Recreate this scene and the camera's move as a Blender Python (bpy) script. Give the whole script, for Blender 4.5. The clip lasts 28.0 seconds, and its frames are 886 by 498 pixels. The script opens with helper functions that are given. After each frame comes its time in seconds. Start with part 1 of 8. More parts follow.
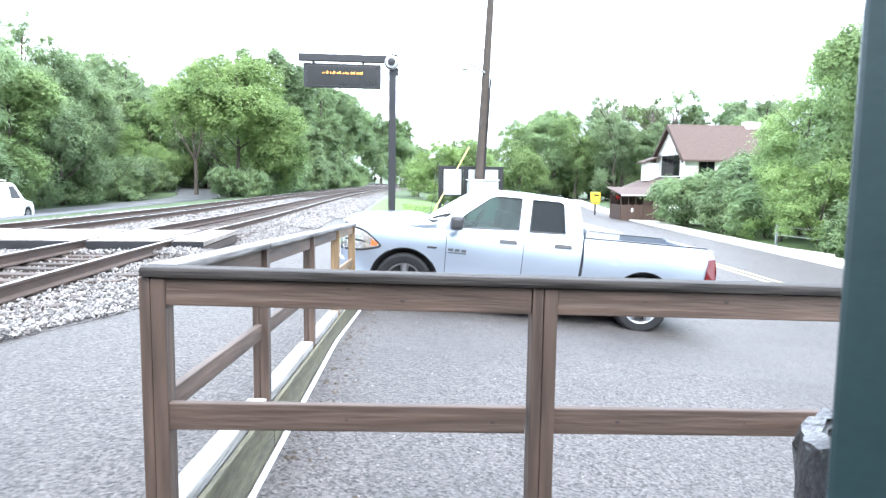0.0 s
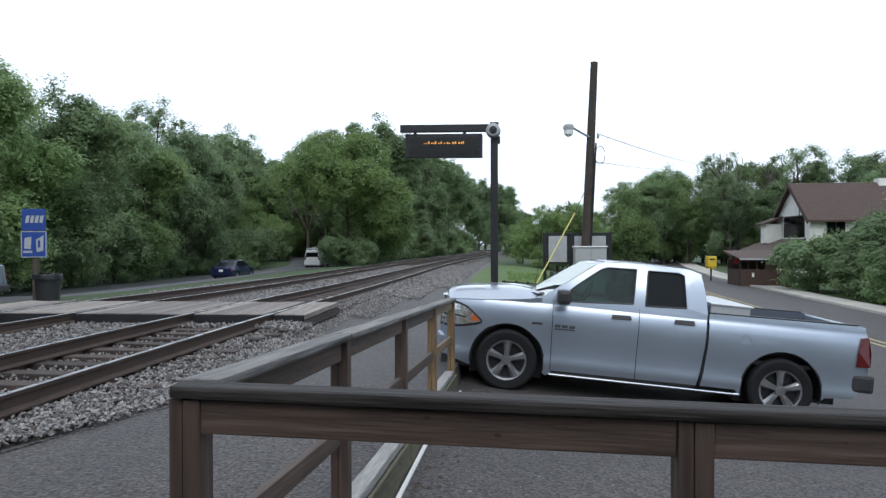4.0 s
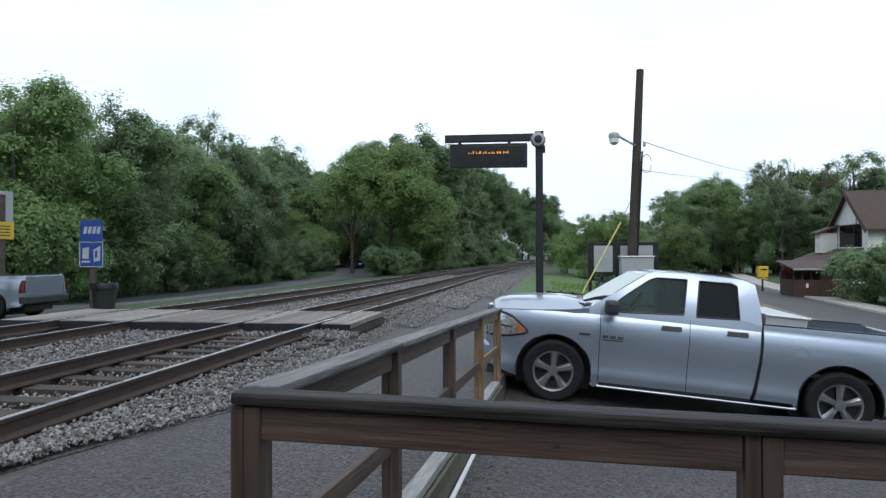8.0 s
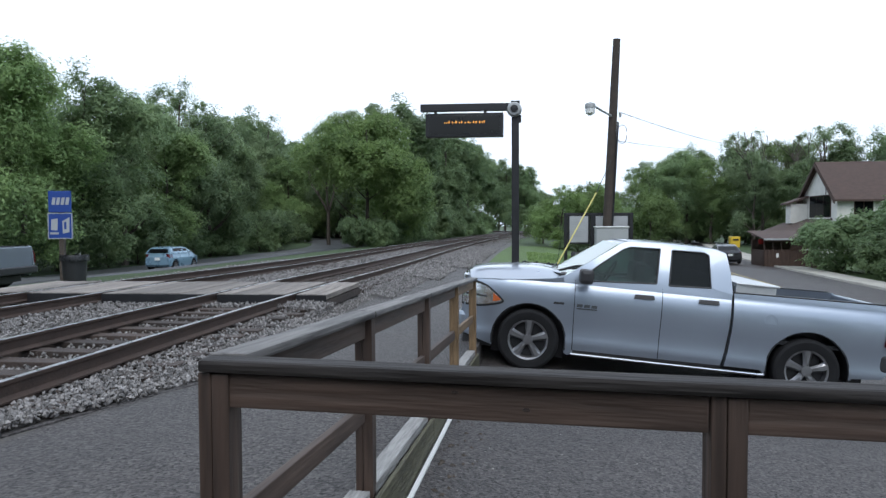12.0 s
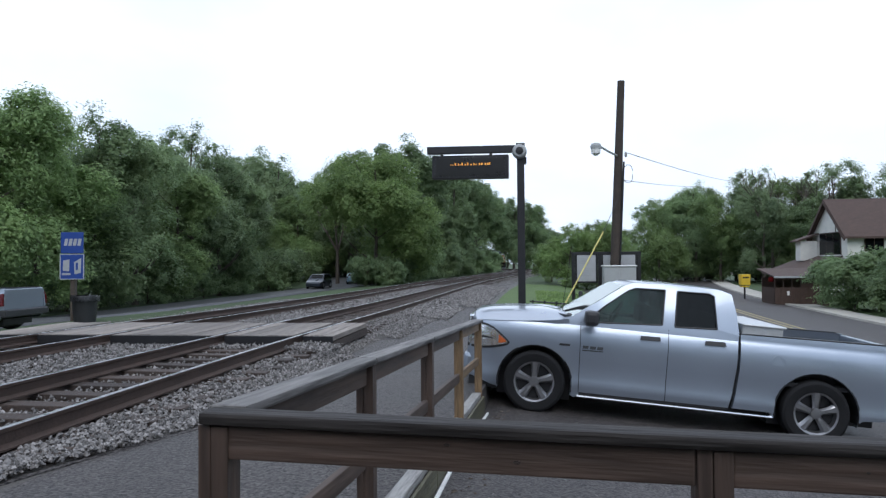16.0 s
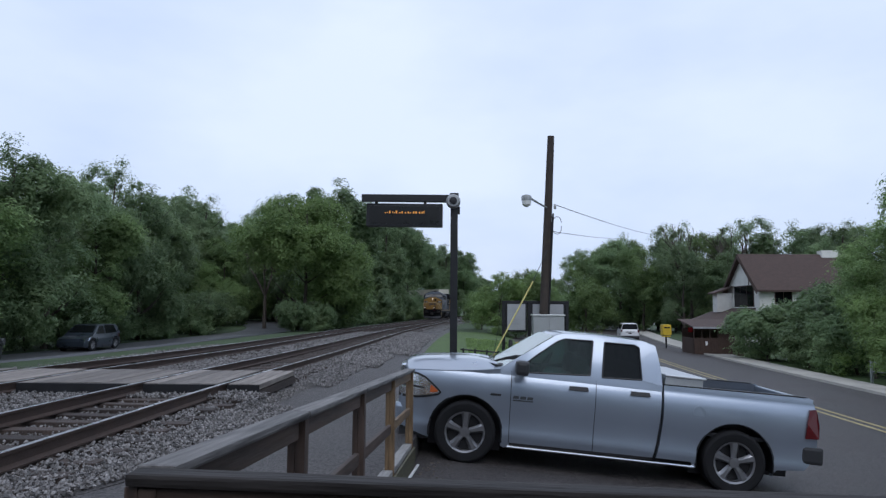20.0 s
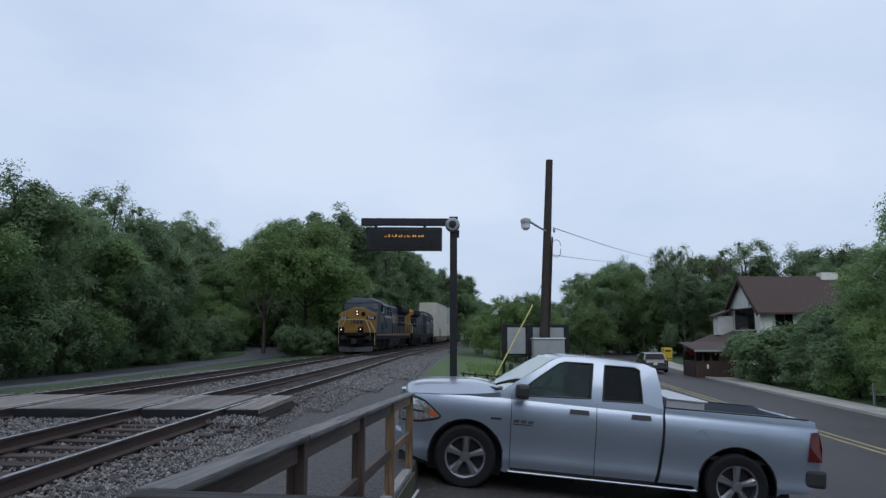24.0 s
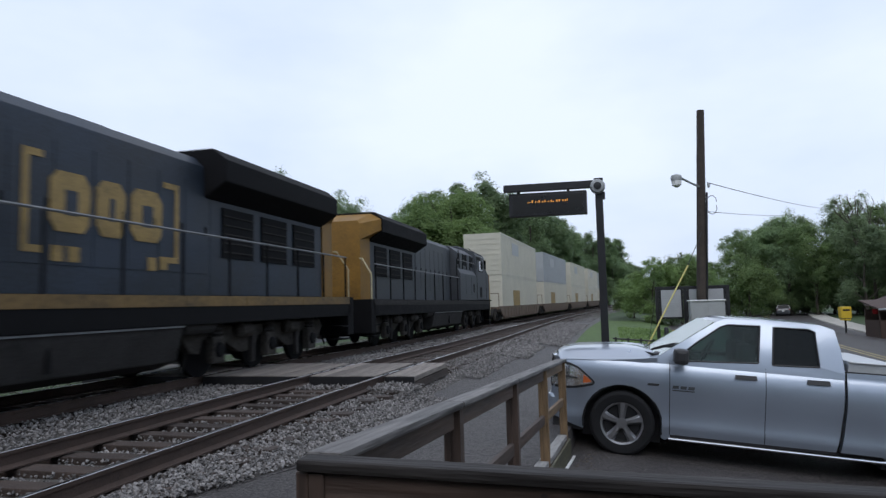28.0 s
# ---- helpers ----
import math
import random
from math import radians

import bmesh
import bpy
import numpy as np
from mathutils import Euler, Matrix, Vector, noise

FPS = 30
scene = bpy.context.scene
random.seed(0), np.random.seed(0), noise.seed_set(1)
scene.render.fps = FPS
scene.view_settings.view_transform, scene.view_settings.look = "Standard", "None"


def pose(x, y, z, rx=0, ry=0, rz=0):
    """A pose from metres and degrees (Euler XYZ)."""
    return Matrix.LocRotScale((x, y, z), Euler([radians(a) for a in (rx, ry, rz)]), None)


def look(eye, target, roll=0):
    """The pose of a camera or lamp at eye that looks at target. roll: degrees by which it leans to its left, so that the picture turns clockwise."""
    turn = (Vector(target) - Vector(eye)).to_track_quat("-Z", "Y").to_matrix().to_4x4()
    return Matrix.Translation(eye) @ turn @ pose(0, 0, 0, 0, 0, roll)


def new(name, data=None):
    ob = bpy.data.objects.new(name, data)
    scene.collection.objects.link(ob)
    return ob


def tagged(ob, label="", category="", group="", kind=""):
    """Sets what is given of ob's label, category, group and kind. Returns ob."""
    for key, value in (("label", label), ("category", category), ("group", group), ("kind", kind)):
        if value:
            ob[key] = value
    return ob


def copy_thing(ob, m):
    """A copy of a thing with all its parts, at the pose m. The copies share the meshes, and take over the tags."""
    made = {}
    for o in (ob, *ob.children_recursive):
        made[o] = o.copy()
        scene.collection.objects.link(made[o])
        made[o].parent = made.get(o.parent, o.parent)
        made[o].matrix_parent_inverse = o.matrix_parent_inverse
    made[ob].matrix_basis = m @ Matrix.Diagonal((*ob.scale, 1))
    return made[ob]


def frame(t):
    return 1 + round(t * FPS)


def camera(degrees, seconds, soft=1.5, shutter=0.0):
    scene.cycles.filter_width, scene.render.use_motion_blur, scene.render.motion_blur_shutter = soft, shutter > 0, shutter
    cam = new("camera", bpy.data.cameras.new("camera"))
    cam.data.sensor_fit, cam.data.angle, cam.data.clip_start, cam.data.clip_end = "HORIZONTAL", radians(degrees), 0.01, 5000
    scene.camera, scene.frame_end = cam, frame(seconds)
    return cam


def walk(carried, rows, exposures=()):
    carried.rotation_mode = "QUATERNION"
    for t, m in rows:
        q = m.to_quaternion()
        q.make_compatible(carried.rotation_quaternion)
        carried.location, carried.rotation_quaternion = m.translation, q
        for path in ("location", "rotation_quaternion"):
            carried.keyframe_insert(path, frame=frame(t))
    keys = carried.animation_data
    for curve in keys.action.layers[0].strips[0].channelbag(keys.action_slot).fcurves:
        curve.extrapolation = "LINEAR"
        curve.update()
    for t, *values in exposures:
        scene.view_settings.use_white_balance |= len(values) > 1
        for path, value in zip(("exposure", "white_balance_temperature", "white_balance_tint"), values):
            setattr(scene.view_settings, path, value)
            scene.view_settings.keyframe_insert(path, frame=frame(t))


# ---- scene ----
# ---- camera ----
cam = camera(66.95, 28.0, soft=1.35, shutter=0.3)
PATH = [
    (0, (3.985, -0.534, 1.137), (4.712, 9.384, 0.091), 0.78),
    (0.5, (3.929, -0.244, 1.185), (4.820, 9.680, 0.328), 0.35),
    (1, (4.082, -0.144, 1.197), (2.795, 9.771, 1.001), -2.91),
    (1.5, (3.983, -0.030, 1.189), (3.400, 9.953, 1.242), -1.73),
    (2, (3.916, 0.036, 1.191), (3.707, 10.034, 1.161), -1.17),
    (2.5, (4.008, 0.030, 1.211), (2.586, 9.922, 0.856), -0.65),
    (3, (4.044, 0.065, 1.221), (2.404, 9.928, 1.043), -0.52),
    (3.5, (4.037, 0.050, 1.216), (3.230, 10.016, 1.077), -0.18),
    (5.5, (3.957, 0.034, 1.210), (2.569, 9.936, 1.391), 0.79),
    (6, (3.947, 0.045, 1.208), (2.261, 9.900, 1.407), 1.11),
    (6.5, (3.971, 0.038, 1.208), (2.229, 9.883, 1.401), 0.94),
    (7, (3.983, 0.020, 1.205), (2.498, 9.908, 1.375), 0.45),
    (7.5, (3.980, 0.038, 1.205), (2.506, 9.928, 1.345), 0.05),
    (8, (3.980, 0.038, 1.210), (2.517, 9.930, 1.283), -0.17),
    (8.5, (3.987, 0.052, 1.207), (2.608, 9.956, 1.250), -0.17),
    (9, (3.986, 0.058, 1.202), (2.700, 9.975, 1.220), -0.11),
    (9.5, (3.992, 0.056, 1.195), (2.797, 9.985, 1.213), -0.27),
    (10, (3.985, 0.051, 1.199), (2.845, 9.985, 1.224), -0.38),
    (10.5, (3.992, 0.051, 1.204), (2.869, 9.988, 1.241), -0.42),
    (11, (3.980, 0.029, 1.206), (2.874, 9.967, 1.255), -0.55),
    (11.5, (3.988, 0.063, 1.191), (2.879, 10.001, 1.190), -0.52),
    (12, (3.996, 0.062, 1.192), (2.873, 9.993, 0.835), -0.28),
    (12.5, (4.009, 0.043, 1.189), (2.878, 9.960, 0.565), 0.34),
    (14.5, (4.003, 0.036, 1.219), (3.334, 10.001, 0.705), -0.61),
    (15, (3.991, 0.033, 1.224), (3.246, 10.004, 1.062), -0.40),
    (15.5, (4.005, 0.021, 1.231), (3.163, 9.985, 1.349), -0.48),
    (16, (4.052, -0.005, 1.244), (2.800, 9.914, 1.456), -0.48),
    (16.5, (4.044, -0.023, 1.252), (2.778, 9.893, 1.519), -0.61),
    (17, (3.963, -0.046, 1.253), (3.056, 9.906, 1.609), -0.13),
    (17.5, (3.968, -0.057, 1.264), (3.342, 9.913, 1.725), 0.52),
    (18, (3.993, -0.053, 1.272), (3.590, 9.922, 1.852), 0.66),
    (18.5, (3.986, -0.059, 1.274), (3.704, 9.913, 1.974), 0.43),
    (19, (3.997, -0.057, 1.274), (3.757, 9.909, 2.068), 0.21),
    (19.5, (4.008, -0.058, 1.275), (3.772, 9.902, 2.129), 0.28),
    (20, (4.021, -0.045, 1.278), (3.791, 9.912, 2.175), 0.40),
    (20.5, (4.025, -0.046, 1.281), (3.812, 9.907, 2.228), 0.22),
    (21, (4.015, -0.056, 1.280), (3.811, 9.892, 2.276), 0.25),
    (21.5, (4.027, -0.076, 1.273), (3.818, 9.865, 2.333), 0.31),
    (23.5, (4.041, -0.074, 1.273), (3.894, 9.850, 2.501), -0.17),
    (24, (4.026, -0.071, 1.268), (3.800, 9.848, 2.518), 0.16),
    (24.5, (3.986, -0.061, 1.265), (3.270, 9.857, 2.327), 0.13),
    (25, (3.974, -0.038, 1.270), (2.356, 9.797, 2.083), -0.11),
    (25.5, (3.973, -0.036, 1.267), (2.103, 9.760, 2.005), -0.67),
    (26, (3.963, -0.002, 1.267), (1.891, 9.756, 1.975), -0.91),
    (26.5, (3.961, -0.011, 1.265), (1.769, 9.718, 1.997), -0.79),
    (27, (3.971, -0.003, 1.266), (1.800, 9.729, 2.018), -0.94),
    (27.5, (3.997, 0.030, 1.269), (1.854, 9.766, 2.043), -1.36),
    (28, (4.014, -0.013, 1.268), (1.657, 9.673, 2.061), -1.51),
]
walk(cam, [(t, look(e, a, r)) for t, e, a, r in PATH], [(0, 2.75, 6440, 10), (0.6, 2.0, 6490, 10), (1.2, 1.15, 6540, 10), (2.0, 0.34, 6540, 10), (3.0, 0.46, 6590, 10), (6, 0.27, 6400, 9), (8, 0.25, 6400, 9), (11, 0.42, 6400, 10), (12.5, 0.45, 6400, 10), (14.5, 0.67, 6450, 11), (15.2, 0.61, 6450, 11), (16, 0.27, 6300, 12), (17, 0.12, 6250, 14), (20, -0.24, 6060, 14), (21.5, -0.34, 6060, 13), (24, -0.46, 6060, 12), (25, -0.31, 6110, 12), (26, -0.16, 6310, 12), (28, -0.12, 6360, 13)])

# ---- world and light ----
world = bpy.data.worlds.new("overcast_sky")
scene.world = world
world.use_nodes = True
wn, wl = world.node_tree.nodes, world.node_tree.links
wn.clear()
sky = wn.new("ShaderNodeTexSky")
sky.sky_type, sky.sun_disc = "NISHITA", False
sky.sun_elevation, sky.sun_rotation = radians(52), radians(-8)
sky.air_density, sky.dust_density, sky.ozone_density = 1.0, 3.0, 1.5
w_coord = wn.new("ShaderNodeTexCoord")
w_map = wn.new("ShaderNodeMapping")
w_map.inputs["Scale"].default_value = (1.0, 1.0, 2.2)
w_noise = wn.new("ShaderNodeTexNoise")
w_noise.inputs["Scale"].default_value = 1.7
w_noise.inputs["Detail"].default_value = 5
w_noise.inputs["Roughness"].default_value = 0.5
w_ramp = wn.new("ShaderNodeValToRGB")
w_ramp.color_ramp.elements[0].position, w_ramp.color_ramp.elements[0].color = 0.34, (5.6, 6.9, 8.9, 1)
w_ramp.color_ramp.elements[1].position, w_ramp.color_ramp.elements[1].color = 0.68, (8.0, 9.0, 10.2, 1)
w_mix = wn.new("ShaderNodeMix")
w_mix.data_type = "RGBA"
w_mix.inputs["Factor"].default_value = 0.9
w_back = wn.new("ShaderNodeBackground")
w_back.inputs["Strength"].default_value = 0.118
w_out = wn.new("ShaderNodeOutputWorld")
wl.new(w_coord.outputs["Generated"], w_map.inputs["Vector"])
wl.new(w_map.outputs["Vector"], w_noise.inputs["Vector"])
wl.new(w_noise.outputs["Fac"], w_ramp.inputs["Fac"])
wl.new(sky.outputs["Color"], w_mix.inputs["A"])
wl.new(w_ramp.outputs["Color"], w_mix.inputs["B"])
wl.new(w_mix.outputs["Result"], w_back.inputs["Color"])
wl.new(w_back.outputs["Background"], w_out.inputs["Surface"])
sun_data = bpy.data.lights.new("sun", "SUN")
sun_data.energy, sun_data.angle, sun_data.color = 1.1, radians(40), (1.0, 0.98, 0.95)
sun = new("sun", sun_data)
sun.matrix_world = pose(0, 0, 60, 38, 0, 8)


# ---- materials ----
def mat(name, color, rough=0.6, metal=0.0, var=0.18, scale=6.0, fine=60.0, bump=0.15, spec=0.5, tint=None, coat=0.0, island=0.0, obvar=0.0, stretch=(1, 1, 1), speck=0.0):
    """Principled material with two scales of variation, fine relief and optional per-piece shifts."""
    m = bpy.data.materials.new(name)
    m.use_nodes = True
    n, l = m.node_tree.nodes, m.node_tree.links
    b = n["Principled BSDF"]
    b.inputs["Metallic"].default_value = metal
    b.inputs["Specular IOR Level"].default_value = spec
    b.inputs["Coat Weight"].default_value = coat
    b.inputs["Coat Roughness"].default_value = 0.08
    tc = n.new("ShaderNodeTexCoord")
    mp = n.new("ShaderNodeMapping")
    mp.inputs["Scale"].default_value = stretch
    l.new(tc.outputs["Object"], mp.inputs["Vector"])
    big = n.new("ShaderNodeTexNoise")
    big.inputs["Scale"].default_value = scale
    big.inputs["Detail"].default_value = 4
    small = n.new("ShaderNodeTexNoise")
    small.inputs["Scale"].default_value = fine
    small.inputs["Detail"].default_value = 3
    for x in (big, small):
        l.new(mp.outputs["Vector"], x.inputs["Vector"])
    mix = n.new("ShaderNodeMix")
    mix.data_type = "RGBA"
    mix.inputs["A"].default_value = (*[c * (1 - var) for c in color], 1)
    t = tint or [min(1, c * (1 + var)) for c in color]
    mix.inputs["B"].default_value = (*t, 1)
    add = n.new("ShaderNodeMath")
    add.operation = "ADD"
    l.new(big.outputs["Fac"], add.inputs[0])
    l.new(small.outputs["Fac"], add.inputs[1])
    mr = n.new("ShaderNodeMapRange")
    mr.inputs["From Min"].default_value, mr.inputs["From Max"].default_value = 0.7, 1.3
    l.new(add.outputs[0], mr.inputs["Value"])
    l.new(mr.outputs["Result"], mix.inputs["Factor"])
    out = mix.outputs["Result"]
    if island or obvar:
        if island:
            src = n.new("ShaderNodeNewGeometry").outputs["Random Per Island"]
        else:
            src = n.new("ShaderNodeObjectInfo").outputs["Random"]
        k = island or obvar
        r = n.new("ShaderNodeMapRange")
        r.inputs["To Min"].default_value, r.inputs["To Max"].default_value = 1 - k, 1 + k
        l.new(src, r.inputs["Value"])
        hsv = n.new("ShaderNodeHueSaturation")
        l.new(r.outputs["Result"], hsv.inputs["Value"])
        l.new(out, hsv.inputs["Color"])
        out = hsv.outputs["Color"]
    if speck:
        v = n.new("ShaderNodeTexVoronoi")
        v.inputs["Scale"].default_value = 55
        l.new(tc.outputs["Object"], v.inputs["Vector"])
        s = n.new("ShaderNodeMapRange")
        s.inputs["From Min"].default_value, s.inputs["From Max"].default_value = 0.0, 1.0
        s.inputs["To Min"].default_value, s.inputs["To Max"].default_value = 1 - speck, 1 + speck
        l.new(v.outputs["Color"], s.inputs["Value"])
        h2 = n.new("ShaderNodeHueSaturation")
        l.new(s.outputs["Result"], h2.inputs["Value"])
        l.new(out, h2.inputs["Color"])
        out = h2.outputs["Color"]
    l.new(out, b.inputs["Base Color"])
    rr = n.new("ShaderNodeMapRange")
    rr.inputs["To Min"].default_value, rr.inputs["To Max"].default_value = max(0.03, rough - 0.12), min(1, rough + 0.12)
    l.new(big.outputs["Fac"], rr.inputs["Value"])
    l.new(rr.outputs["Result"], b.inputs["Roughness"])
    if bump:
        bp = n.new("ShaderNodeBump")
        bp.inputs["Strength"].default_value = bump
        bp.inputs["Distance"].default_value = 0.02
        l.new(small.outputs["Fac"], bp.inputs["Height"])
        l.new(bp.outputs["Normal"], b.inputs["Normal"])
    return m


def glow(name, color, strength):
    m = bpy.data.materials.new(name)
    m.use_nodes = True
    b = m.node_tree.nodes["Principled BSDF"]
    b.inputs["Base Color"].default_value = (*color, 1)
    b.inputs["Emission Color"].default_value = (*color, 1)
    b.inputs["Emission Strength"].default_value = strength
    return m


def leafmat(name, a, b_, light=0.35):
    m = bpy.data.materials.new(name)
    m.use_nodes = True
    n, l = m.node_tree.nodes, m.node_tree.links
    b = n["Principled BSDF"]
    g = n.new("ShaderNodeNewGeometry")
    o = n.new("ShaderNodeObjectInfo")
    tc = n.new("ShaderNodeTexCoord")
    nz = n.new("ShaderNodeTexNoise")
    nz.inputs["Scale"].default_value = 0.45
    l.new(tc.outputs["Object"], nz.inputs["Vector"])
    ad = n.new("ShaderNodeMath")
    ad.operation = "MULTIPLY_ADD"
    ad.inputs[1].default_value = 0.38
    l.new(g.outputs["Random Per Island"], ad.inputs[0])
    l.new(nz.outputs["Fac"], ad.inputs[2])
    mr = n.new("ShaderNodeMapRange")
    mr.inputs["From Min"].default_value, mr.inputs["From Max"].default_value = 0.38, 1.0
    l.new(ad.outputs[0], mr.inputs["Value"])
    mix = n.new("ShaderNodeMix")
    mix.data_type = "RGBA"
    mix.inputs["A"].default_value, mix.inputs["B"].default_value = (*a, 1), (*b_, 1)
    l.new(mr.outputs["Result"], mix.inputs["Factor"])
    r = n.new("ShaderNodeMapRange")
    r.inputs["To Min"].default_value, r.inputs["To Max"].default_value = 0.9, 1.5
    l.new(o.outputs["Random"], r.inputs["Value"])
    h = n.new("ShaderNodeHueSaturation")
    l.new(r.outputs["Result"], h.inputs["Value"])
    l.new(mix.outputs["Result"], h.inputs["Color"])
    l.new(h.outputs["Color"], b.inputs["Base Color"])
    b.inputs["Roughness"].default_value = 0.55
    b.inputs["Specular IOR Level"].default_value = 0.25
    tr = n.new("ShaderNodeBsdfTranslucent")
    l.new(h.outputs["Color"], tr.inputs["Color"])
    ms = n.new("ShaderNodeMixShader")
    ms.inputs[0].default_value = light
    l.new(b.outputs[0], ms.inputs[1])
    l.new(tr.outputs[0], ms.inputs[2])
    l.new(ms.outputs[0], n["Material Output"].inputs["Surface"])
    return m


ASPHALT = mat("asphalt_damp", (0.058, 0.052, 0.05), 0.58, var=0.32, scale=0.6, fine=38, bump=0.9, spec=0.3, speck=1.0)
ROADMAT = mat("road_damp", (0.066, 0.067, 0.071), 0.5, var=0.15, scale=0.3, fine=30, bump=0.2, spec=0.4, speck=0.2)
SOIL = mat("ballast_bed", (0.085, 0.078, 0.072), 0.9, var=0.35, scale=3, fine=40, bump=0.6)
GRASS = mat("grass", (0.036, 0.062, 0.02), 0.9, var=0.4, scale=0.6, fine=25, bump=0.6)
LAWN = mat("mown_lawn", (0.07, 0.115, 0.03), 0.9, var=0.35, scale=0.8, fine=25, bump=0.6)
VERGE = mat("verge_concrete", (0.36, 0.34, 0.30), 0.85, var=0.25, scale=0.8, fine=20, bump=0.3)
STONE = mat("ballast_stone", (0.18, 0.169, 0.162), 0.7, var=0.3, scale=9, fine=60, bump=0.3, island=0.65)
WOOD = mat("weathered_lumber", (0.066, 0.042, 0.031), 0.65, var=0.42, scale=2.2, fine=5, bump=0.45, stretch=(6, 6, 0.5), obvar=0.15)
WOOD_X = mat("lumber_grain_x", (0.066, 0.042, 0.031), 0.65, var=0.42, scale=2.2, fine=5, bump=0.45, stretch=(0.5, 6, 6), obvar=0.15)
WOOD_Y = mat("lumber_grain_y", (0.066, 0.043, 0.032), 0.65, var=0.42, scale=2.2, fine=5, bump=0.45, stretch=(6, 0.5, 6), obvar=0.15)
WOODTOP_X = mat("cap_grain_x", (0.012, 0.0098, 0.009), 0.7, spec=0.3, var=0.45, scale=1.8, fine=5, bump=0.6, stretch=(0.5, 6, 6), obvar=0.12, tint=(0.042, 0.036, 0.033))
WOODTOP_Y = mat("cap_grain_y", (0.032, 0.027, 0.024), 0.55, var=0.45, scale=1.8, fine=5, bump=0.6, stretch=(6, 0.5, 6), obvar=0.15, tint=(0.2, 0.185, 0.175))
GREYWOOD = mat("silvered_timber", (0.26, 0.25, 0.235), 0.6, var=0.4, scale=2.5, fine=8, bump=0.6, stretch=(9, 0.7, 9))
WOOD_MOSS = mat("mossy_board", (0.075, 0.07, 0.04), 0.6, var=0.5, scale=2.5, fine=9, bump=0.5, stretch=(9, 0.8, 5))
WOODNEW = mat("tan_lumber", (0.17, 0.108, 0.055), 0.65, var=0.4, scale=3, fine=9, bump=0.5, stretch=(9, 9, 0.7))
TIE = mat("creosote_tie", (0.045, 0.032, 0.026), 0.8, var=0.4, scale=4, fine=40, bump=0.5, obvar=0.35)
RUST = mat("rail_rust", (0.062, 0.04, 0.031), 0.75, metal=0.2, var=0.3, scale=5, fine=60, bump=0.2)
RAILTOP = mat("rail_steel", (0.45, 0.45, 0.46), 0.28, metal=1.0, var=0.12, scale=2, fine=80, bump=0.05)
PLANK = mat("crossing_plank", (0.185, 0.16, 0.14), 0.75, var=0.4, scale=2, fine=5, bump=0.4, obvar=0.35, stretch=(6, 0.6, 6))
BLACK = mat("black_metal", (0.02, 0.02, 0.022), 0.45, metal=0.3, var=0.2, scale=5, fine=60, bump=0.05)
PLASTIC = mat("black_plastic", (0.022, 0.022, 0.024), 0.5, var=0.2, scale=5, fine=70, bump=0.1)
RUBBER = mat("tyre_rubber", (0.011, 0.011, 0.012), 0.8, spec=0.25, var=0.25, scale=8, fine=80, bump=0.3)
SILVER = mat("silver_paint", (0.305, 0.348, 0.412), 0.32, metal=0.7, var=0.02, scale=1.5, fine=300, bump=0.0, coat=0.9)
CHROME = mat("chrome", (0.75, 0.76, 0.78), 0.12, metal=1.0, var=0.05, scale=4, fine=90, bump=0.0)
RIM = mat("alloy_rim", (0.29, 0.29, 0.3), 0.35, metal=0.9, var=0.08, scale=6, fine=90, bump=0.0)
DARKGLASS = mat("tinted_glass", (0.006, 0.007, 0.008), 0.05, var=0.1, scale=3, fine=30, bump=0.0, spec=0.12)
REDLENS = mat("red_lens", (0.085, 0.004, 0.006), 0.15, var=0.1, scale=9, fine=40, bump=0.0)
AMBER = mat("amber_lens", (0.42, 0.1, 0.03), 0.15, var=0.1, scale=9, fine=40, bump=0.0)
WHITE = mat("white_paint", (0.72, 0.72, 0.70), 0.5, var=0.06, scale=3, fine=60, bump=0.05)
GREYP = mat("grey_paint", (0.33, 0.34, 0.34), 0.5, var=0.1, scale=3, fine=60, bump=0.05)
YELLOW = mat("yellow_paint", (0.62, 0.42, 0.03), 0.5, var=0.1, scale=4, fine=60, bump=0.05)
YELLOWLINE = mat("line_paint", (0.33, 0.27, 0.12), 0.7, var=0.35, scale=3, fine=30, bump=0.1)
BLUESIGN = mat("blue_sign", (0.013, 0.05, 0.24), 0.4, var=0.06, scale=3, fine=60, bump=0.0)
BARK = mat("bark", (0.075, 0.06, 0.048), 0.9, var=0.4, scale=5, fine=25, bump=0.8)
POLEWOOD = mat("pole_wood", (0.045, 0.034, 0.027), 0.85, var=0.35, scale=4, fine=30, bump=0.5)
LEAF_A = leafmat("leaf_mid", (0.106, 0.166, 0.068), (0.232, 0.318, 0.13), 0.5)
LEAF_B = leafmat("leaf_bright", (0.098, 0.155, 0.056), (0.21, 0.29, 0.105), 0.5)
LEAF_C = leafmat("leaf_dark", (0.106, 0.162, 0.082), (0.218, 0.292, 0.142), 0.5)
LEAF_D = leafmat("leaf_greygreen", (0.122, 0.178, 0.1), (0.245, 0.315, 0.165), 0.5)


# ---- mesh helpers ----
def link(name, bm, material, parent=None, smooth=False):
    me = bpy.data.meshes.new(name)
    bm.to_mesh(me)
    bm.free()
    me.materials.append(material)
    if smooth:
        me.shade_smooth()
        me.set_sharp_from_angle(angle=radians(32))
    ob = new(name, me)
    if parent:
        ob.parent = parent
    return ob


def part(name, bm, material, parent, label="", smooth=False):
    ob = link(name, bm, material, parent, smooth)
    if label:
        ob["label"] = label
    return ob


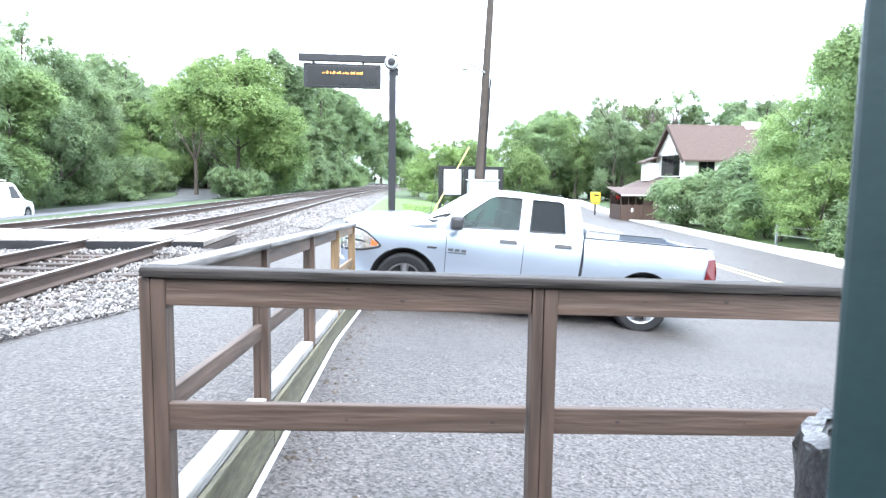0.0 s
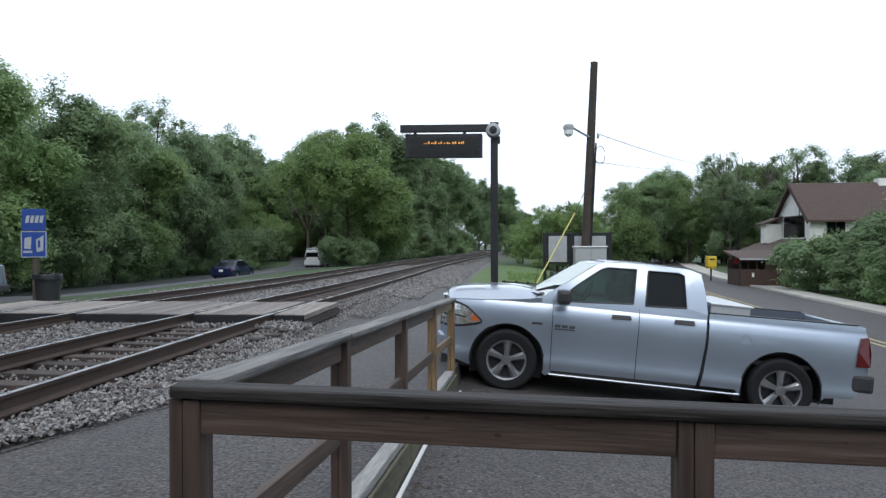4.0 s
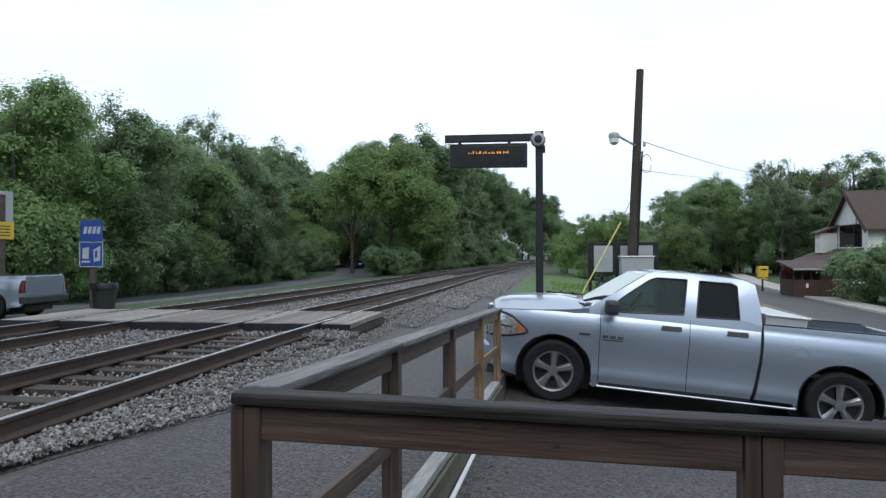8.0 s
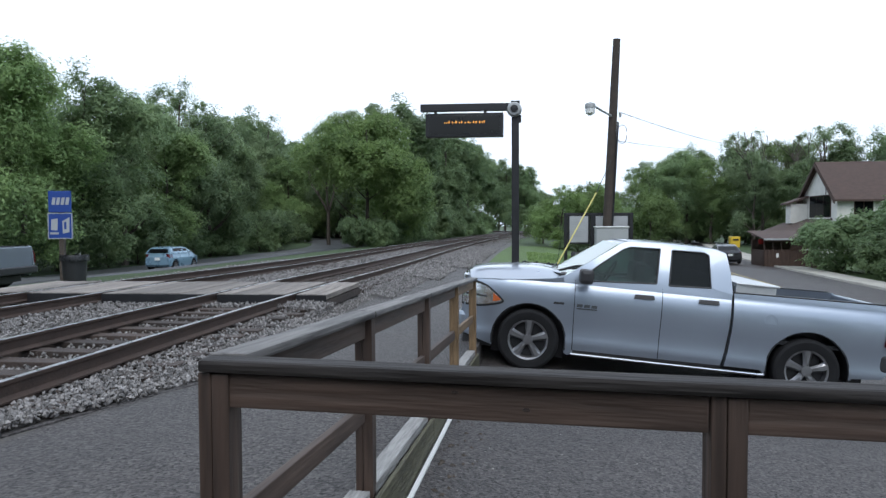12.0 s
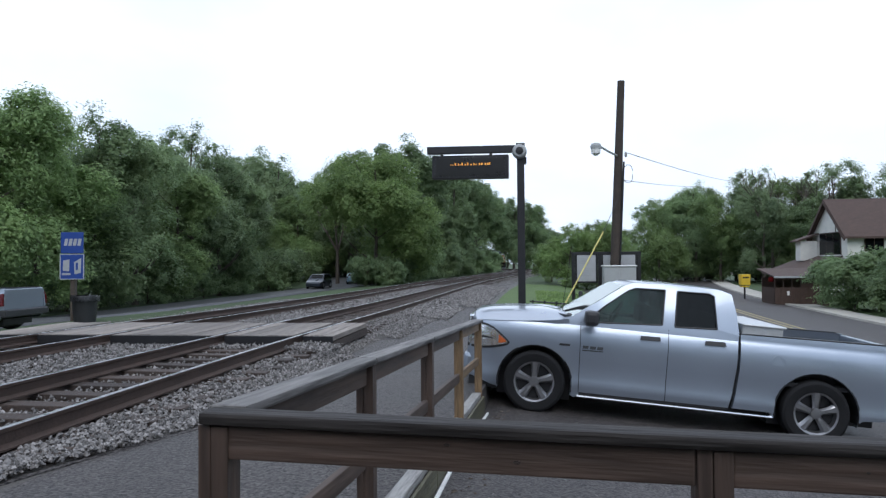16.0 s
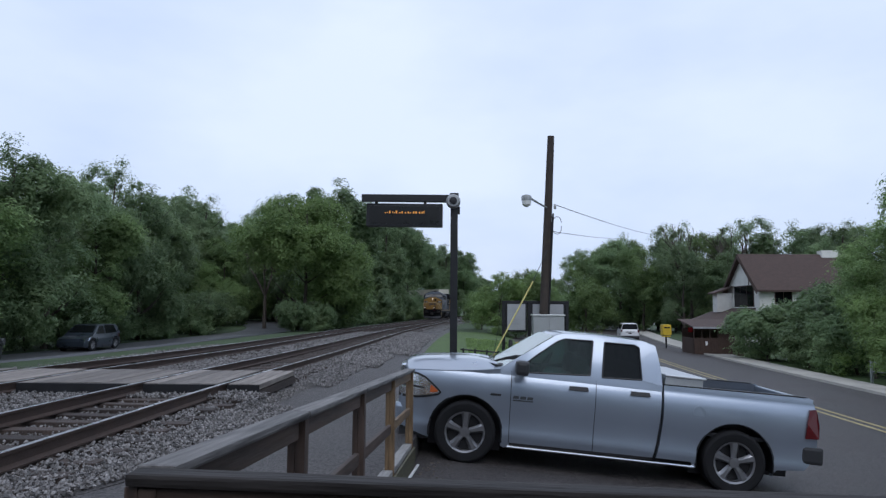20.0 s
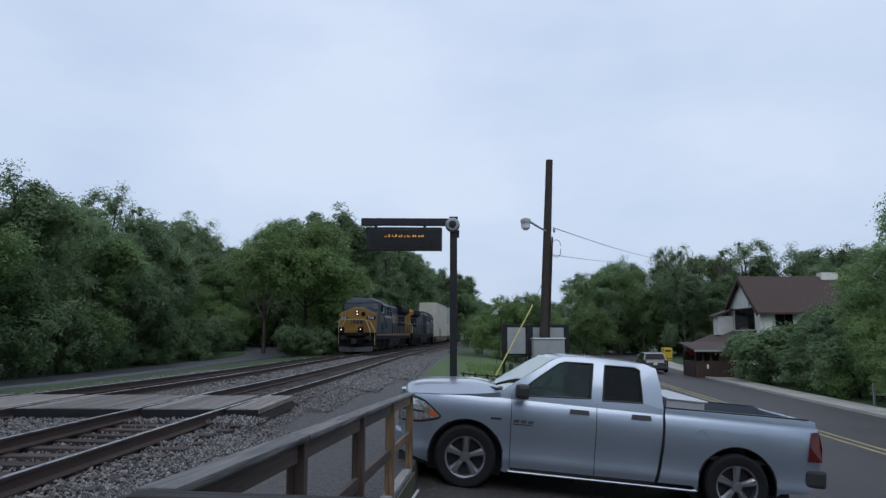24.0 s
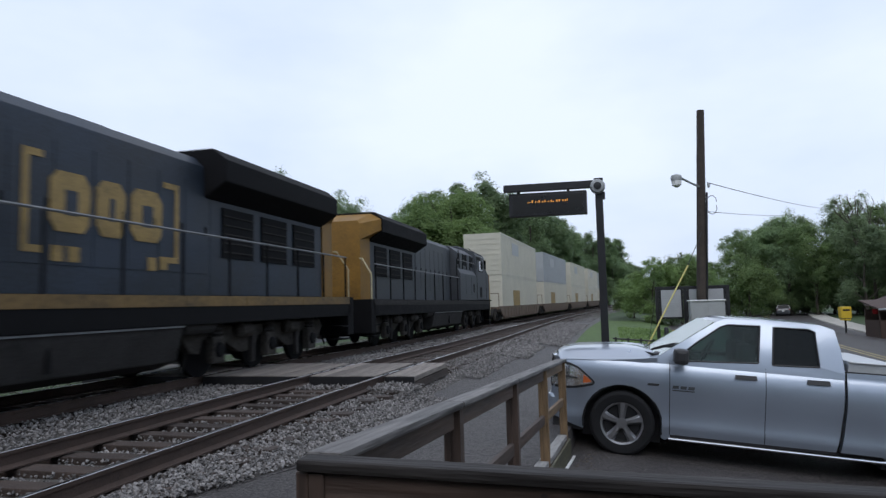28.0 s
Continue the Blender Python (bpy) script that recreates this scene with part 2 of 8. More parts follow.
def share(name, ob, m, parent):
    """A piece on the mesh of another piece."""
    o = new(name, ob.data)
    o.parent = parent
    o.matrix_basis = m
    return o


def thing(name, label, category, m=None, group="", kind=""):
    ob = new(name)
    ob.empty_display_size = 0.2
    if m is not None:
        ob.matrix_basis = m
    return tagged(ob, label, category, group, kind)


def box(bm, lo, hi, bevel=0.0, m=None):
    vs = [bm.verts.new((x, y, z)) for x in (lo[0], hi[0]) for y in (lo[1], hi[1]) for z in (lo[2], hi[2])]
    fs = [bm.faces.new([vs[i] for i in q]) for q in ((0, 1, 3, 2), (4, 6, 7, 5), (0, 4, 5, 1), (2, 3, 7, 6), (0, 2, 6, 4), (1, 5, 7, 3))]
    if bevel:
        es = list({e for f in fs for e in f.edges})
        r = bmesh.ops.bevel(bm, geom=es, offset=bevel, segments=2, affect="EDGES", profile=0.6)
        vs = list({v for f in r["faces"] for v in f.verts} | {v for v in vs if v.is_valid})
    if m is not None:
        bmesh.ops.transform(bm, matrix=m, verts=[v for v in vs if v.is_valid])
    return bm


def bx(lo, hi, bevel=0.0, m=None):
    return box(bmesh.new(), lo, hi, bevel, m)


def tube(bm, p, q, r0, r1=None, seg=12, caps=True):
    p, q = Vector(p), Vector(q)
    r1 = r0 if r1 is None else r1
    t = (q - p).to_track_quat("Z", "Y").to_matrix()
    rings = []
    for c, r in ((p, r0), (q, r1)):
        rings.append([bm.verts.new(c + t @ Vector((r * math.cos(2 * math.pi * i / seg), r * math.sin(2 * math.pi * i / seg), 0))) for i in range(seg)])
    for i in range(seg):
        bm.faces.new((rings[0][i], rings[0][(i + 1) % seg], rings[1][(i + 1) % seg], rings[1][i]))
    if caps:
        bm.faces.new(rings[0][::-1])
        bm.faces.new(rings[1])
    return bm


def tb(p, q, r0, r1=None, seg=12):
    return tube(bmesh.new(), p, q, r0, r1, seg)


def prism(bm, profile, lo, hi, axis="y", bevel=0.0):
    """A profile of (a, b) pairs drawn out along an axis: y takes (x, z), x takes (y, z), z takes (x, y)."""
    def at(a, b, c):
        return {"y": (a, c, b), "x": (c, a, b), "z": (a, b, c)}[axis]
    r0 = [bm.verts.new(at(a, b, lo)) for a, b in profile]
    r1 = [bm.verts.new(at(a, b, hi)) for a, b in profile]
    k = len(profile)
    fs = [bm.faces.new((r0[i], r0[(i + 1) % k], r1[(i + 1) % k], r1[i])) for i in range(k)]
    fs += [bm.faces.new(r0[::-1]), bm.faces.new(r1)]
    bmesh.ops.recalc_face_normals(bm, faces=fs)
    if bevel:
        bmesh.ops.bevel(bm, geom=list({e for f in fs for e in f.edges}), offset=bevel, segments=2, affect="EDGES", profile=0.6)
    return bm


def pr(profile, lo, hi, axis="y", bevel=0.0):
    return prism(bmesh.new(), profile, lo, hi, axis, bevel)


def lathe(bm, rings, seg=24, axis="y", centre=(0, 0, 0), caps=True):
    """Rings of (radius, along) turned about an axis."""
    c = Vector(centre)
    out = []
    for r, a in rings:
        row = []
        for i in range(seg):
            u, v = r * math.cos(2 * math.pi * i / seg), r * math.sin(2 * math.pi * i / seg)
            row.append(bm.verts.new(c + Vector({"y": (u, a, v), "z": (u, v, a), "x": (a, u, v)}[axis])))
        out.append(row)
    fs = []
    for a, b in zip(out, out[1:]):
        for i in range(seg):
            fs.append(bm.faces.new((a[i], a[(i + 1) % seg], b[(i + 1) % seg], b[i])))
    if caps:
        fs.append(bm.faces.new(out[0]))
        fs.append(bm.faces.new(out[-1]))
    bmesh.ops.recalc_face_normals(bm, faces=fs)
    return bm


def text_part(name, body, size, m, material, parent, depth=0.004, label=""):
    cu = bpy.data.curves.new(name, "FONT")
    cu.body, cu.size, cu.extrude, cu.align_x, cu.align_y = body, size, depth, "CENTER", "CENTER"
    tmp = bpy.data.objects.new(name, cu)
    scene.collection.objects.link(tmp)
    me = bpy.data.meshes.new_from_object(tmp)
    bpy.data.objects.remove(tmp)
    me.name = name
    me.materials.clear()
    me.materials.append(material)
    ob = new(name, me)
    ob.parent = parent
    ob.matrix_basis = m
    if label:
        ob["label"] = label
    return ob




# ---- ground ----
def smooth(a, b, x):
    t = min(1, max(0, (x - a) / (b - a)))
    return t * t * (3 - 2 * t)


def dip(y):
    """The line falls away gently past the crossing and levels out again."""
    if y < 7:
        return 0.0
    if y < 17:
        return -0.0675 * ((y - 7) / 10) ** 2
    return -0.0675 - 0.216 * (1 - math.exp(-(y - 17) / 16))


def bend(y):
    """The line swings to the right and then away to the left."""
    if y < 32:
        return 0.0
    if y < 70:
        return 0.001 * (y - 32) ** 2
    if y < 120:
        return 1.444 + 0.076 * (y - 70)
    if y < 147:
        return 5.244 + 0.076 * (y - 120) - 0.0014 * (y - 120) ** 2
    return 6.276 - 0.02 * (min(y, 168) - 147) ** 2 - 0.84 * max(0, y - 168)


def lot(x, y):
    """Height of the car park and road beside the fence."""
    z = -0.48 - 0.07 * max(0, min(y, 9.2) - 6.0) - 0.098 * (min(max(x, 3.0), 13.0) - 3.35) - 0.05 * (min(max(x, 13.0), 24.0) - 13)
    return z + 0.004 * max(0, min(y, 80) - 20)


def platform(x, y):
    return -0.20 - 0.03 * max(0, min(x, 4) - 0.9) - 0.02 * max(0, min(y, 10) - 2) + dip(y)


def height(x, y):
    d = dip(y)
    x0, x = x, x - bend(y) * smooth(9, 4, x)
    if x < -6.6:
        d += (max(d, -0.6) - d) * smooth(-10.0, -15.0, x)
        low = 0.6 * smooth(-12.8, -16.5, x) * smooth(22, 31, y) * smooth(97, 72, y)
        return d - 0.22 - 0.42 * smooth(-6.6, -9.0, x) - low
    if x < 0.55:
        return d - 0.26
    if x < 0.9:
        return d - 0.26 + (platform(0.9, y) - d + 0.26) * (x - 0.55) / 0.35
    pl, lo = platform(x, y), lot(x, y)
    edge = 3.16 + 0.042 * (min(max(y, 1.9), 9.2) - 1.9)
    if y < 1.0:
        return lo
    sharp = pl if x < edge else (pl + (lo - pl) * min(1, (x - edge) / 0.02))
    if y < 9.0:
        return sharp
    soft = pl + (lo - pl) * smooth(3.2, 9.0, x)
    return sharp + (soft - sharp) * smooth(9.0, 12.0, y)


def spread(stops):
    out = [stops[0][0]]
    for (a, step), (b, _) in zip(stops, stops[1:]):
        k = max(1, round((b - a) / step))
        out += [a + (b - a) * (i + 1) / k for i in range(k)]
    return out


def make_ground():
    xs = spread([(-900, 120), (-60, 12), (-24, 2.5), (-9, 0.6), (-6.6, 3.5), (0.55, 0.35), (0.9, 0.4), (2.9, 0.26), (3.16, 0.022), (3.182, 0.2), (3.8, 0.6), (21, 1.0), (30, 4), (60, 20), (900, 1)])
    ys = spread([(-300, 40), (-20, 5), (0, 1.0), (1.0, 0.05), (1.05, 0.5), (16, 2), (60, 5), (150, 15), (400, 100), (1500, 1)])
    def warp(x, y):
        k = smooth(2.3, 2.9, x) * smooth(4.6, 3.8, x)
        return x + k * 0.042 * (min(max(y, 1.9), 9.2) - 1.9)

    verts = [(warp(x, y) + bend(y) * smooth(9, 4, x), y, height(warp(x, y) + bend(y) * smooth(9, 4, x), y)) for y in ys for x in xs]
    w = len(xs)
    faces, mats = [], []
    for j in range(len(ys) - 1):
        for i in range(w - 1):
            x, y = (xs[i] + xs[i + 1]) / 2, (ys[j] + ys[j + 1]) / 2
            faces.append((j * w + i, j * w + i + 1, (j + 1) * w + i + 1, (j + 1) * w + i))
            if x < -7.4:
                k = 1
            elif x < (1.05 if y > 6.5 else 0.75 if y > 5.4 else 0.5 if y > 4.4 else 0.2):
                k = 2
            elif y < 16 and x < 21 or x < 2.6 and y < 70:
                k = 0
            elif x > 2.6 and y < 60:
                k = 3
            else:
                k = 1
            mats.append(k)
    me = bpy.data.meshes.new("ground")
    me.from_pydata(verts, [], faces)
    for m in (ASPHALT, GRASS, SOIL, LAWN):
        me.materials.append(m)
    me.polygons.foreach_set("material_index", mats)
    return tagged(new("ground", me), "damp grey asphalt car park, track bed and grass verges", "ground", kind="structure")


make_ground()


def left_road_x(y):
    """Straight beside the line, then curving off to the west through the wood."""
    if y < 76:
        return -17.2
    if y < 100:
        return -17.2 - 0.0175 * (y - 76) ** 2
    return -27.28 - 0.84 * (y - 100)


def right_road_x(y):
    return 15.0 + 0.05 * (max(y, 0) - 18) + 0.0012 * max(0, y - 30) ** 2


def strip(name, label, material, mid, offs, ys, lift, kind="structure", category="road"):
    bm = bmesh.new()
    rows = []
    for y in ys:
        c = mid(y)
        slope = (mid(y + 1) - mid(y - 1)) / 2
        k = math.sqrt(1 + slope * slope)
        rows.append([bm.verts.new((c + o * k, y, height(c + o * k, y) + lift + (0 if 0 < i < len(offs) - 1 else -lift - 0.06))) for i, o in enumerate(offs)])
    for a, b in zip(rows, rows[1:]):
        for i in range(len(offs) - 1):
            bm.faces.new((a[i], a[i + 1], b[i + 1], b[i]))
    return tagged(link(name, bm, material), label, category, kind=kind)


ROAD_YS = spread([(-60, 4), (0, 1.5), (60, 3), (150, 10), (260, 1)])
strip("road_west", "narrow damp grey road running beside the tracks", ROADMAT, left_road_x, (-4.1, -4.0, -2, 0, 2, 4.4, 4.5), ROAD_YS, 0.05)
strip("road_east", "damp grey two-lane road beside the car park", ASPHALT, right_road_x, (-10.2, -7.2, -5, -2.5, 0, 2.5, 5.3, 5.4), ROAD_YS, 0.02)
strip("pavement", "pale sandy concrete verge along the road", VERGE, right_road_x, (5.3, 5.35, 6.3, 7.4, 7.45), ROAD_YS, 0.13, category="pavement")
strip("centre_line", "faded yellow centre line", YELLOWLINE, right_road_x, (-0.30, -0.27, -0.14, -0.11), ROAD_YS, 0.028, category="road marking")
strip("centre_line", "faded yellow centre line", YELLOWLINE, right_road_x, (0.11, 0.14, 0.27, 0.30), ROAD_YS, 0.028, category="road marking")
strip("pavement_joint", "dark tarred joint across the walkway", BLACK, lambda y: 1.6 + 0 * y, (-0.6, -0.59, 0.59, 0.6), [9.86, 9.885], 0.004, category="joint")
strip("kerb_line", "white painted line along the fence base", WHITE, lambda y: 3.245 + 0.042 * (y - 1.9), (-0.02, -0.014, 0.014, 0.02), spread([(2.0, 0.4), (8.6, 1)]), 0.012, category="painted line")

# ---- railway ----
TRACKS = (-0.74, -4.405)


def sweep(profile, x0, ys):
    bm = bmesh.new()
    rings = [[bm.verts.new((x0 + a + bend(y), y, b + dip(y))) for a, b in profile] for y in ys]
    k = len(profile)
    for r, s in zip(rings, rings[1:]):
        for i in range(k):
            bm.faces.new((r[i], s[i], s[(i + 1) % k], r[(i + 1) % k]))
    bm.faces.new(rings[0])
    bm.faces.new(rings[-1][::-1])
    bmesh.ops.recalc_face_normals(bm, faces=bm.faces[:])
    return bm


def railway(cx):
    tr = thing("railway_track", "rusty steel rails on dark wooden ties", "railway track", group="main line tracks", kind="structure")
    ys = spread([(-60, 4), (4, 1), (30, 4), (230, 10), (600, 1)])
    prof = [(-0.07, -0.17), (0.07, -0.17), (0.07, -0.155), (0.012, -0.13), (0.012, -0.045), (0.034, -0.035), (0.036, -0.004), (-0.036, -0.004), (-0.034, -0.035), (-0.012, -0.045), (-0.012, -0.13), (-0.07, -0.155)]
    for s in (-0.74, 0.74):
        rail = part("rail", sweep(prof, cx + s, ys), RUST, tr, "rust-brown steel rail")
        part("rail_head", sweep([(-0.026, -0.0035), (0.026, -0.0035), (0.022, 0.0), (-0.022, 0.0)], cx + s, ys), RAILTOP, rail, "worn shiny running surface")
    base = None
    for i in range(95):
        y = -4 + i * 0.55
        cut = 0.42 * smooth(5.6, 3.4, y) if cx > -1 else 0.0
        m = pose(cx + bend(y) - cut / 2 + random.uniform(-0.05, 0.05), y + random.uniform(-0.02, 0.02), -0.19 + dip(y), random.uniform(-1, 1), random.uniform(-0.6, 0.6), random.uniform(-1.5, 1.5)) @ Matrix.Diagonal((1 - cut / 2.6, 1, 1, 1))
        if base is None:
            base = part("tie", bx((-1.3, -0.115, -0.1), (1.3, 0.115, 0.0), 0.012), TIE, tr)
            base.matrix_basis = m
        else:
            share("tie", base, m, tr)
    far = bmesh.new()
    y = -4 + 95 * 0.55
    while y < 240:
        box(far, (-1.3, -0.115, -0.29), (1.3, 0.115, -0.19), 0, pose(cx + bend(y), y, dip(y)))
        y += 0.55
    tagged(part("far_ties", far, TIE, tr), kind="stuff")
    return tr


for c in TRACKS:
    railway(c)


def ballast():
    """Crushed stone in heaps between and beside the rails."""
    rng = np.random.default_rng(3)
    base = np.array([(1, 0, 0), (-1, 0, 0), (0, 1, 0), (0, -1, 0), (0, 0, 1), (0, 0, -1)], float)
    tri = np.array([(0, 2, 4), (2, 1, 4), (1, 3, 4), (3, 0, 4), (2, 0, 5), (1, 2, 5), (3, 1, 5), (0, 3, 5)])
    pts = []
    for x0, x1, y0, y1, k, z0, z1 in ((0.1, 0.85, 10.5, 11.46, 420, -0.1, -0.16), (-1.4, -0.1, 10.9, 11.46, 300, -0.16, -0.16), (0.12, 1.27, 1.5, 11.2, 560, -0.18, -0.21), (0.12, 0.9, 11.2, 14.3, 250, -0.13, -0.21), (0.12, 1.3, 14.3, 20, 260, -0.13, -0.21), (0.12, 1.6, 20, 26, 160, -0.13, -0.21), (0.12, 2.3, 26, 50, 70, -0.13, -0.21), (-3.55, -1.6, 1.5, 20, 260, -0.17, -0.17), (-3.55, -1.6, 20, 50, 45, -0.17, -0.17),
                                   (-1.4, -0.1, 1.5, 20, 150, -0.225, -0.225), (-5.0, -3.8, 3, 20, 70, -0.225, -0.225), (-6.9, -5.25, 3, 30, 50, -0.16, -0.24), (0.0, 2.4, 50, 110, 9, -0.15, -0.2)):
        n = int((x1 - x0) * (y1 - y0) * k * 1.7)
        x, y = rng.uniform(x0, x1, n), rng.uniform(y0, y1, n)
        if x0 == 0.12:
            x = x0 + (x1 - x0 - 0.3 * np.clip(7.0 - y, 0, 3.5) + 0.03 * np.sin(y * 1.3) + 0.03 * np.sin(y * 5.1)) * rng.uniform(0, 1, n) ** 0.9
        f = np.clip((x - x0) / (x1 - x0), 0, 1)
        if x0 == 0.12:
            z1 = np.array([platform(1.2, v) - dip(v) for v in y]) + 0.02
        z = z0 + (z1 - z0) * f + rng.uniform(-0.025, 0.02, n) + np.array([dip(v) for v in y])
        x = x + np.array([bend(v) for v in y])
        s = rng.uniform(0.009, 0.027, n) * (1 + (y > 20) * 0.6)
        pts.append(np.stack([x, y, z, s], 1))
    p = np.concatenate(pts)
    n = len(p)
    v = base[None] * p[:, None, 3:4] * rng.uniform(0.55, 1.35, (n, 6, 3))
    a = rng.uniform(0, 6.28, n)
    b = rng.uniform(-0.8, 0.8, n)
    ca, sa, cb, sb = np.cos(a)[:, None], np.sin(a)[:, None], np.cos(b)[:, None], np.sin(b)[:, None]
    X, Y, Z = v[..., 0], v[..., 1], v[..., 2]
    Y, Z = Y * cb - Z * sb, Y * sb + Z * cb
    X, Y = X * ca - Y * sa, X * sa + Y * ca
    v = np.stack([X, Y, Z], -1) + p[:, None, :3]
    f = (tri[None] + 6 * np.arange(n)[:, None, None]).reshape(-1, 3)
    me = bpy.data.meshes.new("ballast")
    me.from_pydata(v.reshape(-1, 3).tolist(), [], f.tolist())
    me.materials.append(STONE)
    tagged(new("ballast", me), "grey crushed stone ballast beside the rails", "ballast", kind="stuff")


ballast()


def crossing():
    c = thing("plank_crossing", "weathered wooden plank walkway across the tracks", "track crossing", kind="structure")
    y0, y1 = 11.5, 14.0
    rng = random.Random(5)
    spans = [(0.09, 0.64, 3), (-1.36, -0.10, 5), (-3.56, -1.57, 8), (-5.02, -3.76, 5), (-6.3, -5.23, 4)]
    for a, b, k in spans:
        # Black board covers the near ends of each span of planks.
        part("header_timber", bx((a, y0 - 0.05, -0.2), (b, y0 - 0.022, dip(11.6) - 0.012), 0.006), BLACK, c, "black timber across the plank ends")
        part("sleeper_pad", bx((a, y0, -0.26), (b, y1, -0.1 + dip(13)), 0.0), TIE, c)
        for i in range(k):
            w = (b - a) / k
            d = rng.uniform(-0.02, 0.02)
            ob = part("plank", bx((-w / 2 + 0.006, -(y1 - y0) / 2, -0.09), (w / 2 - 0.006, (y1 - y0) / 2, 0.0), 0.008), PLANK, c)
            ob.matrix_basis = pose(a + w * (i + 0.5), (y0 + y1) / 2 + d, 0.004 + dip(12.7) + rng.uniform(-0.006, 0.006), 0, 0, rng.uniform(-0.3, 0.3))


crossing()


# ---- wooden fence ----
def fence_post(fe, x, y, z0, z1, mt, label="", turn=0.0):
    """Two boards side by side with a narrow gap."""
    po = thing("post", "", "")
    po.parent = fe
    po.matrix_basis = pose(x, y, z0, 0, 0, turn)
    if label:
        po["label"] = label
    h = z1 - z0
    part("post_board", bx((-0.046, -0.045, 0), (-0.006, 0.045, h), 0.006), mt, po)
    part("post_board", bx((-0.0045, -0.047, 0), (0.046, 0.043, h - 0.004), 0.004), mt, po)


def fence():
    fe = thing("wooden_fence", "weathered brown lumber fence with capped top rail beside the platform", "fence")
    x_of = lambda y: 3.125 + 0.042 * (y - 1.9)
    top = lambda y: 0.815 - 0.0442 * (y - 1.9)
    posts = [1.9, 3.5, 5.2, 6.9, 8.62]
    for i, y in enumerate(posts):
        x = x_of(y) + (0.012 if i == 0 else 0)
        g = lot(x + 0.1, y) - 0.15
        fence_post(fe, x, y, g, top(y) - 0.036, WOODNEW if i >= 3 else WOOD, "tan newer lumber post" if i >= 3 else "")
    tilt = -math.degrees(math.atan(0.0442))
    for a, b in zip(posts, posts[1:]):
        mid = (a + b) / 2
        L = b - a
        m = pose(x_of(mid), mid, top(mid), tilt, 0, -math.degrees(math.atan(0.042)))
        new_bay = a > 6.8
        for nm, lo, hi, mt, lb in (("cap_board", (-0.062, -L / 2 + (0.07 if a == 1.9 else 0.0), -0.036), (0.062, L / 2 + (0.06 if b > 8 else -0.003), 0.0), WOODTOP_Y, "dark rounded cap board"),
                           ("top_rail", (-0.02, -L / 2 + 0.047, -0.14), (0.018, L / 2 - 0.047, -0.038), WOOD_Y, ""),
                           ("middle_rail", (-0.02, -L / 2 + 0.047, -0.572), (0.018, L / 2 - 0.047, -0.482), WOOD_Y, ""),
                           ("kerb_plank", (-0.065, -L / 2 + 0.047, -0.99), (0.045, L / 2 - 0.047, -0.925), GREYWOOD, "pale grey weathered kerb plank"),
                           ("retaining_board", (0.062, -L / 2 - 0.04, -1.36), (0.09, L / 2 - 0.045, -0.965), WOOD_MOSS, "damp greenish retaining board")):
            ob = part(nm, bx(lo, hi, 0.006 if nm != "cap_board" else 0.012), WOODNEW_Y if new_bay and nm in ("top_rail", "middle_rail") else mt, fe, lb)
            ob.matrix_basis = m
    # run across, towards the shelter
    topx = lambda x: 0.818 - 0.026 * (x - 3.08)
    xs = [3.125, 4.54, 5.95, 7.36]
    for x in xs[1:]:
        fence_post(fe, x, 1.9, lot(x, 1.9) - 0.15, topx(x) - 0.037, WOOD)
    for a, b in zip(xs, xs[1:]):
        mid, L = (a + b) / 2, b - a
        m = pose(mid, 1.9, topx(mid), 0, math.degrees(math.atan(0.026)), 0)
        for nm, lo, hi in (("top_rail", (-L / 2 + 0.047, -0.04, -0.137), (L / 2 - 0.047, -0.002, -0.04)),
                           ("middle_rail", (-L / 2 + 0.047, -0.04, -0.592), (L / 2 - 0.047, -0.002, -0.492))):
            ob = part(nm, bx(lo, hi, 0.006), WOOD_X, fe)
            ob.matrix_basis = m
            rng = random.Random(int(100 * mid) + len(nm))
            for q in range(2):
                kx, kz, kr = rng.uniform(lo[0] + 0.1, hi[0] - 0.1), rng.uniform(lo[2] + 0.03, hi[2] - 0.02), rng.uniform(0.003, 0.006)
                kn = part("knot", lathe(bmesh.new(), [(kr * 0.2, -0.0007), (kr, -0.0004), (kr * 1.1, 0.002)], 12, "y", (0, 0, 0)), KNOT, ob, "dark oval knot")
                kn.matrix_basis = pose(kx, -0.04, kz) @ Matrix.Diagonal((1.9, 1, 1, 1))
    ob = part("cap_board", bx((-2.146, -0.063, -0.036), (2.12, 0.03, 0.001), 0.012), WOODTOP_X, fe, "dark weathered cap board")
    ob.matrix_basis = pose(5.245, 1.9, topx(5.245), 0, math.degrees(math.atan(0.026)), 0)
    return fe


KNOT = mat("wood_knot", (0.022, 0.014, 0.01), 0.6, var=0.4, scale=30, fine=90, bump=0.3)
WOODNEW_Y = mat("tan_lumber_y", (0.15, 0.098, 0.054), 0.65, var=0.4, scale=2.2, fine=5, bump=0.4, stretch=(6, 0.5, 6))
fence()


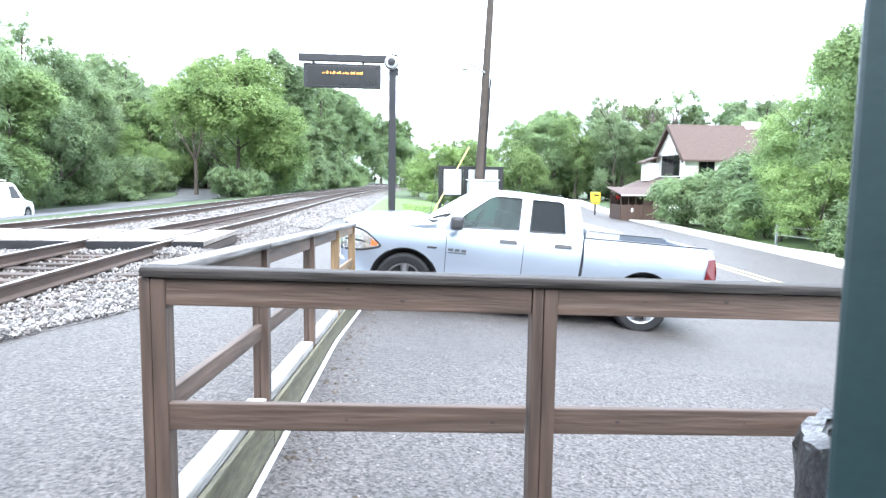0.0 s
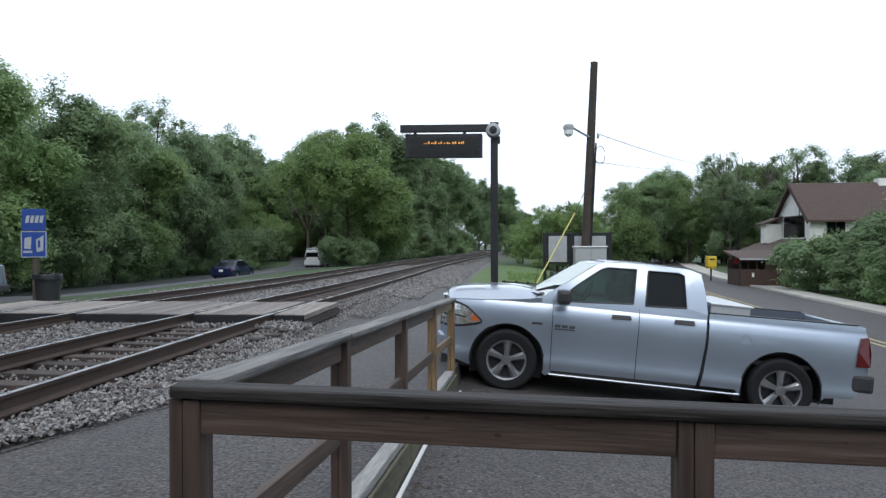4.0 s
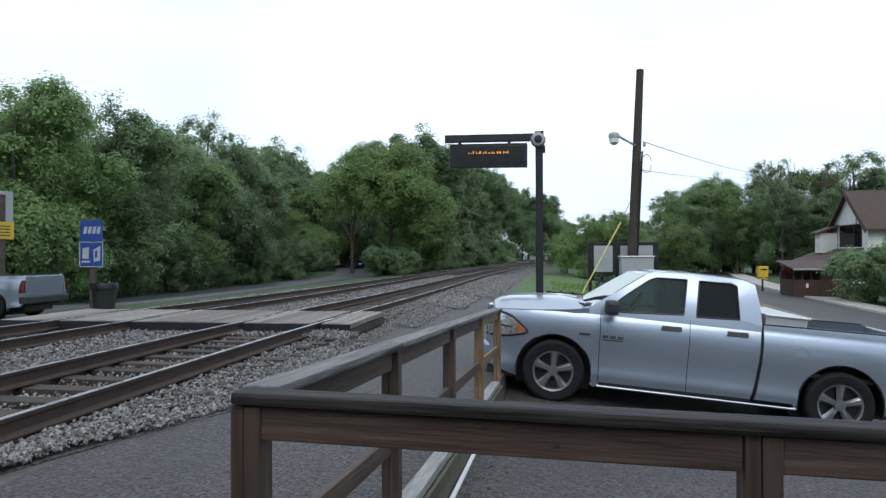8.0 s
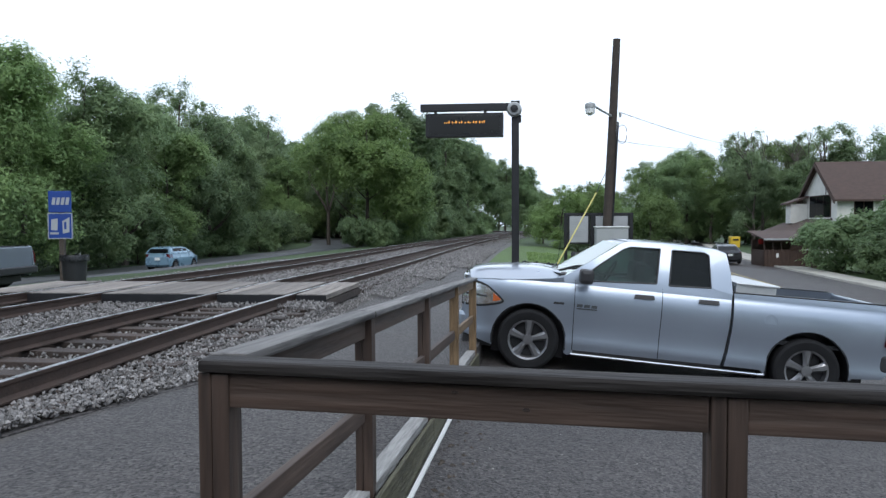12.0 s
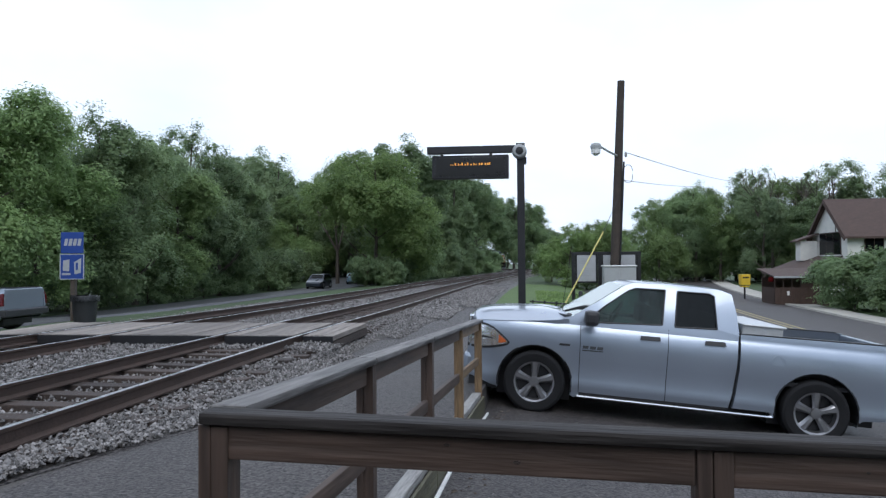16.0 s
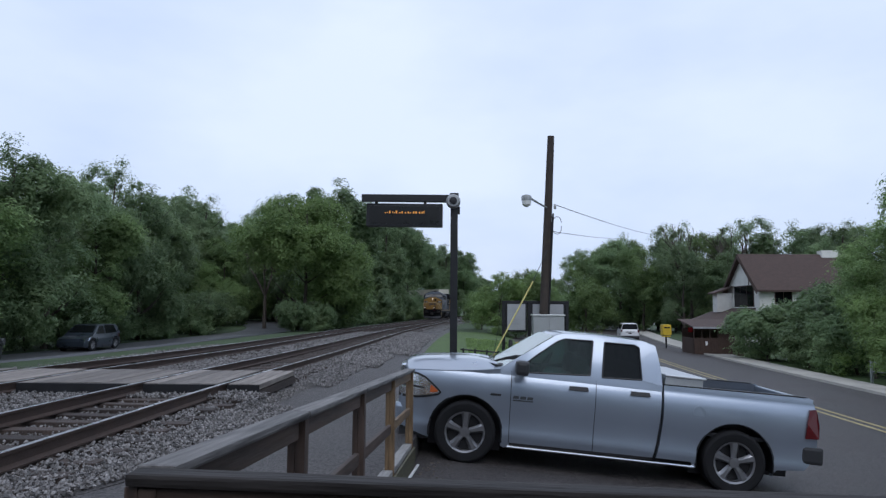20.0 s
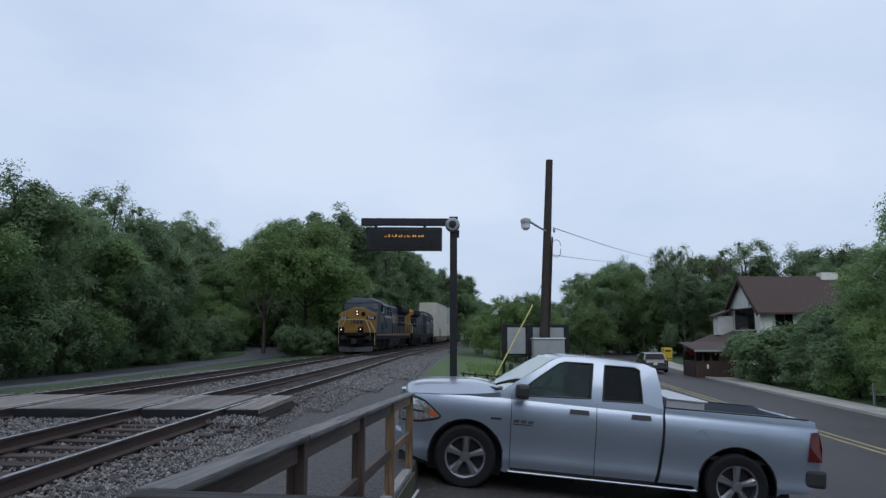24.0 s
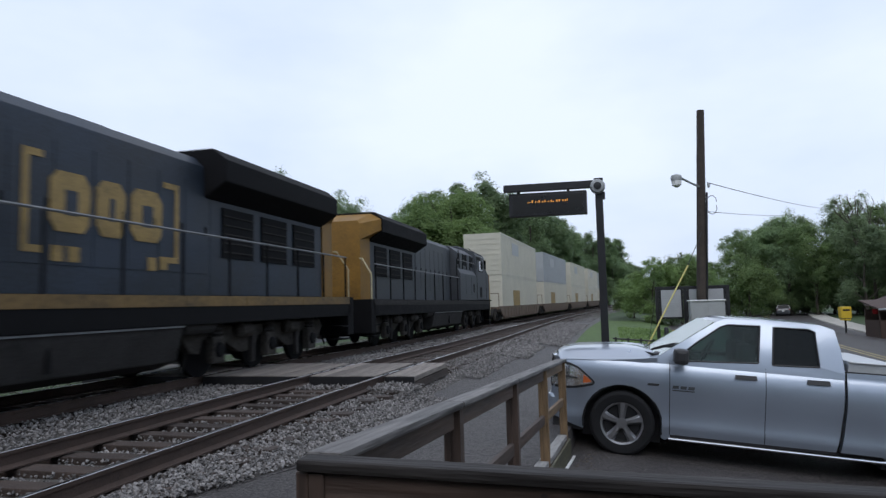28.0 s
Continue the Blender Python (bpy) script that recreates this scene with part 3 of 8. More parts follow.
def debris():
    """Leaf litter, bark and pale grit washed against the fence base."""
    rng = np.random.default_rng(31)
    for nm, lb, n, sz, mt in (("leaf_litter", "dark wet leaf litter and bark against the fence base", 150, 0.02, BARK), ("grit", "pale grit scattered on the car park", 260, 0.009, STONE)):
        y = rng.uniform(1.6, 9.0, n)
        off = np.abs(rng.normal(0, 0.16 if nm == "leaf_litter" else 0.9, n)) + 0.05
        x = 3.26 + 0.042 * (y - 1.9) + off
        v, fc = [], []
        for i in range(n):
            z = height(x[i], y[i]) + 0.003
            a, s = rng.uniform(0, 6.28), sz * rng.uniform(0.5, 1.7)
            dx, dy = math.cos(a) * s, math.sin(a) * s
            k = len(v)
            v += [(x[i] - dx, y[i] - dy, z), (x[i] - dy * 0.5, y[i] + dx * 0.5, z), (x[i] + dx, y[i] + dy, z), (x[i] + dy * 0.5, y[i] - dx * 0.5, z), (x[i], y[i], z + s * 0.5)]
            fc += [(k, k + 3, k + 4), (k + 3, k + 2, k + 4), (k + 2, k + 1, k + 4), (k + 1, k, k + 4)]
        me = bpy.data.meshes.new(nm)
        me.from_pydata(v, [], fc)
        me.materials.append(mt)
        tagged(new(nm, me), lb, "debris", kind="stuff")


debris()


def platform_edge():
    """Low worn lip where the paved walkway meets the ballast."""
    pts = [(0.1, 3.2), (0.57, 4.69), (1.0, 6.0), (1.28, 7.1), (1.26, 8.8), (1.16, 10.6)]
    e = thing("platform_edge", "worn dark asphalt lip along the ballast", "edging", kind="structure")
    for (xa, ya), (xb, yb) in zip(pts, pts[1:]):
        ln = math.hypot(xb - xa, yb - ya)
        za, zb = height(xa + 0.1, ya), height(xb + 0.1, yb)
        ob = part("edge_lip", bx((-0.03, 0, -0.08), (0.03, ln, 0.012), 0.008), ASPHALT, e)
        ob.matrix_basis = pose(xa, ya, za, math.degrees(math.atan2(zb - za, ln)), 0, -math.degrees(math.atan2(xb - xa, yb - ya)))


platform_edge()


# ---- vehicles ----
SEATCLOTH = mat("seat_cloth", (0.09, 0.092, 0.1), 0.85, var=0.2, scale=8, fine=200, bump=0.2)
ALU = mat("bright_aluminium", (0.62, 0.63, 0.64), 0.38, metal=0.75, var=0.06, scale=12, fine=60, bump=0.02)
BADGEGREY = mat("badge_grey", (0.09, 0.095, 0.1), 0.4, metal=0.5, var=0.1, scale=4, fine=60, bump=0.0)
LENS_CLEAR = mat("lamp_lens", (0.7, 0.72, 0.74), 0.15, metal=0.9, var=0.5, scale=9, fine=60, bump=0.1)
def lerp(table, v):
    if v <= table[0][0]:
        return table[0][1]
    for (a, p), (b, q) in zip(table, table[1:]):
        if v <= b:
            return p + (q - p) * (v - a) / (b - a)
    return table[-1][1]


def arc(cx, cz, r, a0, a1, k=9):
    return [(cx + r * math.cos(radians(a0 + (a1 - a0) * i / k)), cz + r * math.sin(radians(a0 + (a1 - a0) * i / k))) for i in range(k + 1)]


def shell(profile, width, zs, xs, by_z, by_x=None, bevel=0.02, y0=0.0):
    """A side profile drawn across the width, cut at heights and lengths, and drawn in towards the middle by height and length."""
    bm = pr(profile, y0, y0 + width, "y")
    for axis, cuts in ((2, zs), (0, xs)):
        for c in cuts:
            co, no = [0, 0, 0], [0, 0, 0]
            co[axis], no[axis] = c, 1
            bmesh.ops.bisect_plane(bm, geom=bm.verts[:] + bm.edges[:] + bm.faces[:], plane_co=co, plane_no=no)
    mid = y0 + width / 2
    for v in bm.verts:
        d = lerp(by_z, v.co.z) + (lerp(by_x, v.co.x) if by_x else 0)
        v.co.y += d if v.co.y < mid else -d
    if bevel:
        es = [e for e in bm.edges if len(e.link_faces) == 2 and e.calc_face_angle(0) > 0.6]
        bmesh.ops.bevel(bm, geom=es, offset=bevel, segments=2, affect="EDGES", profile=0.6, clamp_overlap=True)
    return bm


def pane(points, by_z, width, side, out=0.006, thick=0.02, by_x=None, y0=0.0):
    """A thin panel lying on the side of a shell, a little proud of it."""
    bm = bmesh.new()
    def at(x, z, o):
        d = lerp(by_z, z) + (lerp(by_x, x) if by_x else 0) - o
        return (x, y0 + d if side == 0 else y0 + width - d, z)
    a = [bm.verts.new(at(x, z, out)) for x, z in points]
    b = [bm.verts.new(at(x, z, out - thick)) for x, z in points]
    k = len(points)
    bm.faces.new(a)
    bm.faces.new(b[::-1])
    for i in range(k):
        bm.faces.new((a[i], b[i], b[(i + 1) % k], a[(i + 1) % k]))
    bmesh.ops.recalc_face_normals(bm, faces=bm.faces[:])
    return bm


def band(xs, lo, hi, by_z, width, side, out, by_x):
    """A wraparound lens: a strip of quads that follows the side of a shell."""
    bm = bmesh.new()
    def at(x, z, o):
        d = lerp(by_z, z) + lerp(by_x, x) - o
        return (x, d if side == 0 else width - d, z)
    cols = []
    for i, x in enumerate(xs):
        a, b = lo[i], hi[i]
        cols.append([bm.verts.new(at(x, a + (b - a) * k / 3, out)) for k in range(4)] + [bm.verts.new(at(x, a + (b - a) * k / 3, out - 0.05)) for k in (3, 0)])
    for p, q in zip(cols, cols[1:]):
        for k in range(6):
            bm.faces.new((p[k], p[(k + 1) % 6], q[(k + 1) % 6], q[k]))
    bm.faces.new(cols[0][::-1])
    bm.faces.new(cols[-1])
    bmesh.ops.recalc_face_normals(bm, faces=bm.faces[:])
    return bm


def wheel(parent, x, y, z, r, w, rim_r, spokes, side, hub=None):
    """side -1: the outer face looks to -y."""
    hubp = thing("wheel", "", "")
    hubp.parent = parent
    hubp.matrix_basis = pose(x, y, z, 0, 0, 0 if side < 0 else 180)
    rings = [(rim_r * 0.96, 0.03), (rim_r, 0.012), (rim_r + 0.02, 0.004), (r * 0.9, 0.0), (r * 0.975, 0.02), (r, 0.05), (r, w - 0.05), (r * 0.97, w - 0.02), (r * 0.88, w), (rim_r, w)]
    part("tyre", lathe(bmesh.new(), rings, 36, caps=False), RUBBER, hubp, smooth=True)
    part("rim", lathe(bmesh.new(), [(rim_r * 0.99, 0.012), (rim_r * 0.9, 0.02), (rim_r * 0.86, 0.1)], 36, caps=False), RIM, hubp, "bright alloy rim")
    # Black disc gives the gaps between the spokes their shade.
    part("brake_disc", lathe(bmesh.new(), [(rim_r * 0.85, 0.1), (rim_r * 0.85, 0.13)], 24), BLACK, hubp, "black disc standing for the shade behind the spokes")
    sp = bmesh.new()
    for i in range(spokes):
        a = 2 * math.pi * (i + 0.25) / spokes
        ridge = [(0.1, 0.13), (0.4, 0.16), (0.7, 0.2), (0.95, 0.27)]
        left, top, right, back = [], [], [], []
        for q, hw in ridge:
            for lst, v, dep in ((left, -hw, 0.05), (top, -hw * 0.45, 0.016), (right, hw * 0.45, 0.016), (back, hw, 0.05)):
                u, v = q * rim_r, v * rim_r
                lst.append(sp.verts.new((u * math.cos(a) - v * math.sin(a), dep + (0.012 if q < 0.3 else 0), u * math.sin(a) + v * math.cos(a))))
        for p0, p1 in ((left, top), (top, right), (right, back)):
            for j in range(3):
                sp.faces.new((p0[j], p0[j + 1], p1[j + 1], p1[j]))
    bmesh.ops.recalc_face_normals(sp, faces=sp.faces[:])
    part("spokes", sp, RIM, hubp, "broad alloy spokes")
    part("hub_cap", lathe(bmesh.new(), [(0.02, 0.008), (rim_r * 0.24, 0.012), (rim_r * 0.26, 0.04)], 16), RIM, hubp, "round centre cap")
    return hubp


def tinted(name, tint, gloss=1.5, sheen=0.0):
    """Window glass: a tinted clear sheet with a mirror sheen that grows at a grazing view."""
    m = bpy.data.materials.new(name)
    m.use_nodes = True
    n, l = m.node_tree.nodes, m.node_tree.links
    n.remove(n["Principled BSDF"])
    tr = n.new("ShaderNodeBsdfTransparent")
    tr.inputs["Color"].default_value = (*tint, 1)
    gl = n.new("ShaderNodeBsdfGlossy")
    gl.inputs["Roughness"].default_value = 0.03
    gl.inputs["Color"].default_value = (0.95, 1.0, 0.98, 1)
    fr = n.new("ShaderNodeFresnel")
    fr.inputs["IOR"].default_value = gloss
    ms = n.new("ShaderNodeMixShader")
    mx = n.new("ShaderNodeMath")
    mx.operation = "MAXIMUM"
    mx.inputs[1].default_value = sheen
    l.new(fr.outputs[0], mx.inputs[0])
    l.new(mx.outputs[0], ms.inputs[0])
    l.new(tr.outputs[0], ms.inputs[1])
    l.new(gl.outputs[0], ms.inputs[2])
    l.new(ms.outputs[0], n["Material Output"].inputs["Surface"])
    return m


DOORGLASS = tinted("front_door_glass", (0.46, 0.57, 0.54), 1.42)
REARGLASS = tinted("rear_door_glass", (0.13, 0.14, 0.16), 1.34)
WINDGLASS = tinted("laminated_windscreen", (0.7, 0.9, 0.82), 1.5, 0.62)


def loft(rows, drop):
    """A skin over rows of points, given a thickness downwards."""
    bm = bmesh.new()
    vs = [[bm.verts.new(p) for p in r] for r in rows]
    for p, q in zip(vs, vs[1:]):
        for i in range(len(p) - 1):
            bm.faces.new((p[i], p[i + 1], q[i + 1], q[i]))
    r = bmesh.ops.extrude_face_region(bm, geom=bm.faces[:])
    bmesh.ops.translate(bm, vec=drop, verts=[v for v in r["geom"] if isinstance(v, bmesh.types.BMVert)])
    bmesh.ops.recalc_face_normals(bm, faces=bm.faces[:])
    return bm


def plate(polys, by_z, width, side, out, thick):
    """Side-view polygons that share corners, laid on the side of a cab with a thickness."""
    bm = bmesh.new()
    seen = {}
    def at(p):
        if p not in seen:
            d = lerp(by_z, p[1]) - out
            seen[p] = bm.verts.new((p[0], d if side == 0 else width - d, p[1]))
        return seen[p]
    for q in polys:
        bm.faces.new([at(p) for p in q])
    r = bmesh.ops.extrude_face_region(bm, geom=bm.faces[:])
    bmesh.ops.translate(bm, vec=(0, thick if side == 0 else -thick, 0), verts=[v for v in r["geom"] if isinstance(v, bmesh.types.BMVert)])
    bmesh.ops.recalc_face_normals(bm, faces=bm.faces[:])
    return bm


def big_pickup(m):
    """Full-size crew pickup; origin at the near front hub, x to the tail, y across, z up."""
    t = thing("pickup_truck", "silver crew-cab pickup truck parked with its nose at the fence", "pickup truck", m)
    W, R, WZ = 2.0, 0.415, 0.05
    by_z = [(-0.1, 0.03), (0.0, 0.012), (0.09, 0.0), (0.14, 0.011), (0.22, 0.018), (0.32, 0.016), (0.45, 0.006), (0.55, 0.002), (0.63, 0.004), (0.70, 0.012), (0.77, 0.025), (0.83, 0.045), (0.88, 0.07), (0.93, 0.075), (1.02, 0.1), (1.12, 0.3)]
    nose = [(-1.0, 0.2), (-0.9, 0.11), (-0.7, 0.05), (-0.4, 0.012), (0.0, 0.0)]
    af = arc(0, WZ, 0.5, 194, -14, 18)
    body = [(-0.93, 0.06), (-0.95, 0.3), (-0.93, 0.55), (-0.88, 0.72), (-0.82, 0.79), (-0.4, 0.83), (0.1, 0.885), (0.3, 0.90), (2.5, 0.925), (2.575, 0.925), (2.565, 0.5), (2.54, 0.2), (2.5, 0.0), (0.62, -0.04)]
    prof = body + [(0.54, -0.1)] + af[::-1] + [(-0.58, -0.05)]
    zs = [0.0, 0.05, 0.09, 0.14, 0.18, 0.22, 0.32, 0.4, 0.45, 0.5, 0.55, 0.59, 0.63, 0.66, 0.70, 0.735, 0.77, 0.8, 0.83, 0.855, 0.88, 0.9]
    xs = [-0.9, -0.85, -0.8, -0.75, -0.7, -0.62, -0.55, -0.47, -0.4, -0.3, -0.2, -0.1, 0.0, 0.2, 0.4, 0.55, 0.7, 1.0, 1.35, 1.7, 2.05, 2.3, 2.45]
    part("body", shell(prof, W, zs, xs, by_z, nose, 0.0), SILVER, t, "silver metallic fenders and doors", True)
    # bonnet with a raised middle, rolling down to the fender crease
    rows = []
    for x, z, top in ((-0.87, 0.745, 0.83), (-0.845, 0.78, 0.885), (-0.78, 0.805, 0.93), (-0.6, 0.822, 0.972), (-0.4, 0.835, 1.0), (-0.2, 0.852, 1.022), (0.08, 0.885, 1.04), (0.22, 0.905, 1.035), (0.4, 0.94, 1.01)):
        row = []
        for i in range(17):
            s = i / 16
            u = abs(2 * s - 1)
            crown = (top - z) * (1 - u ** 2.6) - 0.018 * math.exp(-((s - 0.5) / 0.16) ** 2) + 0.012 * math.exp(-((u - 0.62) / 0.1) ** 2)
            inn = 0.055 + (0.16 if x < -0.86 else 0.11 if x < -0.83 else 0.075 if x < -0.7 else 0.02 if x < -0.5 else 0)
            row.append((x - (0.10 if x < -0.5 else 0.06 if x < 0 else 0.1) * math.sin(math.pi * s), inn + (W - 2 * inn) * s, z + crown))
        rows.append(row)
    part("bonnet", loft(rows, (0, 0, -0.06)), SILVER, t, "silver bonnet with raised ridges", True)
    # hollow cab: side frames, roof, back wall
    gz = [(0.8, 0.05), (0.9, 0.068), (1.0, 0.085), (1.2, 0.14), (1.45, 0.225), (1.54, 0.3), (1.6, 0.4)]
    a = [(0.44, 0.975), (1.1, 1.445), (1.21, 1.492), (1.70, 1.52), (2.33, 1.503), (2.49, 1.455), (2.55, 1.2), (2.585, 0.93)]
    w = [(0.60, 0.915), (0.87, 1.16), (1.16, 1.385), (1.25, 1.423), (1.635, 1.436), (1.61, 0.975)]
    r = [(1.775, 0.965), (1.795, 1.434), (2.2, 1.44), (2.265, 1.41), (2.305, 0.99)]
    low = [(0.31, 0.86), (2.58, 0.86), (2.58, 0.93)]
    polys = [((0.31, 0.90), w[0], w[1], a[0], (0.31, 0.94)), (a[0], w[1], w[2], a[1]), (a[1], w[2], w[3], a[2]), (a[2], w[3], w[4], a[3]), (a[3], w[4], r[1]), (a[3], r[1], r[2], a[4]), (a[4], r[2], r[3], a[5]), (a[5], r[3], (2.287, 1.2), a[6]), (a[6], (2.287, 1.2), r[4], a[7]),
             (w[4], w[5], r[0], r[1]), (low[0], low[1], low[2], r[4], r[0], w[5], w[0], (0.31, 0.90))]
    for s in (0, 1):
        part("cab_side", plate(polys, gz, W, s, 0.0, 0.05), SILVER, t, "silver window frames and pillars", True)
        part("side_window", pane(w, gz, W, s, -0.012, 0.006), DOORGLASS, t, "clear greenish front door glass")
        part("side_window", pane(r, gz, W, s, -0.012, 0.006), REARGLASS, t, "dark tinted rear door glass")
        for q in (w, r):
            fr = bmesh.new()
            for p0, p1 in zip(q, q[1:] + q[:1]):
                v = [(p, lerp(gz, p[1]) - 0.002) for p in (p0, p1)]
                tube(fr, *[(p[0], d if s == 0 else W - d, p[1]) for p, d in v], 0.011, 0.011, 6)
            part("window_seal", fr, BLACK, t, "black rubber window seal")
    rows = []
    for x, z in ((1.1, 1.447), (1.21, 1.494), (1.4, 1.511), (1.70, 1.522), (2.0, 1.514), (2.33, 1.505), (2.43, 1.482), (2.49, 1.457)):
        e = lerp(gz, z)
        rows.append([(x - 0.14 * math.sin(math.pi * i / 12) * max(0, (1.4 - x) / 0.37) + 0.04 * math.sin(math.pi * i / 12) * (x > 2.4), e + (W - 2 * e) * i / 12, z + 0.014 * (1 - abs(i / 6 - 1) ** 3)) for i in range(13)])
    part("roof", loft(rows, (0, 0, -0.045)), SILVER, t, "silver cab roof", True)
    for y0, y1, lb in ((0.28, 0.42, "silver cab back corner"), (W - 0.42, W - 0.28, "silver cab back corner")):
        part("back_corner", loft([[(2.475, y, 1.47) for y in (y0, y1)], [(2.555, y, 1.17) for y in (y0 - 0.1 if y0 < 1 else y0, y1 if y0 < 1 else y1 + 0.1)], [(2.58, y, 0.86) for y in (y0 - 0.2 if y0 < 1 else y0, y1 if y0 < 1 else y1 + 0.2)]], (-0.04, 0, 0)), SILVER, t, lb)
    part("back_panel", loft([[(2.525, y, 1.22) for y in (0.4, W - 0.4)], [(2.58, y, 0.86) for y in (0.4, W - 0.4)]], (-0.03, 0, 0)), SILVER, t)
    part("rear_window", loft([[(2.475, y, 1.47) for y in (0.4, W - 0.4)], [(2.525, y, 1.22) for y in (0.4, W - 0.4)]], (-0.008, 0, 0)), REARGLASS, t, "dark back window")
    rows = []
    for k in range(4):
        f = k / 3
        x, z, e = 0.43 + (1.09 - 0.43) * f, 0.968 + (1.45 - 0.968) * f, 0.085 + (0.24 - 0.085) * f
        bow = 0.17 + (0.12 - 0.17) * f
        rows.append([(x - bow * math.sin(math.pi * i / 12), e + (W - 2 * e) * i / 12, z + 0.018 * (1 - abs(i / 6 - 1) ** 3)) for i in range(13)])
    part("windscreen", loft(rows, (0.01, 0, -0.01)), WINDGLASS, t, "raked greenish windscreen reflecting the sky", True)
    for y in (0.5, 1.15):
        part("wiper", tb((0.27, y, 1.0), (0.36, y + 0.5, 1.05), 0.007, 0.005, 6), BLACK, t)
    part("cowl", loft([[(0.24 + (0.1 if i in (0, 8) else 0), 0.14 + (W - 0.28) * i / 8, 0.985) for i in range(9)], [(0.42, 0.14 + (W - 0.28) * i / 8, 0.97) for i in range(9)]], (0, 0, -0.08)), PLASTIC, t, "black plastic cowl")
    # cabin
    part("dashboard", bx((0.36, 0.16, 0.9), (0.92, W - 0.16, 1.0), 0.04), SEATCLOTH, t, "dark dashboard")
    bmw = bmesh.new()
    ring = [(1.04 + 0.09 * math.sin(q * 0.5236), 0.55 + 0.19 * math.cos(q * 0.5236), 1.03 + 0.17 * math.sin(q * 0.5236)) for q in range(12)]
    for p0, p1 in zip(ring, ring[1:] + ring[:1]):
        tube(bmw, p0, p1, 0.016, 0.016, 6)
    part("steering_wheel", bmw, BLACK, t, "black steering wheel")
    for y in (0.55, W - 0.55):
        part("front_seat", bx((1.45, y - 0.26, 0.88), (1.62, y + 0.26, 1.18), 0.06, Matrix.Rotation(0.0, 4, "Y")), SEATCLOTH, t, "grey cloth seat back", True)
        part("headrest", bx((1.5, y - 0.14, 1.2), (1.61, y + 0.14, 1.38), 0.04), SEATCLOTH, t, "grey headrest", True)
    part("rear_bench", bx((2.28, 0.22, 0.88), (2.44, W - 0.22, 1.16), 0.05), SEATCLOTH, t, "grey rear bench", True)
    for y in (0.5, W - 0.5):
        part("headrest", bx((2.3, y - 0.14, 1.16), (2.4, y + 0.14, 1.3), 0.04), SEATCLOTH, t, "grey headrest", True)
    # bed
    side = [(2.55, 0.0), (2.585, 0.2), (2.605, 0.5), (2.605, 0.95), (4.54, 0.985), (4.60, 0.9), (4.63, 0.4), (4.6, 0.2), (4.47, 0.05), (4.12, 0.02), (4.08, -0.02)] + arc(3.57, WZ, 0.51, -14, 194, 18) + [(3.0, 0.0)]
    for s in (0, 1):
        bm = shell(side, 0.09, zs, [2.75, 2.9, 3.1, 3.3, 3.45, 3.57, 3.7, 3.9, 4.1, 4.3, 4.45], [(v, 0.0) for v, _ in by_z], None, 0.0)
        for v in bm.verts:
            d = lerp(by_z, v.co.z) + lerp([(4.3, 0), (4.63, 0.03)], v.co.x)
            v.co.y = v.co.y + d if s == 0 else W - v.co.y - d
        if s:
            bmesh.ops.recalc_face_normals(bm, faces=bm.faces[:])
        part("bed_side", bm, SILVER, t, "silver cargo bed side", True)
        part("bed_rail_cap", bx((2.62, 0.085 if s == 0 else W - 0.17, 0.95), (4.5, 0.17 if s == 0 else W - 0.085, 0.966), 0.005, Matrix.Rotation(-0.018, 4, "Y") @ Matrix.Translation((0, 0, -0.045))), PLASTIC, t, "black bed rail cap")
    part("bed_floor", bx((2.56, 0.09, 0.35), (4.55, W - 0.09, 0.4)), PLASTIC, t, "black bed liner")
    part("bed_front", bx((2.54, 0.09, 0.1), (2.6, W - 0.09, 0.97)), PLASTIC, t)
    part("tailgate", bx((4.52, 0.12, 0.36), (4.6, W - 0.12, 0.97), 0.02), SILVER, t, "silver tailgate")
    part("tool_box", bx((2.62, 0.1, 0.9), (3.13, W - 0.1, 1.075), 0.02), ALU, t, "bright metal tool box across the bed")
    part("tool_box_lid", bx((2.61, 0.07, 1.07), (3.16, W - 0.07, 1.1), 0.012), ALU, t)
    # lights, bumpers, trims
    part("rear_bumper", bx((4.43, 0.02, 0.13), (4.72, W - 0.02, 0.365), 0.045), PLASTIC, t, "dark step bumper")
    part("front_bumper", bx((-0.99, 0.12, 0.02), (-0.8, W - 0.12, 0.34), 0.06), SILVER, t)
    part("grille", bx((-0.985, 0.45, 0.42), (-0.9, W - 0.45, 0.84), 0.03), CHROME, t, "chrome-framed grille")
    part("air_dam", bx((-0.9, 0.15, -0.12), (-0.5, W - 0.15, 0.04), 0.02), PLASTIC, t)
    for s in (0, 1):
        part("headlamp_surround", band([-0.95, -0.88, -0.8, -0.7, -0.6, -0.5, -0.4, -0.37], [0.43, 0.425, 0.425, 0.43, 0.445, 0.47, 0.5, 0.53], [0.75, 0.775, 0.78, 0.765, 0.73, 0.66, 0.58, 0.55], by_z, W, s, 0.006, nose), BLACK, t, "dark headlamp surround")
        part("headlamp", band([-0.94, -0.88, -0.8, -0.7, -0.6, -0.5, -0.4], [0.46, 0.455, 0.455, 0.46, 0.475, 0.5, 0.53], [0.72, 0.745, 0.75, 0.735, 0.70, 0.63, 0.55], by_z, W, s, 0.012, nose), LENS_CLEAR, t, "clear wraparound headlamp")
        part("turn_signal", band([-0.52, -0.47, -0.42], [0.525, 0.53, 0.545], [0.63, 0.60, 0.565], by_z, W, s, 0.018, nose), AMBER, t, "amber corner lens")
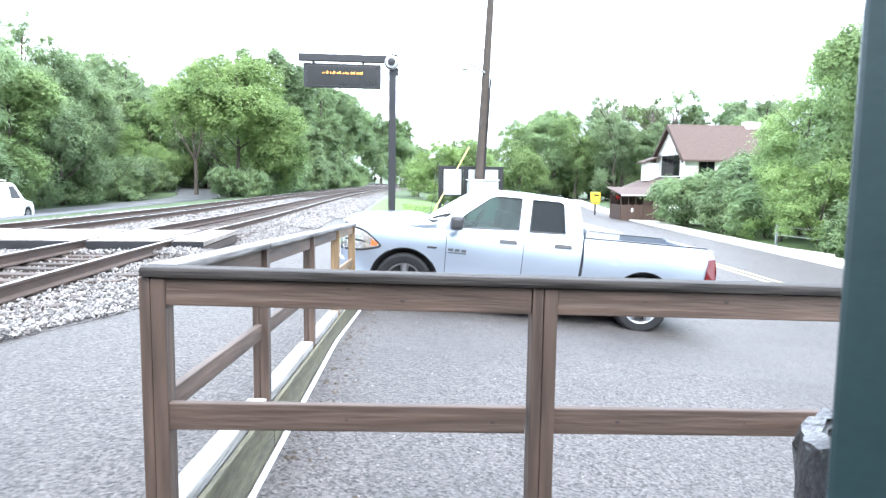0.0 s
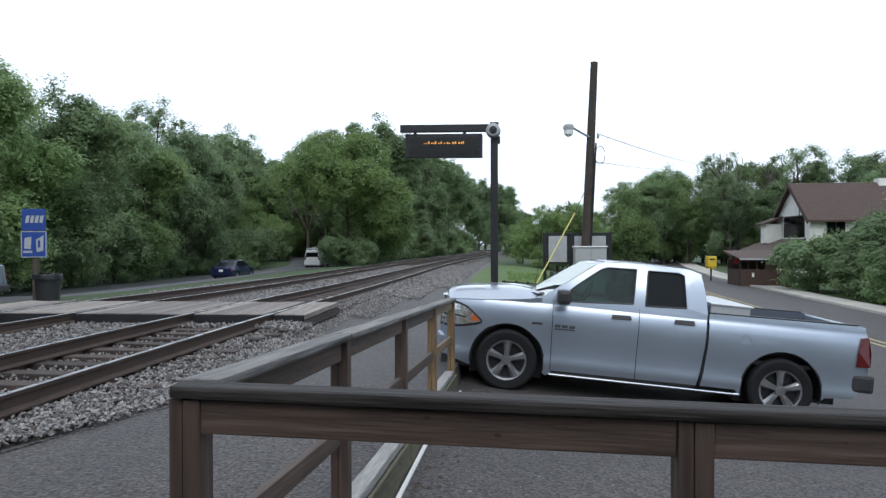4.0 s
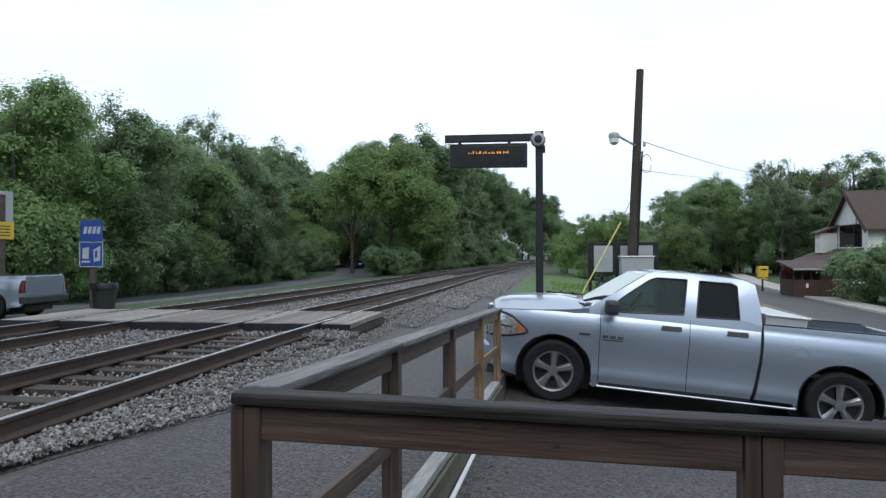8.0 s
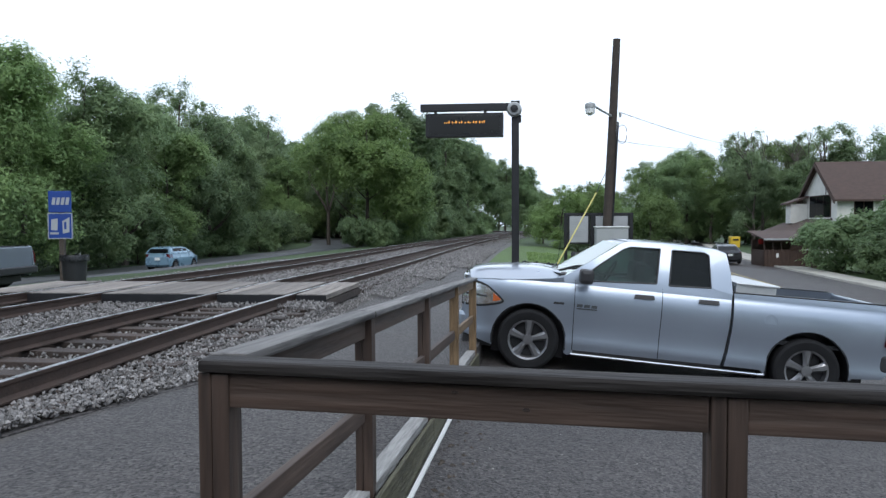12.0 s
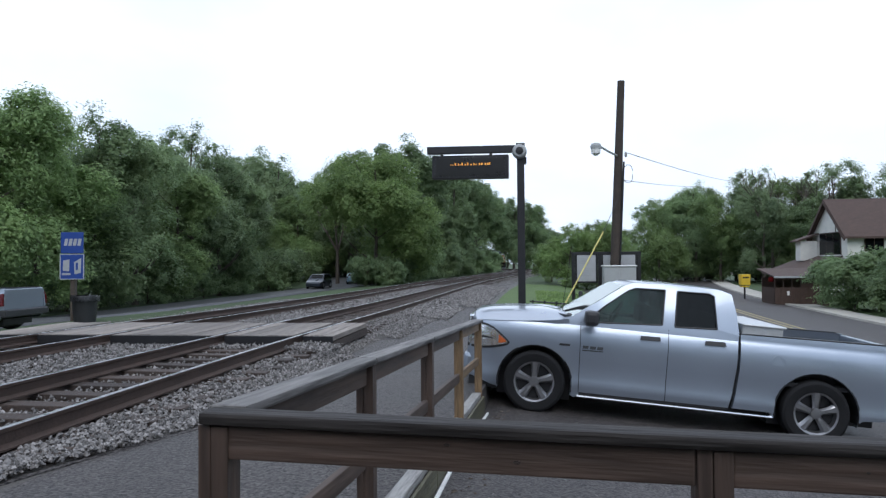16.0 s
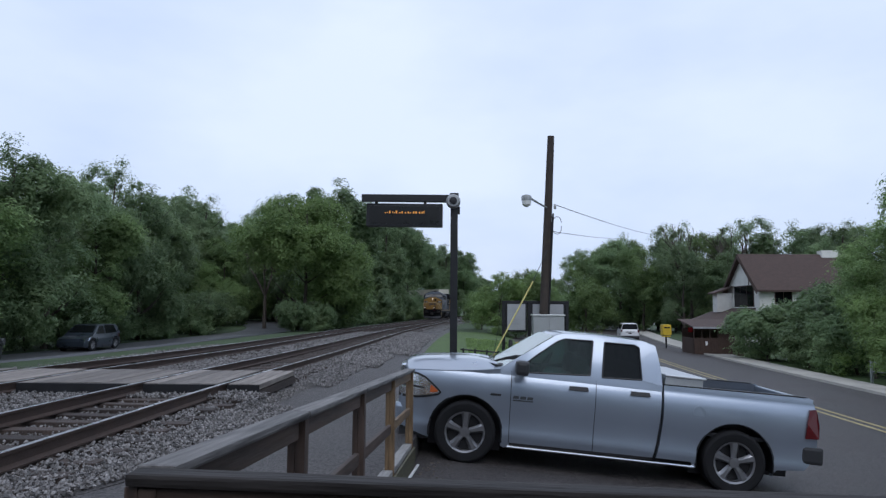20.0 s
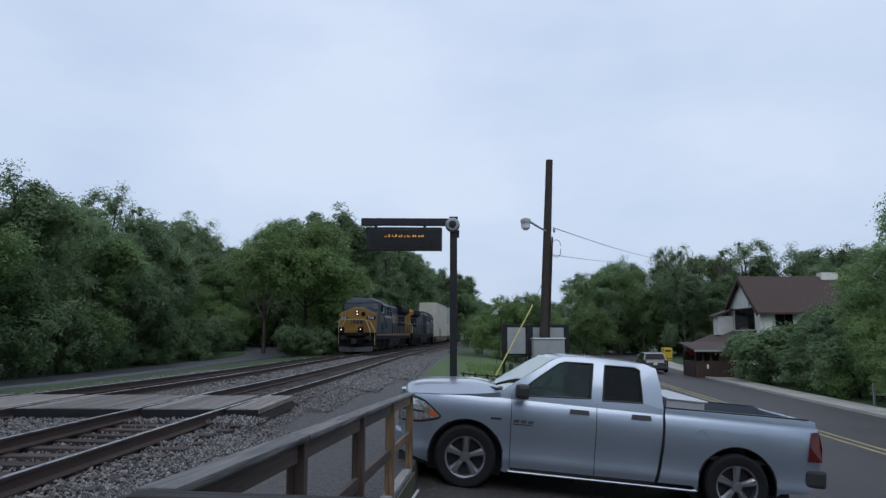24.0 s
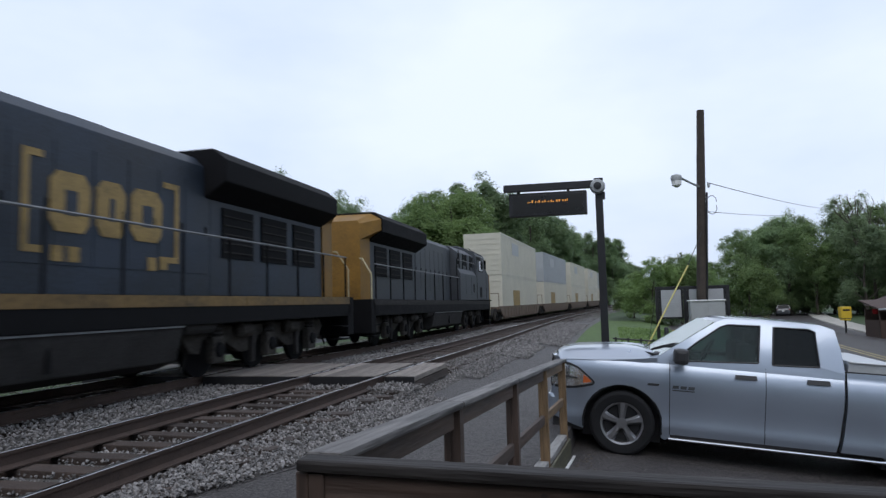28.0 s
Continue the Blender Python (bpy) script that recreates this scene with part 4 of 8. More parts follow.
        part("lamp_bezel", band([-0.9, -0.8, -0.7, -0.6], [0.575, 0.575, 0.57, 0.565], [0.60, 0.60, 0.595, 0.585], by_z, W, s, 0.018, nose), PLASTIC, t, "dark lamp divider")
        part("tail_lamp", pane([(4.46, 0.465), (4.475, 0.66), (4.51, 0.835), (4.602, 0.85), (4.625, 0.66), (4.63, 0.475)], by_z, W, s, 0.012, 0.06), REDLENS, t, "tall red tail lamp")
        for x, dz in ((1.335, 0.0), (2.155, 0.018)):
            part("door_handle", pane([(x, 0.76 + dz), (x + 0.01, 0.812 + dz), (x + 0.25, 0.817 + dz), (x + 0.262, 0.765 + dz)], by_z, W, s, 0.035, 0.05), BLACK, t, "black pull handle")
        for pts in [[(c - k * (z0 + 0.03) , z0), (c - k * (z1 + 0.03), z1), (c + 0.009 - k * (z1 + 0.03), z1), (c + 0.009 - k * (z0 + 0.03), z0)] for c, k in ((0.588, 0.04), (1.702, 0.01)) for z0, z1 in zip((-0.02, 0.09, 0.14, 0.22, 0.32, 0.45, 0.63, 0.70, 0.77, 0.83, 0.88), (0.09, 0.14, 0.22, 0.32, 0.45, 0.63, 0.70, 0.77, 0.83, 0.88, 0.915))]:
            part("door_gap", pane(pts, by_z, W, s, 0.004, 0.012), BLACK, t, "dark shut line")
        part("side_step", tb((0.58, 0.02 if s == 0 else W - 0.02, -0.075), (3.05, 0.02 if s == 0 else W - 0.02, -0.06), 0.019, 0.019, 10), CHROME, t, "polished tubular side step")
        part("lower_trim", pane([(0.60, -0.05), (0.60, -0.02), (2.5, 0.0), (2.5, -0.03)], by_z, W, s, 0.006, 0.012), PLASTIC, t, "dark sill trim")
        part("nameplate", pane([(0.29, 0.575), (0.30, 0.605), (0.44, 0.608), (0.43, 0.578)], by_z, W, s, 0.008, 0.01), PLASTIC, t, "small grey fender nameplate")
        for q in range(3):
            part("badge", pane([(0.60 + q * 0.095, 0.565), (0.605 + q * 0.095, 0.605), (0.68 + q * 0.095, 0.607), (0.675 + q * 0.095, 0.567)], by_z, W, s, 0.006, 0.008), BADGEGREY, t, "dark grey badge block")
        part("badge", pane([(0.60, 0.535), (0.60, 0.552), (0.87, 0.557), (0.87, 0.54)], by_z, W, s, 0.006, 0.008), BADGEGREY, t, "thin grey badge bar")
        part("fuel_door" if s == 0 else "rub_plate", pane([(3.07 + 0.085 * math.cos(a * 0.5236), 0.65 + 0.085 * math.sin(a * 0.5236)) for a in range(12)], by_z, W, s, 0.003, 0.006), SILVER, t, "round fuel filler flap")
        mir = thing("door_mirror", "", "")
        mir.parent = t
        sg = -1 if s == 0 else 1
        y = 0.03 if s == 0 else W - 0.03
        part("mirror_arm", tb((0.74, y + (0.04 if s == 0 else -0.04), 0.955), (0.70, y + sg * 0.14, 0.97), 0.035, 0.03, 8), PLASTIC, mir)
        part("mirror_shell", bx((0.58, min(y + sg * 0.1, y + sg * 0.34), 0.90), (0.76, max(y + sg * 0.1, y + sg * 0.34), 1.09), 0.05), PLASTIC, mir, "black mirror housing")
        for x, rr in ((0, 0.505), (3.57, 0.515)):
            fl = bmesh.new()
            o, i = arc(x, WZ, rr + 0.004, 190, -10, 16), arc(x, WZ, rr - 0.016, 190, -10, 16)
            y0, y1 = (0.012, 0.3) if s == 0 else (W - 0.3, W - 0.012)
            ring = o + i[::-1]
            a = [fl.verts.new((u, y0, v)) for u, v in ring]
            b = [fl.verts.new((u, y1, v)) for u, v in ring]
            n = len(ring)
            for k in range(n):
                fl.faces.new((a[k], a[(k + 1) % n], b[(k + 1) % n], b[k]))
            for k in range(16):
                for q in (a, b):
                    fl.faces.new((q[k], q[k + 1], q[n - 2 - k], q[n - 1 - k]))
            bmesh.ops.recalc_face_normals(fl, faces=fl.faces[:])
            part("wheel_arch_trim", fl, BLACK, t, "dark wheel arch liner")
            part("wheel_well", pr(arc(x, WZ, rr - 0.005, 200, -20, 16), *((0.3, 0.33) if s == 0 else (W - 0.33, W - 0.3)), "y"), BLACK, t, "black plate closing the dark wheel well")
    # Solid black blocks stand for the shade inside the wheel arches.
    part("wheel_well", bx((-0.5, 0.32, -0.2), (0.5, W - 0.32, 0.5)), BLACK, t, "black block standing for the shade over the front axle")
    part("wheel_well", bx((3.08, 0.32, -0.2), (4.06, W - 0.32, 0.54)), BLACK, t, "black block standing for the shade over the rear axle")
    part("chassis", bx((-0.6, 0.35, -0.12), (4.4, W - 0.35, 0.08), 0.02), BLACK, t, "dark frame underneath")
    part("antenna", tb((0.36, 1.75, 1.0), (0.42, 1.78, 1.75), 0.004, 0.002, 6), BLACK, t)
    for x in (0, 3.57):
        wheel(t, x, 0.0, WZ, R, 0.27, 0.275, 5, -1)
        wheel(t, x, W, WZ, R, 0.27, 0.275, 5, 1)
    return t


TRUCK_M = Matrix.Translation((4.111, 9.125, -0.412)) @ Matrix.Rotation(-0.017, 4, "Z") @ Matrix.Rotation(0.098, 4, "Y")
TRUCK = big_pickup(TRUCK_M)


def small_car(name, label, category, paint, L, W, lower, green, panes, wheels, R=0.32, rim=None, plate=True, group="", inset=0.1):
    """A road car: x runs from nose to tail, y across, origin on the ground under the middle."""
    t = thing(name, label, category, group=group)
    by_z = [(0.15, 0.06), (0.35, 0.015), (0.55, 0.0), (0.75, 0.02), (0.95, 0.07), (1.1, 0.12)]
    ends = [(0, 0.16), (0.2, 0.07), (0.6, 0.01), (L - 0.6, 0.01), (L - 0.2, 0.06), (L, 0.13)]
    top = max(z for _, z in green)
    base = min(z for _, z in green)
    gz = [(base, lerp(by_z, base) + 0.01), (base + 0.15, lerp(by_z, base) + 0.05), (top - 0.05, lerp(by_z, base) + 0.2), (top, lerp(by_z, base) + 0.3)]
    full = []
    for p in lower:
        if p[0] == "arch":
            full += arc(p[1], R, R + 0.06, 0, 180, 8) if p[2] else []
        else:
            full.append(p)
    part("body", shell(full, W, [0.35, 0.55, 0.75], [0.2, 0.6, L / 2, L - 0.6, L - 0.2], by_z, ends, 0.0), paint, t, smooth=False)
    part("roof", shell(green, W, [base + 0.15, (base + top) / 2, top - 0.05], [], gz, None, 0.01), paint, t, "roof and pillars")
    for pts in panes["side"]:
        for s in (0, 1):
            part("side_window", pane(pts, gz, W, s, 0.006, 0.02), DARKGLASS, t, "dark side glass")
    for nm in ("front", "back"):
        (x0, z0), (x1, z1) = panes[nm]
        bm = bmesh.new()
        o = -0.012 if nm == "front" else 0.012
        d0, d1 = lerp(gz, z0) + inset, lerp(gz, z1) + inset
        vs = [bm.verts.new(p) for p in ((x0 + o, d0, z0 + 0.004), (x0 + o, W - d0, z0 + 0.004), (x1 + o, W - d1, z1 + 0.004), (x1 + o, d1, z1 + 0.004))]
        bm.faces.new(vs)
        r = bmesh.ops.extrude_face_region(bm, geom=bm.faces[:])
        bmesh.ops.translate(bm, vec=(-o * 1.5, 0, -0.01), verts=[v for v in r["geom"] if isinstance(v, bmesh.types.BMVert)])
        bmesh.ops.recalc_face_normals(bm, faces=bm.faces[:])
        part("windscreen" if nm == "front" else "rear_window", bm, DARKGLASS, t)
    for s in (0, 1):
        part("tail_lamp", pane(panes["tail"], by_z, W, s, 0.012, 0.12, ends), REDLENS, t, "red tail lamp")
        part("headlamp", pane(panes["head"], by_z, W, s, 0.012, 0.12, ends), CHROME, t, "clear headlamp")
    part("underbody", bx((0.25, 0.25, 0.16), (L - 0.25, W - 0.25, 0.5)), BLACK, t, "dark underside")
    if plate:
        part("plate", bx((L - 0.02, W / 2 - 0.16, 0.62), (L + 0.012, W / 2 + 0.16, 0.78), 0.004), WHITE, t, "plain pale plate")
    for x in wheels:
        wheel(t, x, 0.02, R, R, 0.2, R * 0.62, 5, -1)
        wheel(t, x, W - 0.02, R, R, 0.2, R * 0.62, 5, 1)
    # move the origin under the middle
    for c in t.children:
        c.matrix_basis = Matrix.Translation((-L / 2, -W / 2, 0)) @ c.matrix_basis
    return t


def sedan(name, label, paint):
    L = 4.75
    lower = [(0.0, 0.3), (0.0, 0.6), (0.12, 0.72), (1.0, 0.86), (1.4, 0.93), (3.6, 0.98), (4.6, 0.98), (4.75, 0.85), (4.75, 0.35), (4.55, 0.22), ("arch", 3.75, 1), (3.3, 0.2), (1.4, 0.2), ("arch", 0.92, 1), (0.5, 0.2)]
    green = [(1.15, 0.88), (1.95, 1.38), (2.4, 1.45), (3.0, 1.43), (3.5, 1.3), (4.15, 0.97)]
    panes = {"side": ([(1.55, 0.96), (2.05, 1.34), (2.45, 1.39), (2.5, 0.98)], [(2.58, 0.98), (2.56, 1.39), (3.05, 1.37), (3.5, 1.22), (3.65, 1.0)]), "front": ((1.25, 0.93), (1.93, 1.36)), "back": ((4.08, 1.0), (3.52, 1.29)),
             "tail": [(4.5, 0.72), (4.5, 0.9), (4.74, 0.9), (4.75, 0.72)], "head": [(0.02, 0.55), (0.05, 0.68), (0.5, 0.76), (0.4, 0.6)]}
    return small_car(name, label, "car", paint, L, 1.8, lower, green, panes, (0.92, 3.75))


def hatch(name, label, paint, L=4.0, H=1.52):
    k = L / 4.0
    lower = [(0.0, 0.3), (0.0, 0.6), (0.1, 0.75), (0.75 * k, 0.92), (1.0 * k, 0.98), (3.9 * k, 1.0), (L, 0.8), (L, 0.35), (L - 0.1, 0.24), ("arch", 3.3 * k, 1), (2.9 * k, 0.2), (1.2 * k, 0.2), ("arch", 0.75 * k, 1), (0.35 * k, 0.2)]
    green = [(0.75 * k, 0.93), (1.55 * k, H - 0.09), (2.0 * k, H), (3.3 * k, H - 0.02), (3.7 * k, H - 0.1), (3.93 * k, 0.98)]
    panes = {"side": ([(1.15 * k, 1.02), (1.65 * k, H - 0.14), (2.1 * k, H - 0.08), (2.15 * k, 1.03)], [(2.23 * k, 1.03), (2.2 * k, H - 0.08), (3.3 * k, H - 0.1), (3.55 * k, 1.06)]), "front": ((0.85 * k, 0.99), (1.53 * k, H - 0.1)), "back": ((3.9 * k, 1.04), (3.72 * k, H - 0.12)),
             "tail": [(L - 0.3, 0.75), (L - 0.3, 1.0), (L - 0.02, 1.0), (L, 0.75)], "head": [(0.02, 0.58), (0.08, 0.74), (0.55, 0.84), (0.4, 0.66)]}
    return small_car(name, label, "car", paint, L, 1.72 if L < 4.3 else 1.98, lower, green, panes, (0.75 * k, 3.3 * k), 0.31 if L < 4.3 else 0.39)


def suv(name, label, paint, L=5.1, H=1.83):
    """A tall square estate: dark lower bumper, wide tailgate glass, wrapped lamps, roof rails and mirrors."""
    k, W = L / 5.2, 2.0
    lower = [(0.0, 0.5), (0.0, 0.95), (0.12, 1.08), (1.25 * k, 1.16), (1.5 * k, 1.18), (5.14 * k, 1.18), (L, 1.0), (L, 0.55), (L - 0.12, 0.5), ("arch", 4.2 * k, 1), (3.7 * k, 0.36), (1.5 * k, 0.36), ("arch", 0.98 * k, 1), (0.4 * k, 0.5)]
    green = [(1.2 * k, 1.15), (1.85 * k, H - 0.1), (2.3 * k, H), (4.85 * k, H - 0.01), (5.0 * k, H - 0.07), (5.13 * k, 1.17)]
    panes = {"side": ([(1.55 * k, 1.22), (1.98 * k, H - 0.14), (2.45 * k, H - 0.1), (2.5 * k, 1.22)], [(2.58 * k, 1.22), (2.55 * k, H - 0.1), (3.5 * k, H - 0.1), (3.6 * k, 1.22)], [(3.74 * k, 1.22), (3.66 * k, H - 0.1), (4.7 * k, H - 0.12), (4.86 * k, 1.22)]),
             "front": ((1.28 * k, 1.2), (1.83 * k, H - 0.12)), "back": ((5.115 * k, 1.2), (5.01 * k, H - 0.1)),
             "tail": [(L - 0.2, 0.95), (L - 0.2, 1.24), (L - 0.08, 1.24), (L - 0.01, 1.0)], "head": [(0.02, 0.8), (0.08, 1.0), (0.5, 1.06), (0.4, 0.88)]}
    t = small_car(name, label, "car", paint, L, W, lower, green, panes, (0.98 * k, 4.2 * k), 0.39, plate=False, inset=0.03)
    e = L / 2
    part("bumper", bx((e - 0.16, -0.9, 0.34), (e + 0.03, 0.9, 0.56), 0.03), PLASTIC, t, "black lower bumper")
    part("lamp_bar", bx((e - 0.02, -0.42, 0.9), (e + 0.016, 0.42, 0.97), 0.006), BLACK, t, "dark handle recess across the tailgate")
    part("plate", bx((e - 0.02, -0.15, 0.72), (e + 0.01, 0.15, 0.85), 0.004), GREYCAR, t, "plain dull plate")
    for sgn in (-1, 1):
        part("tail_lamp", bx((e - 0.14, sgn * 0.82 - 0.07, 0.9), (e + 0.012, sgn * 0.82 + 0.07, 1.17), 0.02), REDLENS, t, "red tail lamp")
        part("side_step", bx((-e + 1.5 * k, sgn * 0.9 - 0.06, 0.33), (-e + 3.7 * k, sgn * 0.9 + 0.06, 0.4), 0.02), PLASTIC, t, "black step board")
        part("roof_rail", tb((-0.25, sgn * 0.66, H + 0.03), (e - 0.4, sgn * 0.66, H + 0.02), 0.018, 0.018, 8), PLASTIC, t, "dark roof rail")
        part("mirror", bx((-e + 1.62 * k, sgn * 0.98 - 0.12, 1.2), (-e + 1.74 * k, sgn * 0.98 + 0.1, 1.37), 0.04), PLASTIC, t, "black door mirror")
    return t


def van(name, label, paint):
    L, H = 5.6, 2.05
    lower = [(0.0, 0.35), (0.0, 0.75), (0.12, 0.95), (1.1, 1.12), (1.35, 1.15), (5.55, 1.15), (5.6, 0.8), (5.6, 0.4), (5.4, 0.3), ("arch", 4.4, 1), (3.9, 0.28), (1.5, 0.28), ("arch", 0.95, 1), (0.4, 0.28)]
    green = [(1.0, 1.1), (1.75, H - 0.1), (2.1, H), (5.3, H), (5.5, H - 0.1), (5.58, 1.13)]
    panes = {"side": ([(1.4, 1.2), (1.85, H - 0.2), (2.35, H - 0.2), (2.35, 1.2)],), "front": ((1.07, 1.17), (1.72, H - 0.14)), "back": ((5.575, 1.25), (5.5, H - 0.25)),
             "tail": [(5.42, 0.95), (5.42, 1.35), (5.57, 1.35), (5.6, 0.95)], "head": [(0.02, 0.65), (0.06, 0.9), (0.3, 0.95), (0.25, 0.7)]}
    v = small_car(name, label, "van", paint, L, 2.0, lower, green, panes, (0.95, 4.4), 0.37)
    for x in (-0.2, 1.0, 2.2):
        part("roof_bar", tb((x, -0.75, H + 0.1), (x, 0.75, H + 0.1), 0.025, 0.025, 8), WHITE, v)
        for y in (-0.7, 0.7):
            part("rack_foot", tb((x, y, H - 0.08), (x, y, H + 0.1), 0.02, 0.02, 6), WHITE, v)
    part("ladder", bx((-0.9, -0.55, H + 0.12), (2.5, -0.15, H + 0.2), 0.01), WHITE, v, "white ladder on the roof rack")
    v.scale = (0.92, 0.98, 1.0)
    return v


def far_pickup(m):
    """A smaller truck of the same pattern, without the tool box."""
    t = copy_thing(TRUCK, m @ Matrix.Diagonal((0.97, 0.94, 0.95, 1)) @ Matrix.Translation((-1.87, -1.0, 0.365)))
    for o in list(t.children_recursive):
        if o.name.startswith(("tool_box", "badge", "nameplate", "side_step")):
            bpy.data.objects.remove(o)
    t.name = "parked_pickup"
    return tagged(t, "silver older pickup truck parked across the tracks", "pickup truck")


# ---- trees ----
def crown_mesh(name, seed, H, R, low, clumps, per, leaf, material, lobes=15, core=0.5, fine=1.0):
    """Many small leaves in drooping clumps over a core and uneven lobes, denser outside than within."""
    rng = np.random.default_rng(seed)
    la = 2.4 * np.arange(lobes) + rng.uniform(-0.5, 0.5, lobes)
    lw = R * (0.16 + 0.26 * rng.uniform(0, 1, lobes) ** 1.3) * fine ** 0.6
    lw[0] = core * R
    lr = (R - lw) * rng.uniform(0.7, 1.05, lobes)
    lr[0] = 0
    lh = np.minimum(lw * rng.uniform(1.0, 1.6, lobes), (H - low) * 0.42)
    lh[0] = (H - low) * 0.47
    lz = low + lh + (H - low - 2 * lh) * ((np.arange(lobes) * 0.618 + rng.uniform(0, 0.3, lobes)) % 1.0) ** 0.85
    lz -= 0.3 * (lr / R) ** 2 * np.maximum(lz - 0.5 * H, 0)
    lz[0] = (H + low) / 2
    rise = np.clip((lz - lz[0]) / (0.5 * (H - low)), 0, 1)
    lr *= np.sqrt(1 - 0.85 * rise ** 2) * rng.uniform(fine, 1, lobes)
    share_ = lw ** 2
    pick = rng.choice(lobes, clumps, p=share_ / share_.sum())
    u = rng.normal(size=(clumps, 3))
    u /= np.linalg.norm(u, axis=1, keepdims=True)
    u[:, 2] = np.where((u[:, 2] < -0.2) & (rng.uniform(0, 1, clumps) < 0.45), -u[:, 2], u[:, 2])
    k = rng.uniform(0.55, 1.08, clumps) ** 0.5
    cen = np.stack([lr[pick] * np.cos(la[pick]) + u[:, 0] * lw[pick] * k, lr[pick] * np.sin(la[pick]) + u[:, 1] * lw[pick] * k, lz[pick] + u[:, 2] * lh[pick] * k], 1)
    cen[:, 2] = np.maximum(cen[:, 2], low + 0.1)
    cr = R * rng.uniform(0.07, 0.19, clumps) * fine
    d = rng.normal(size=(clumps, per, 3))
    d /= np.linalg.norm(d, axis=2, keepdims=True)
    rr = cr[:, None, None] * np.abs(rng.normal(0.75, 0.33, (clumps, per, 1)))
    p = cen[:, None] + d * rr * np.array([1.2, 1.2, 0.95])
    p[..., 2] -= 0.2 * (rr[..., 0] ** 2) / cr[:, None]
    p = p.reshape(-1, 3)
    n = len(p)
    nor = d.reshape(-1, 3) * 0.6 + np.repeat(u, per, 0) * 0.7 + rng.normal(size=(n, 3)) * 0.35 + np.array([0, 0, 0.8])
    nor /= np.linalg.norm(nor, axis=1, keepdims=True)
    t = np.cross(nor, rng.normal(size=(n, 3)))
    t /= np.linalg.norm(t, axis=1, keepdims=True)
    b = np.cross(nor, t)
    s = leaf * rng.uniform(0.55, 1.3, n)[:, None]
    v = np.stack([p - t * s, p + b * s * 0.75, p + t * s - nor * s * 0.3], 1).reshape(-1, 3)
    me = bpy.data.meshes.new(name)
    me.from_pydata(v.tolist(), [], np.arange(3 * n).reshape(-1, 3).tolist())
    me.materials.append(material)
    return me


def trunk_bm(seed, H, R, low, thick):
    rng = random.Random(seed)
    bm = bmesh.new()
    p, r = Vector((0, 0, -0.3)), thick
    pts = [(p, r)]
    for i in range(5):
        p = p + Vector((rng.uniform(-0.25, 0.25), rng.uniform(-0.25, 0.25), H * 0.17))
        r *= 0.78
        pts.append((p.copy(), r))
    for (a, ra), (b, rb) in zip(pts, pts[1:]):
        tube(bm, a, b, ra, rb, 8)
    for i in range(9):
        a, ra = pts[1 + i % 4]
        ang = i * 2.4 + rng.uniform(-0.4, 0.4)
        ln = R * rng.uniform(0.5, 0.85)
        mid = a + Vector((math.cos(ang) * ln * 0.5, math.sin(ang) * ln * 0.5, ln * 0.35))
        end = mid + Vector((math.cos(ang) * ln * 0.4, math.sin(ang) * ln * 0.4, ln * 0.45))
        tube(bm, a, mid, ra * 0.5, ra * 0.32, 6)
        tube(bm, mid, end, ra * 0.32, ra * 0.08, 6)
    return bm


def tree_kind(name, label, seed, H, R, low, clumps, per, leaf, material, thick=0.22, lobes=15, core=0.5, fine=1.0):
    t = thing(name, label, "tree" if name != "bush" else "bush")
    part("trunk", trunk_bm(seed, H, R, low, thick), BARK, t)
    ob = new("crown", crown_mesh("crown", seed, H, R, low, clumps, per, leaf, material, lobes, core, fine))
    ob.parent = t
    return t


KINDS = {
    "a": tree_kind("tree", "green leafy roadside tree with a broad full crown", 11, 12.3, 4.6, 0.4, 470, 110, 0.125, LEAF_A, 0.22, 20, 0.48),
    "b": tree_kind("tree", "dark green leafy tree in the wood edge", 12, 13.0, 4.1, 0.5, 420, 105, 0.13, LEAF_C),
    "c": tree_kind("tree", "tall grey-green tree with an open crown", 13, 14.2, 3.9, 1.2, 340, 100, 0.13, LEAF_D, 0.25, 18, 0.4),
    "e": tree_kind("tree", "pale green roadside tree with a full crown", 21, 12.6, 3.8, 0.5, 430, 105, 0.125, LEAF_A, 0.2),
    "big": tree_kind("tree", "large green spreading tree beside the tracks", 14, 14.6, 7.6, 0.5, 1700, 75, 0.14, LEAF_B, 0.25, 44, 0.34, 0.62),
    "tall": tree_kind("tree", "tall dark tree beside the railway", 15, 21.0, 5.8, 0.6, 430, 95, 0.24, LEAF_C, 0.4, 24, 0.45),
    "bright": tree_kind("tree", "bright green young tree", 16, 5.8, 2.7, 0.2, 230, 85, 0.095, LEAF_B, 0.12),
    "bush": tree_kind("bush", "dense dark green shrub", 17, 3.2, 2.3, 0.0, 200, 75, 0.1, LEAF_C, 0.08),
    "pine": tree_kind("tree", "dark tall tree with layered boughs", 18, 17.0, 3.8, 3.5, 200, 95, 0.2, LEAF_C, 0.3),
    "high": tree_kind("tree", "tall thin tree with leaves only at the top", 19, 11.0, 2.3, 8.4, 60, 90, 0.09, LEAF_C, 0.16),
}
USED = set()


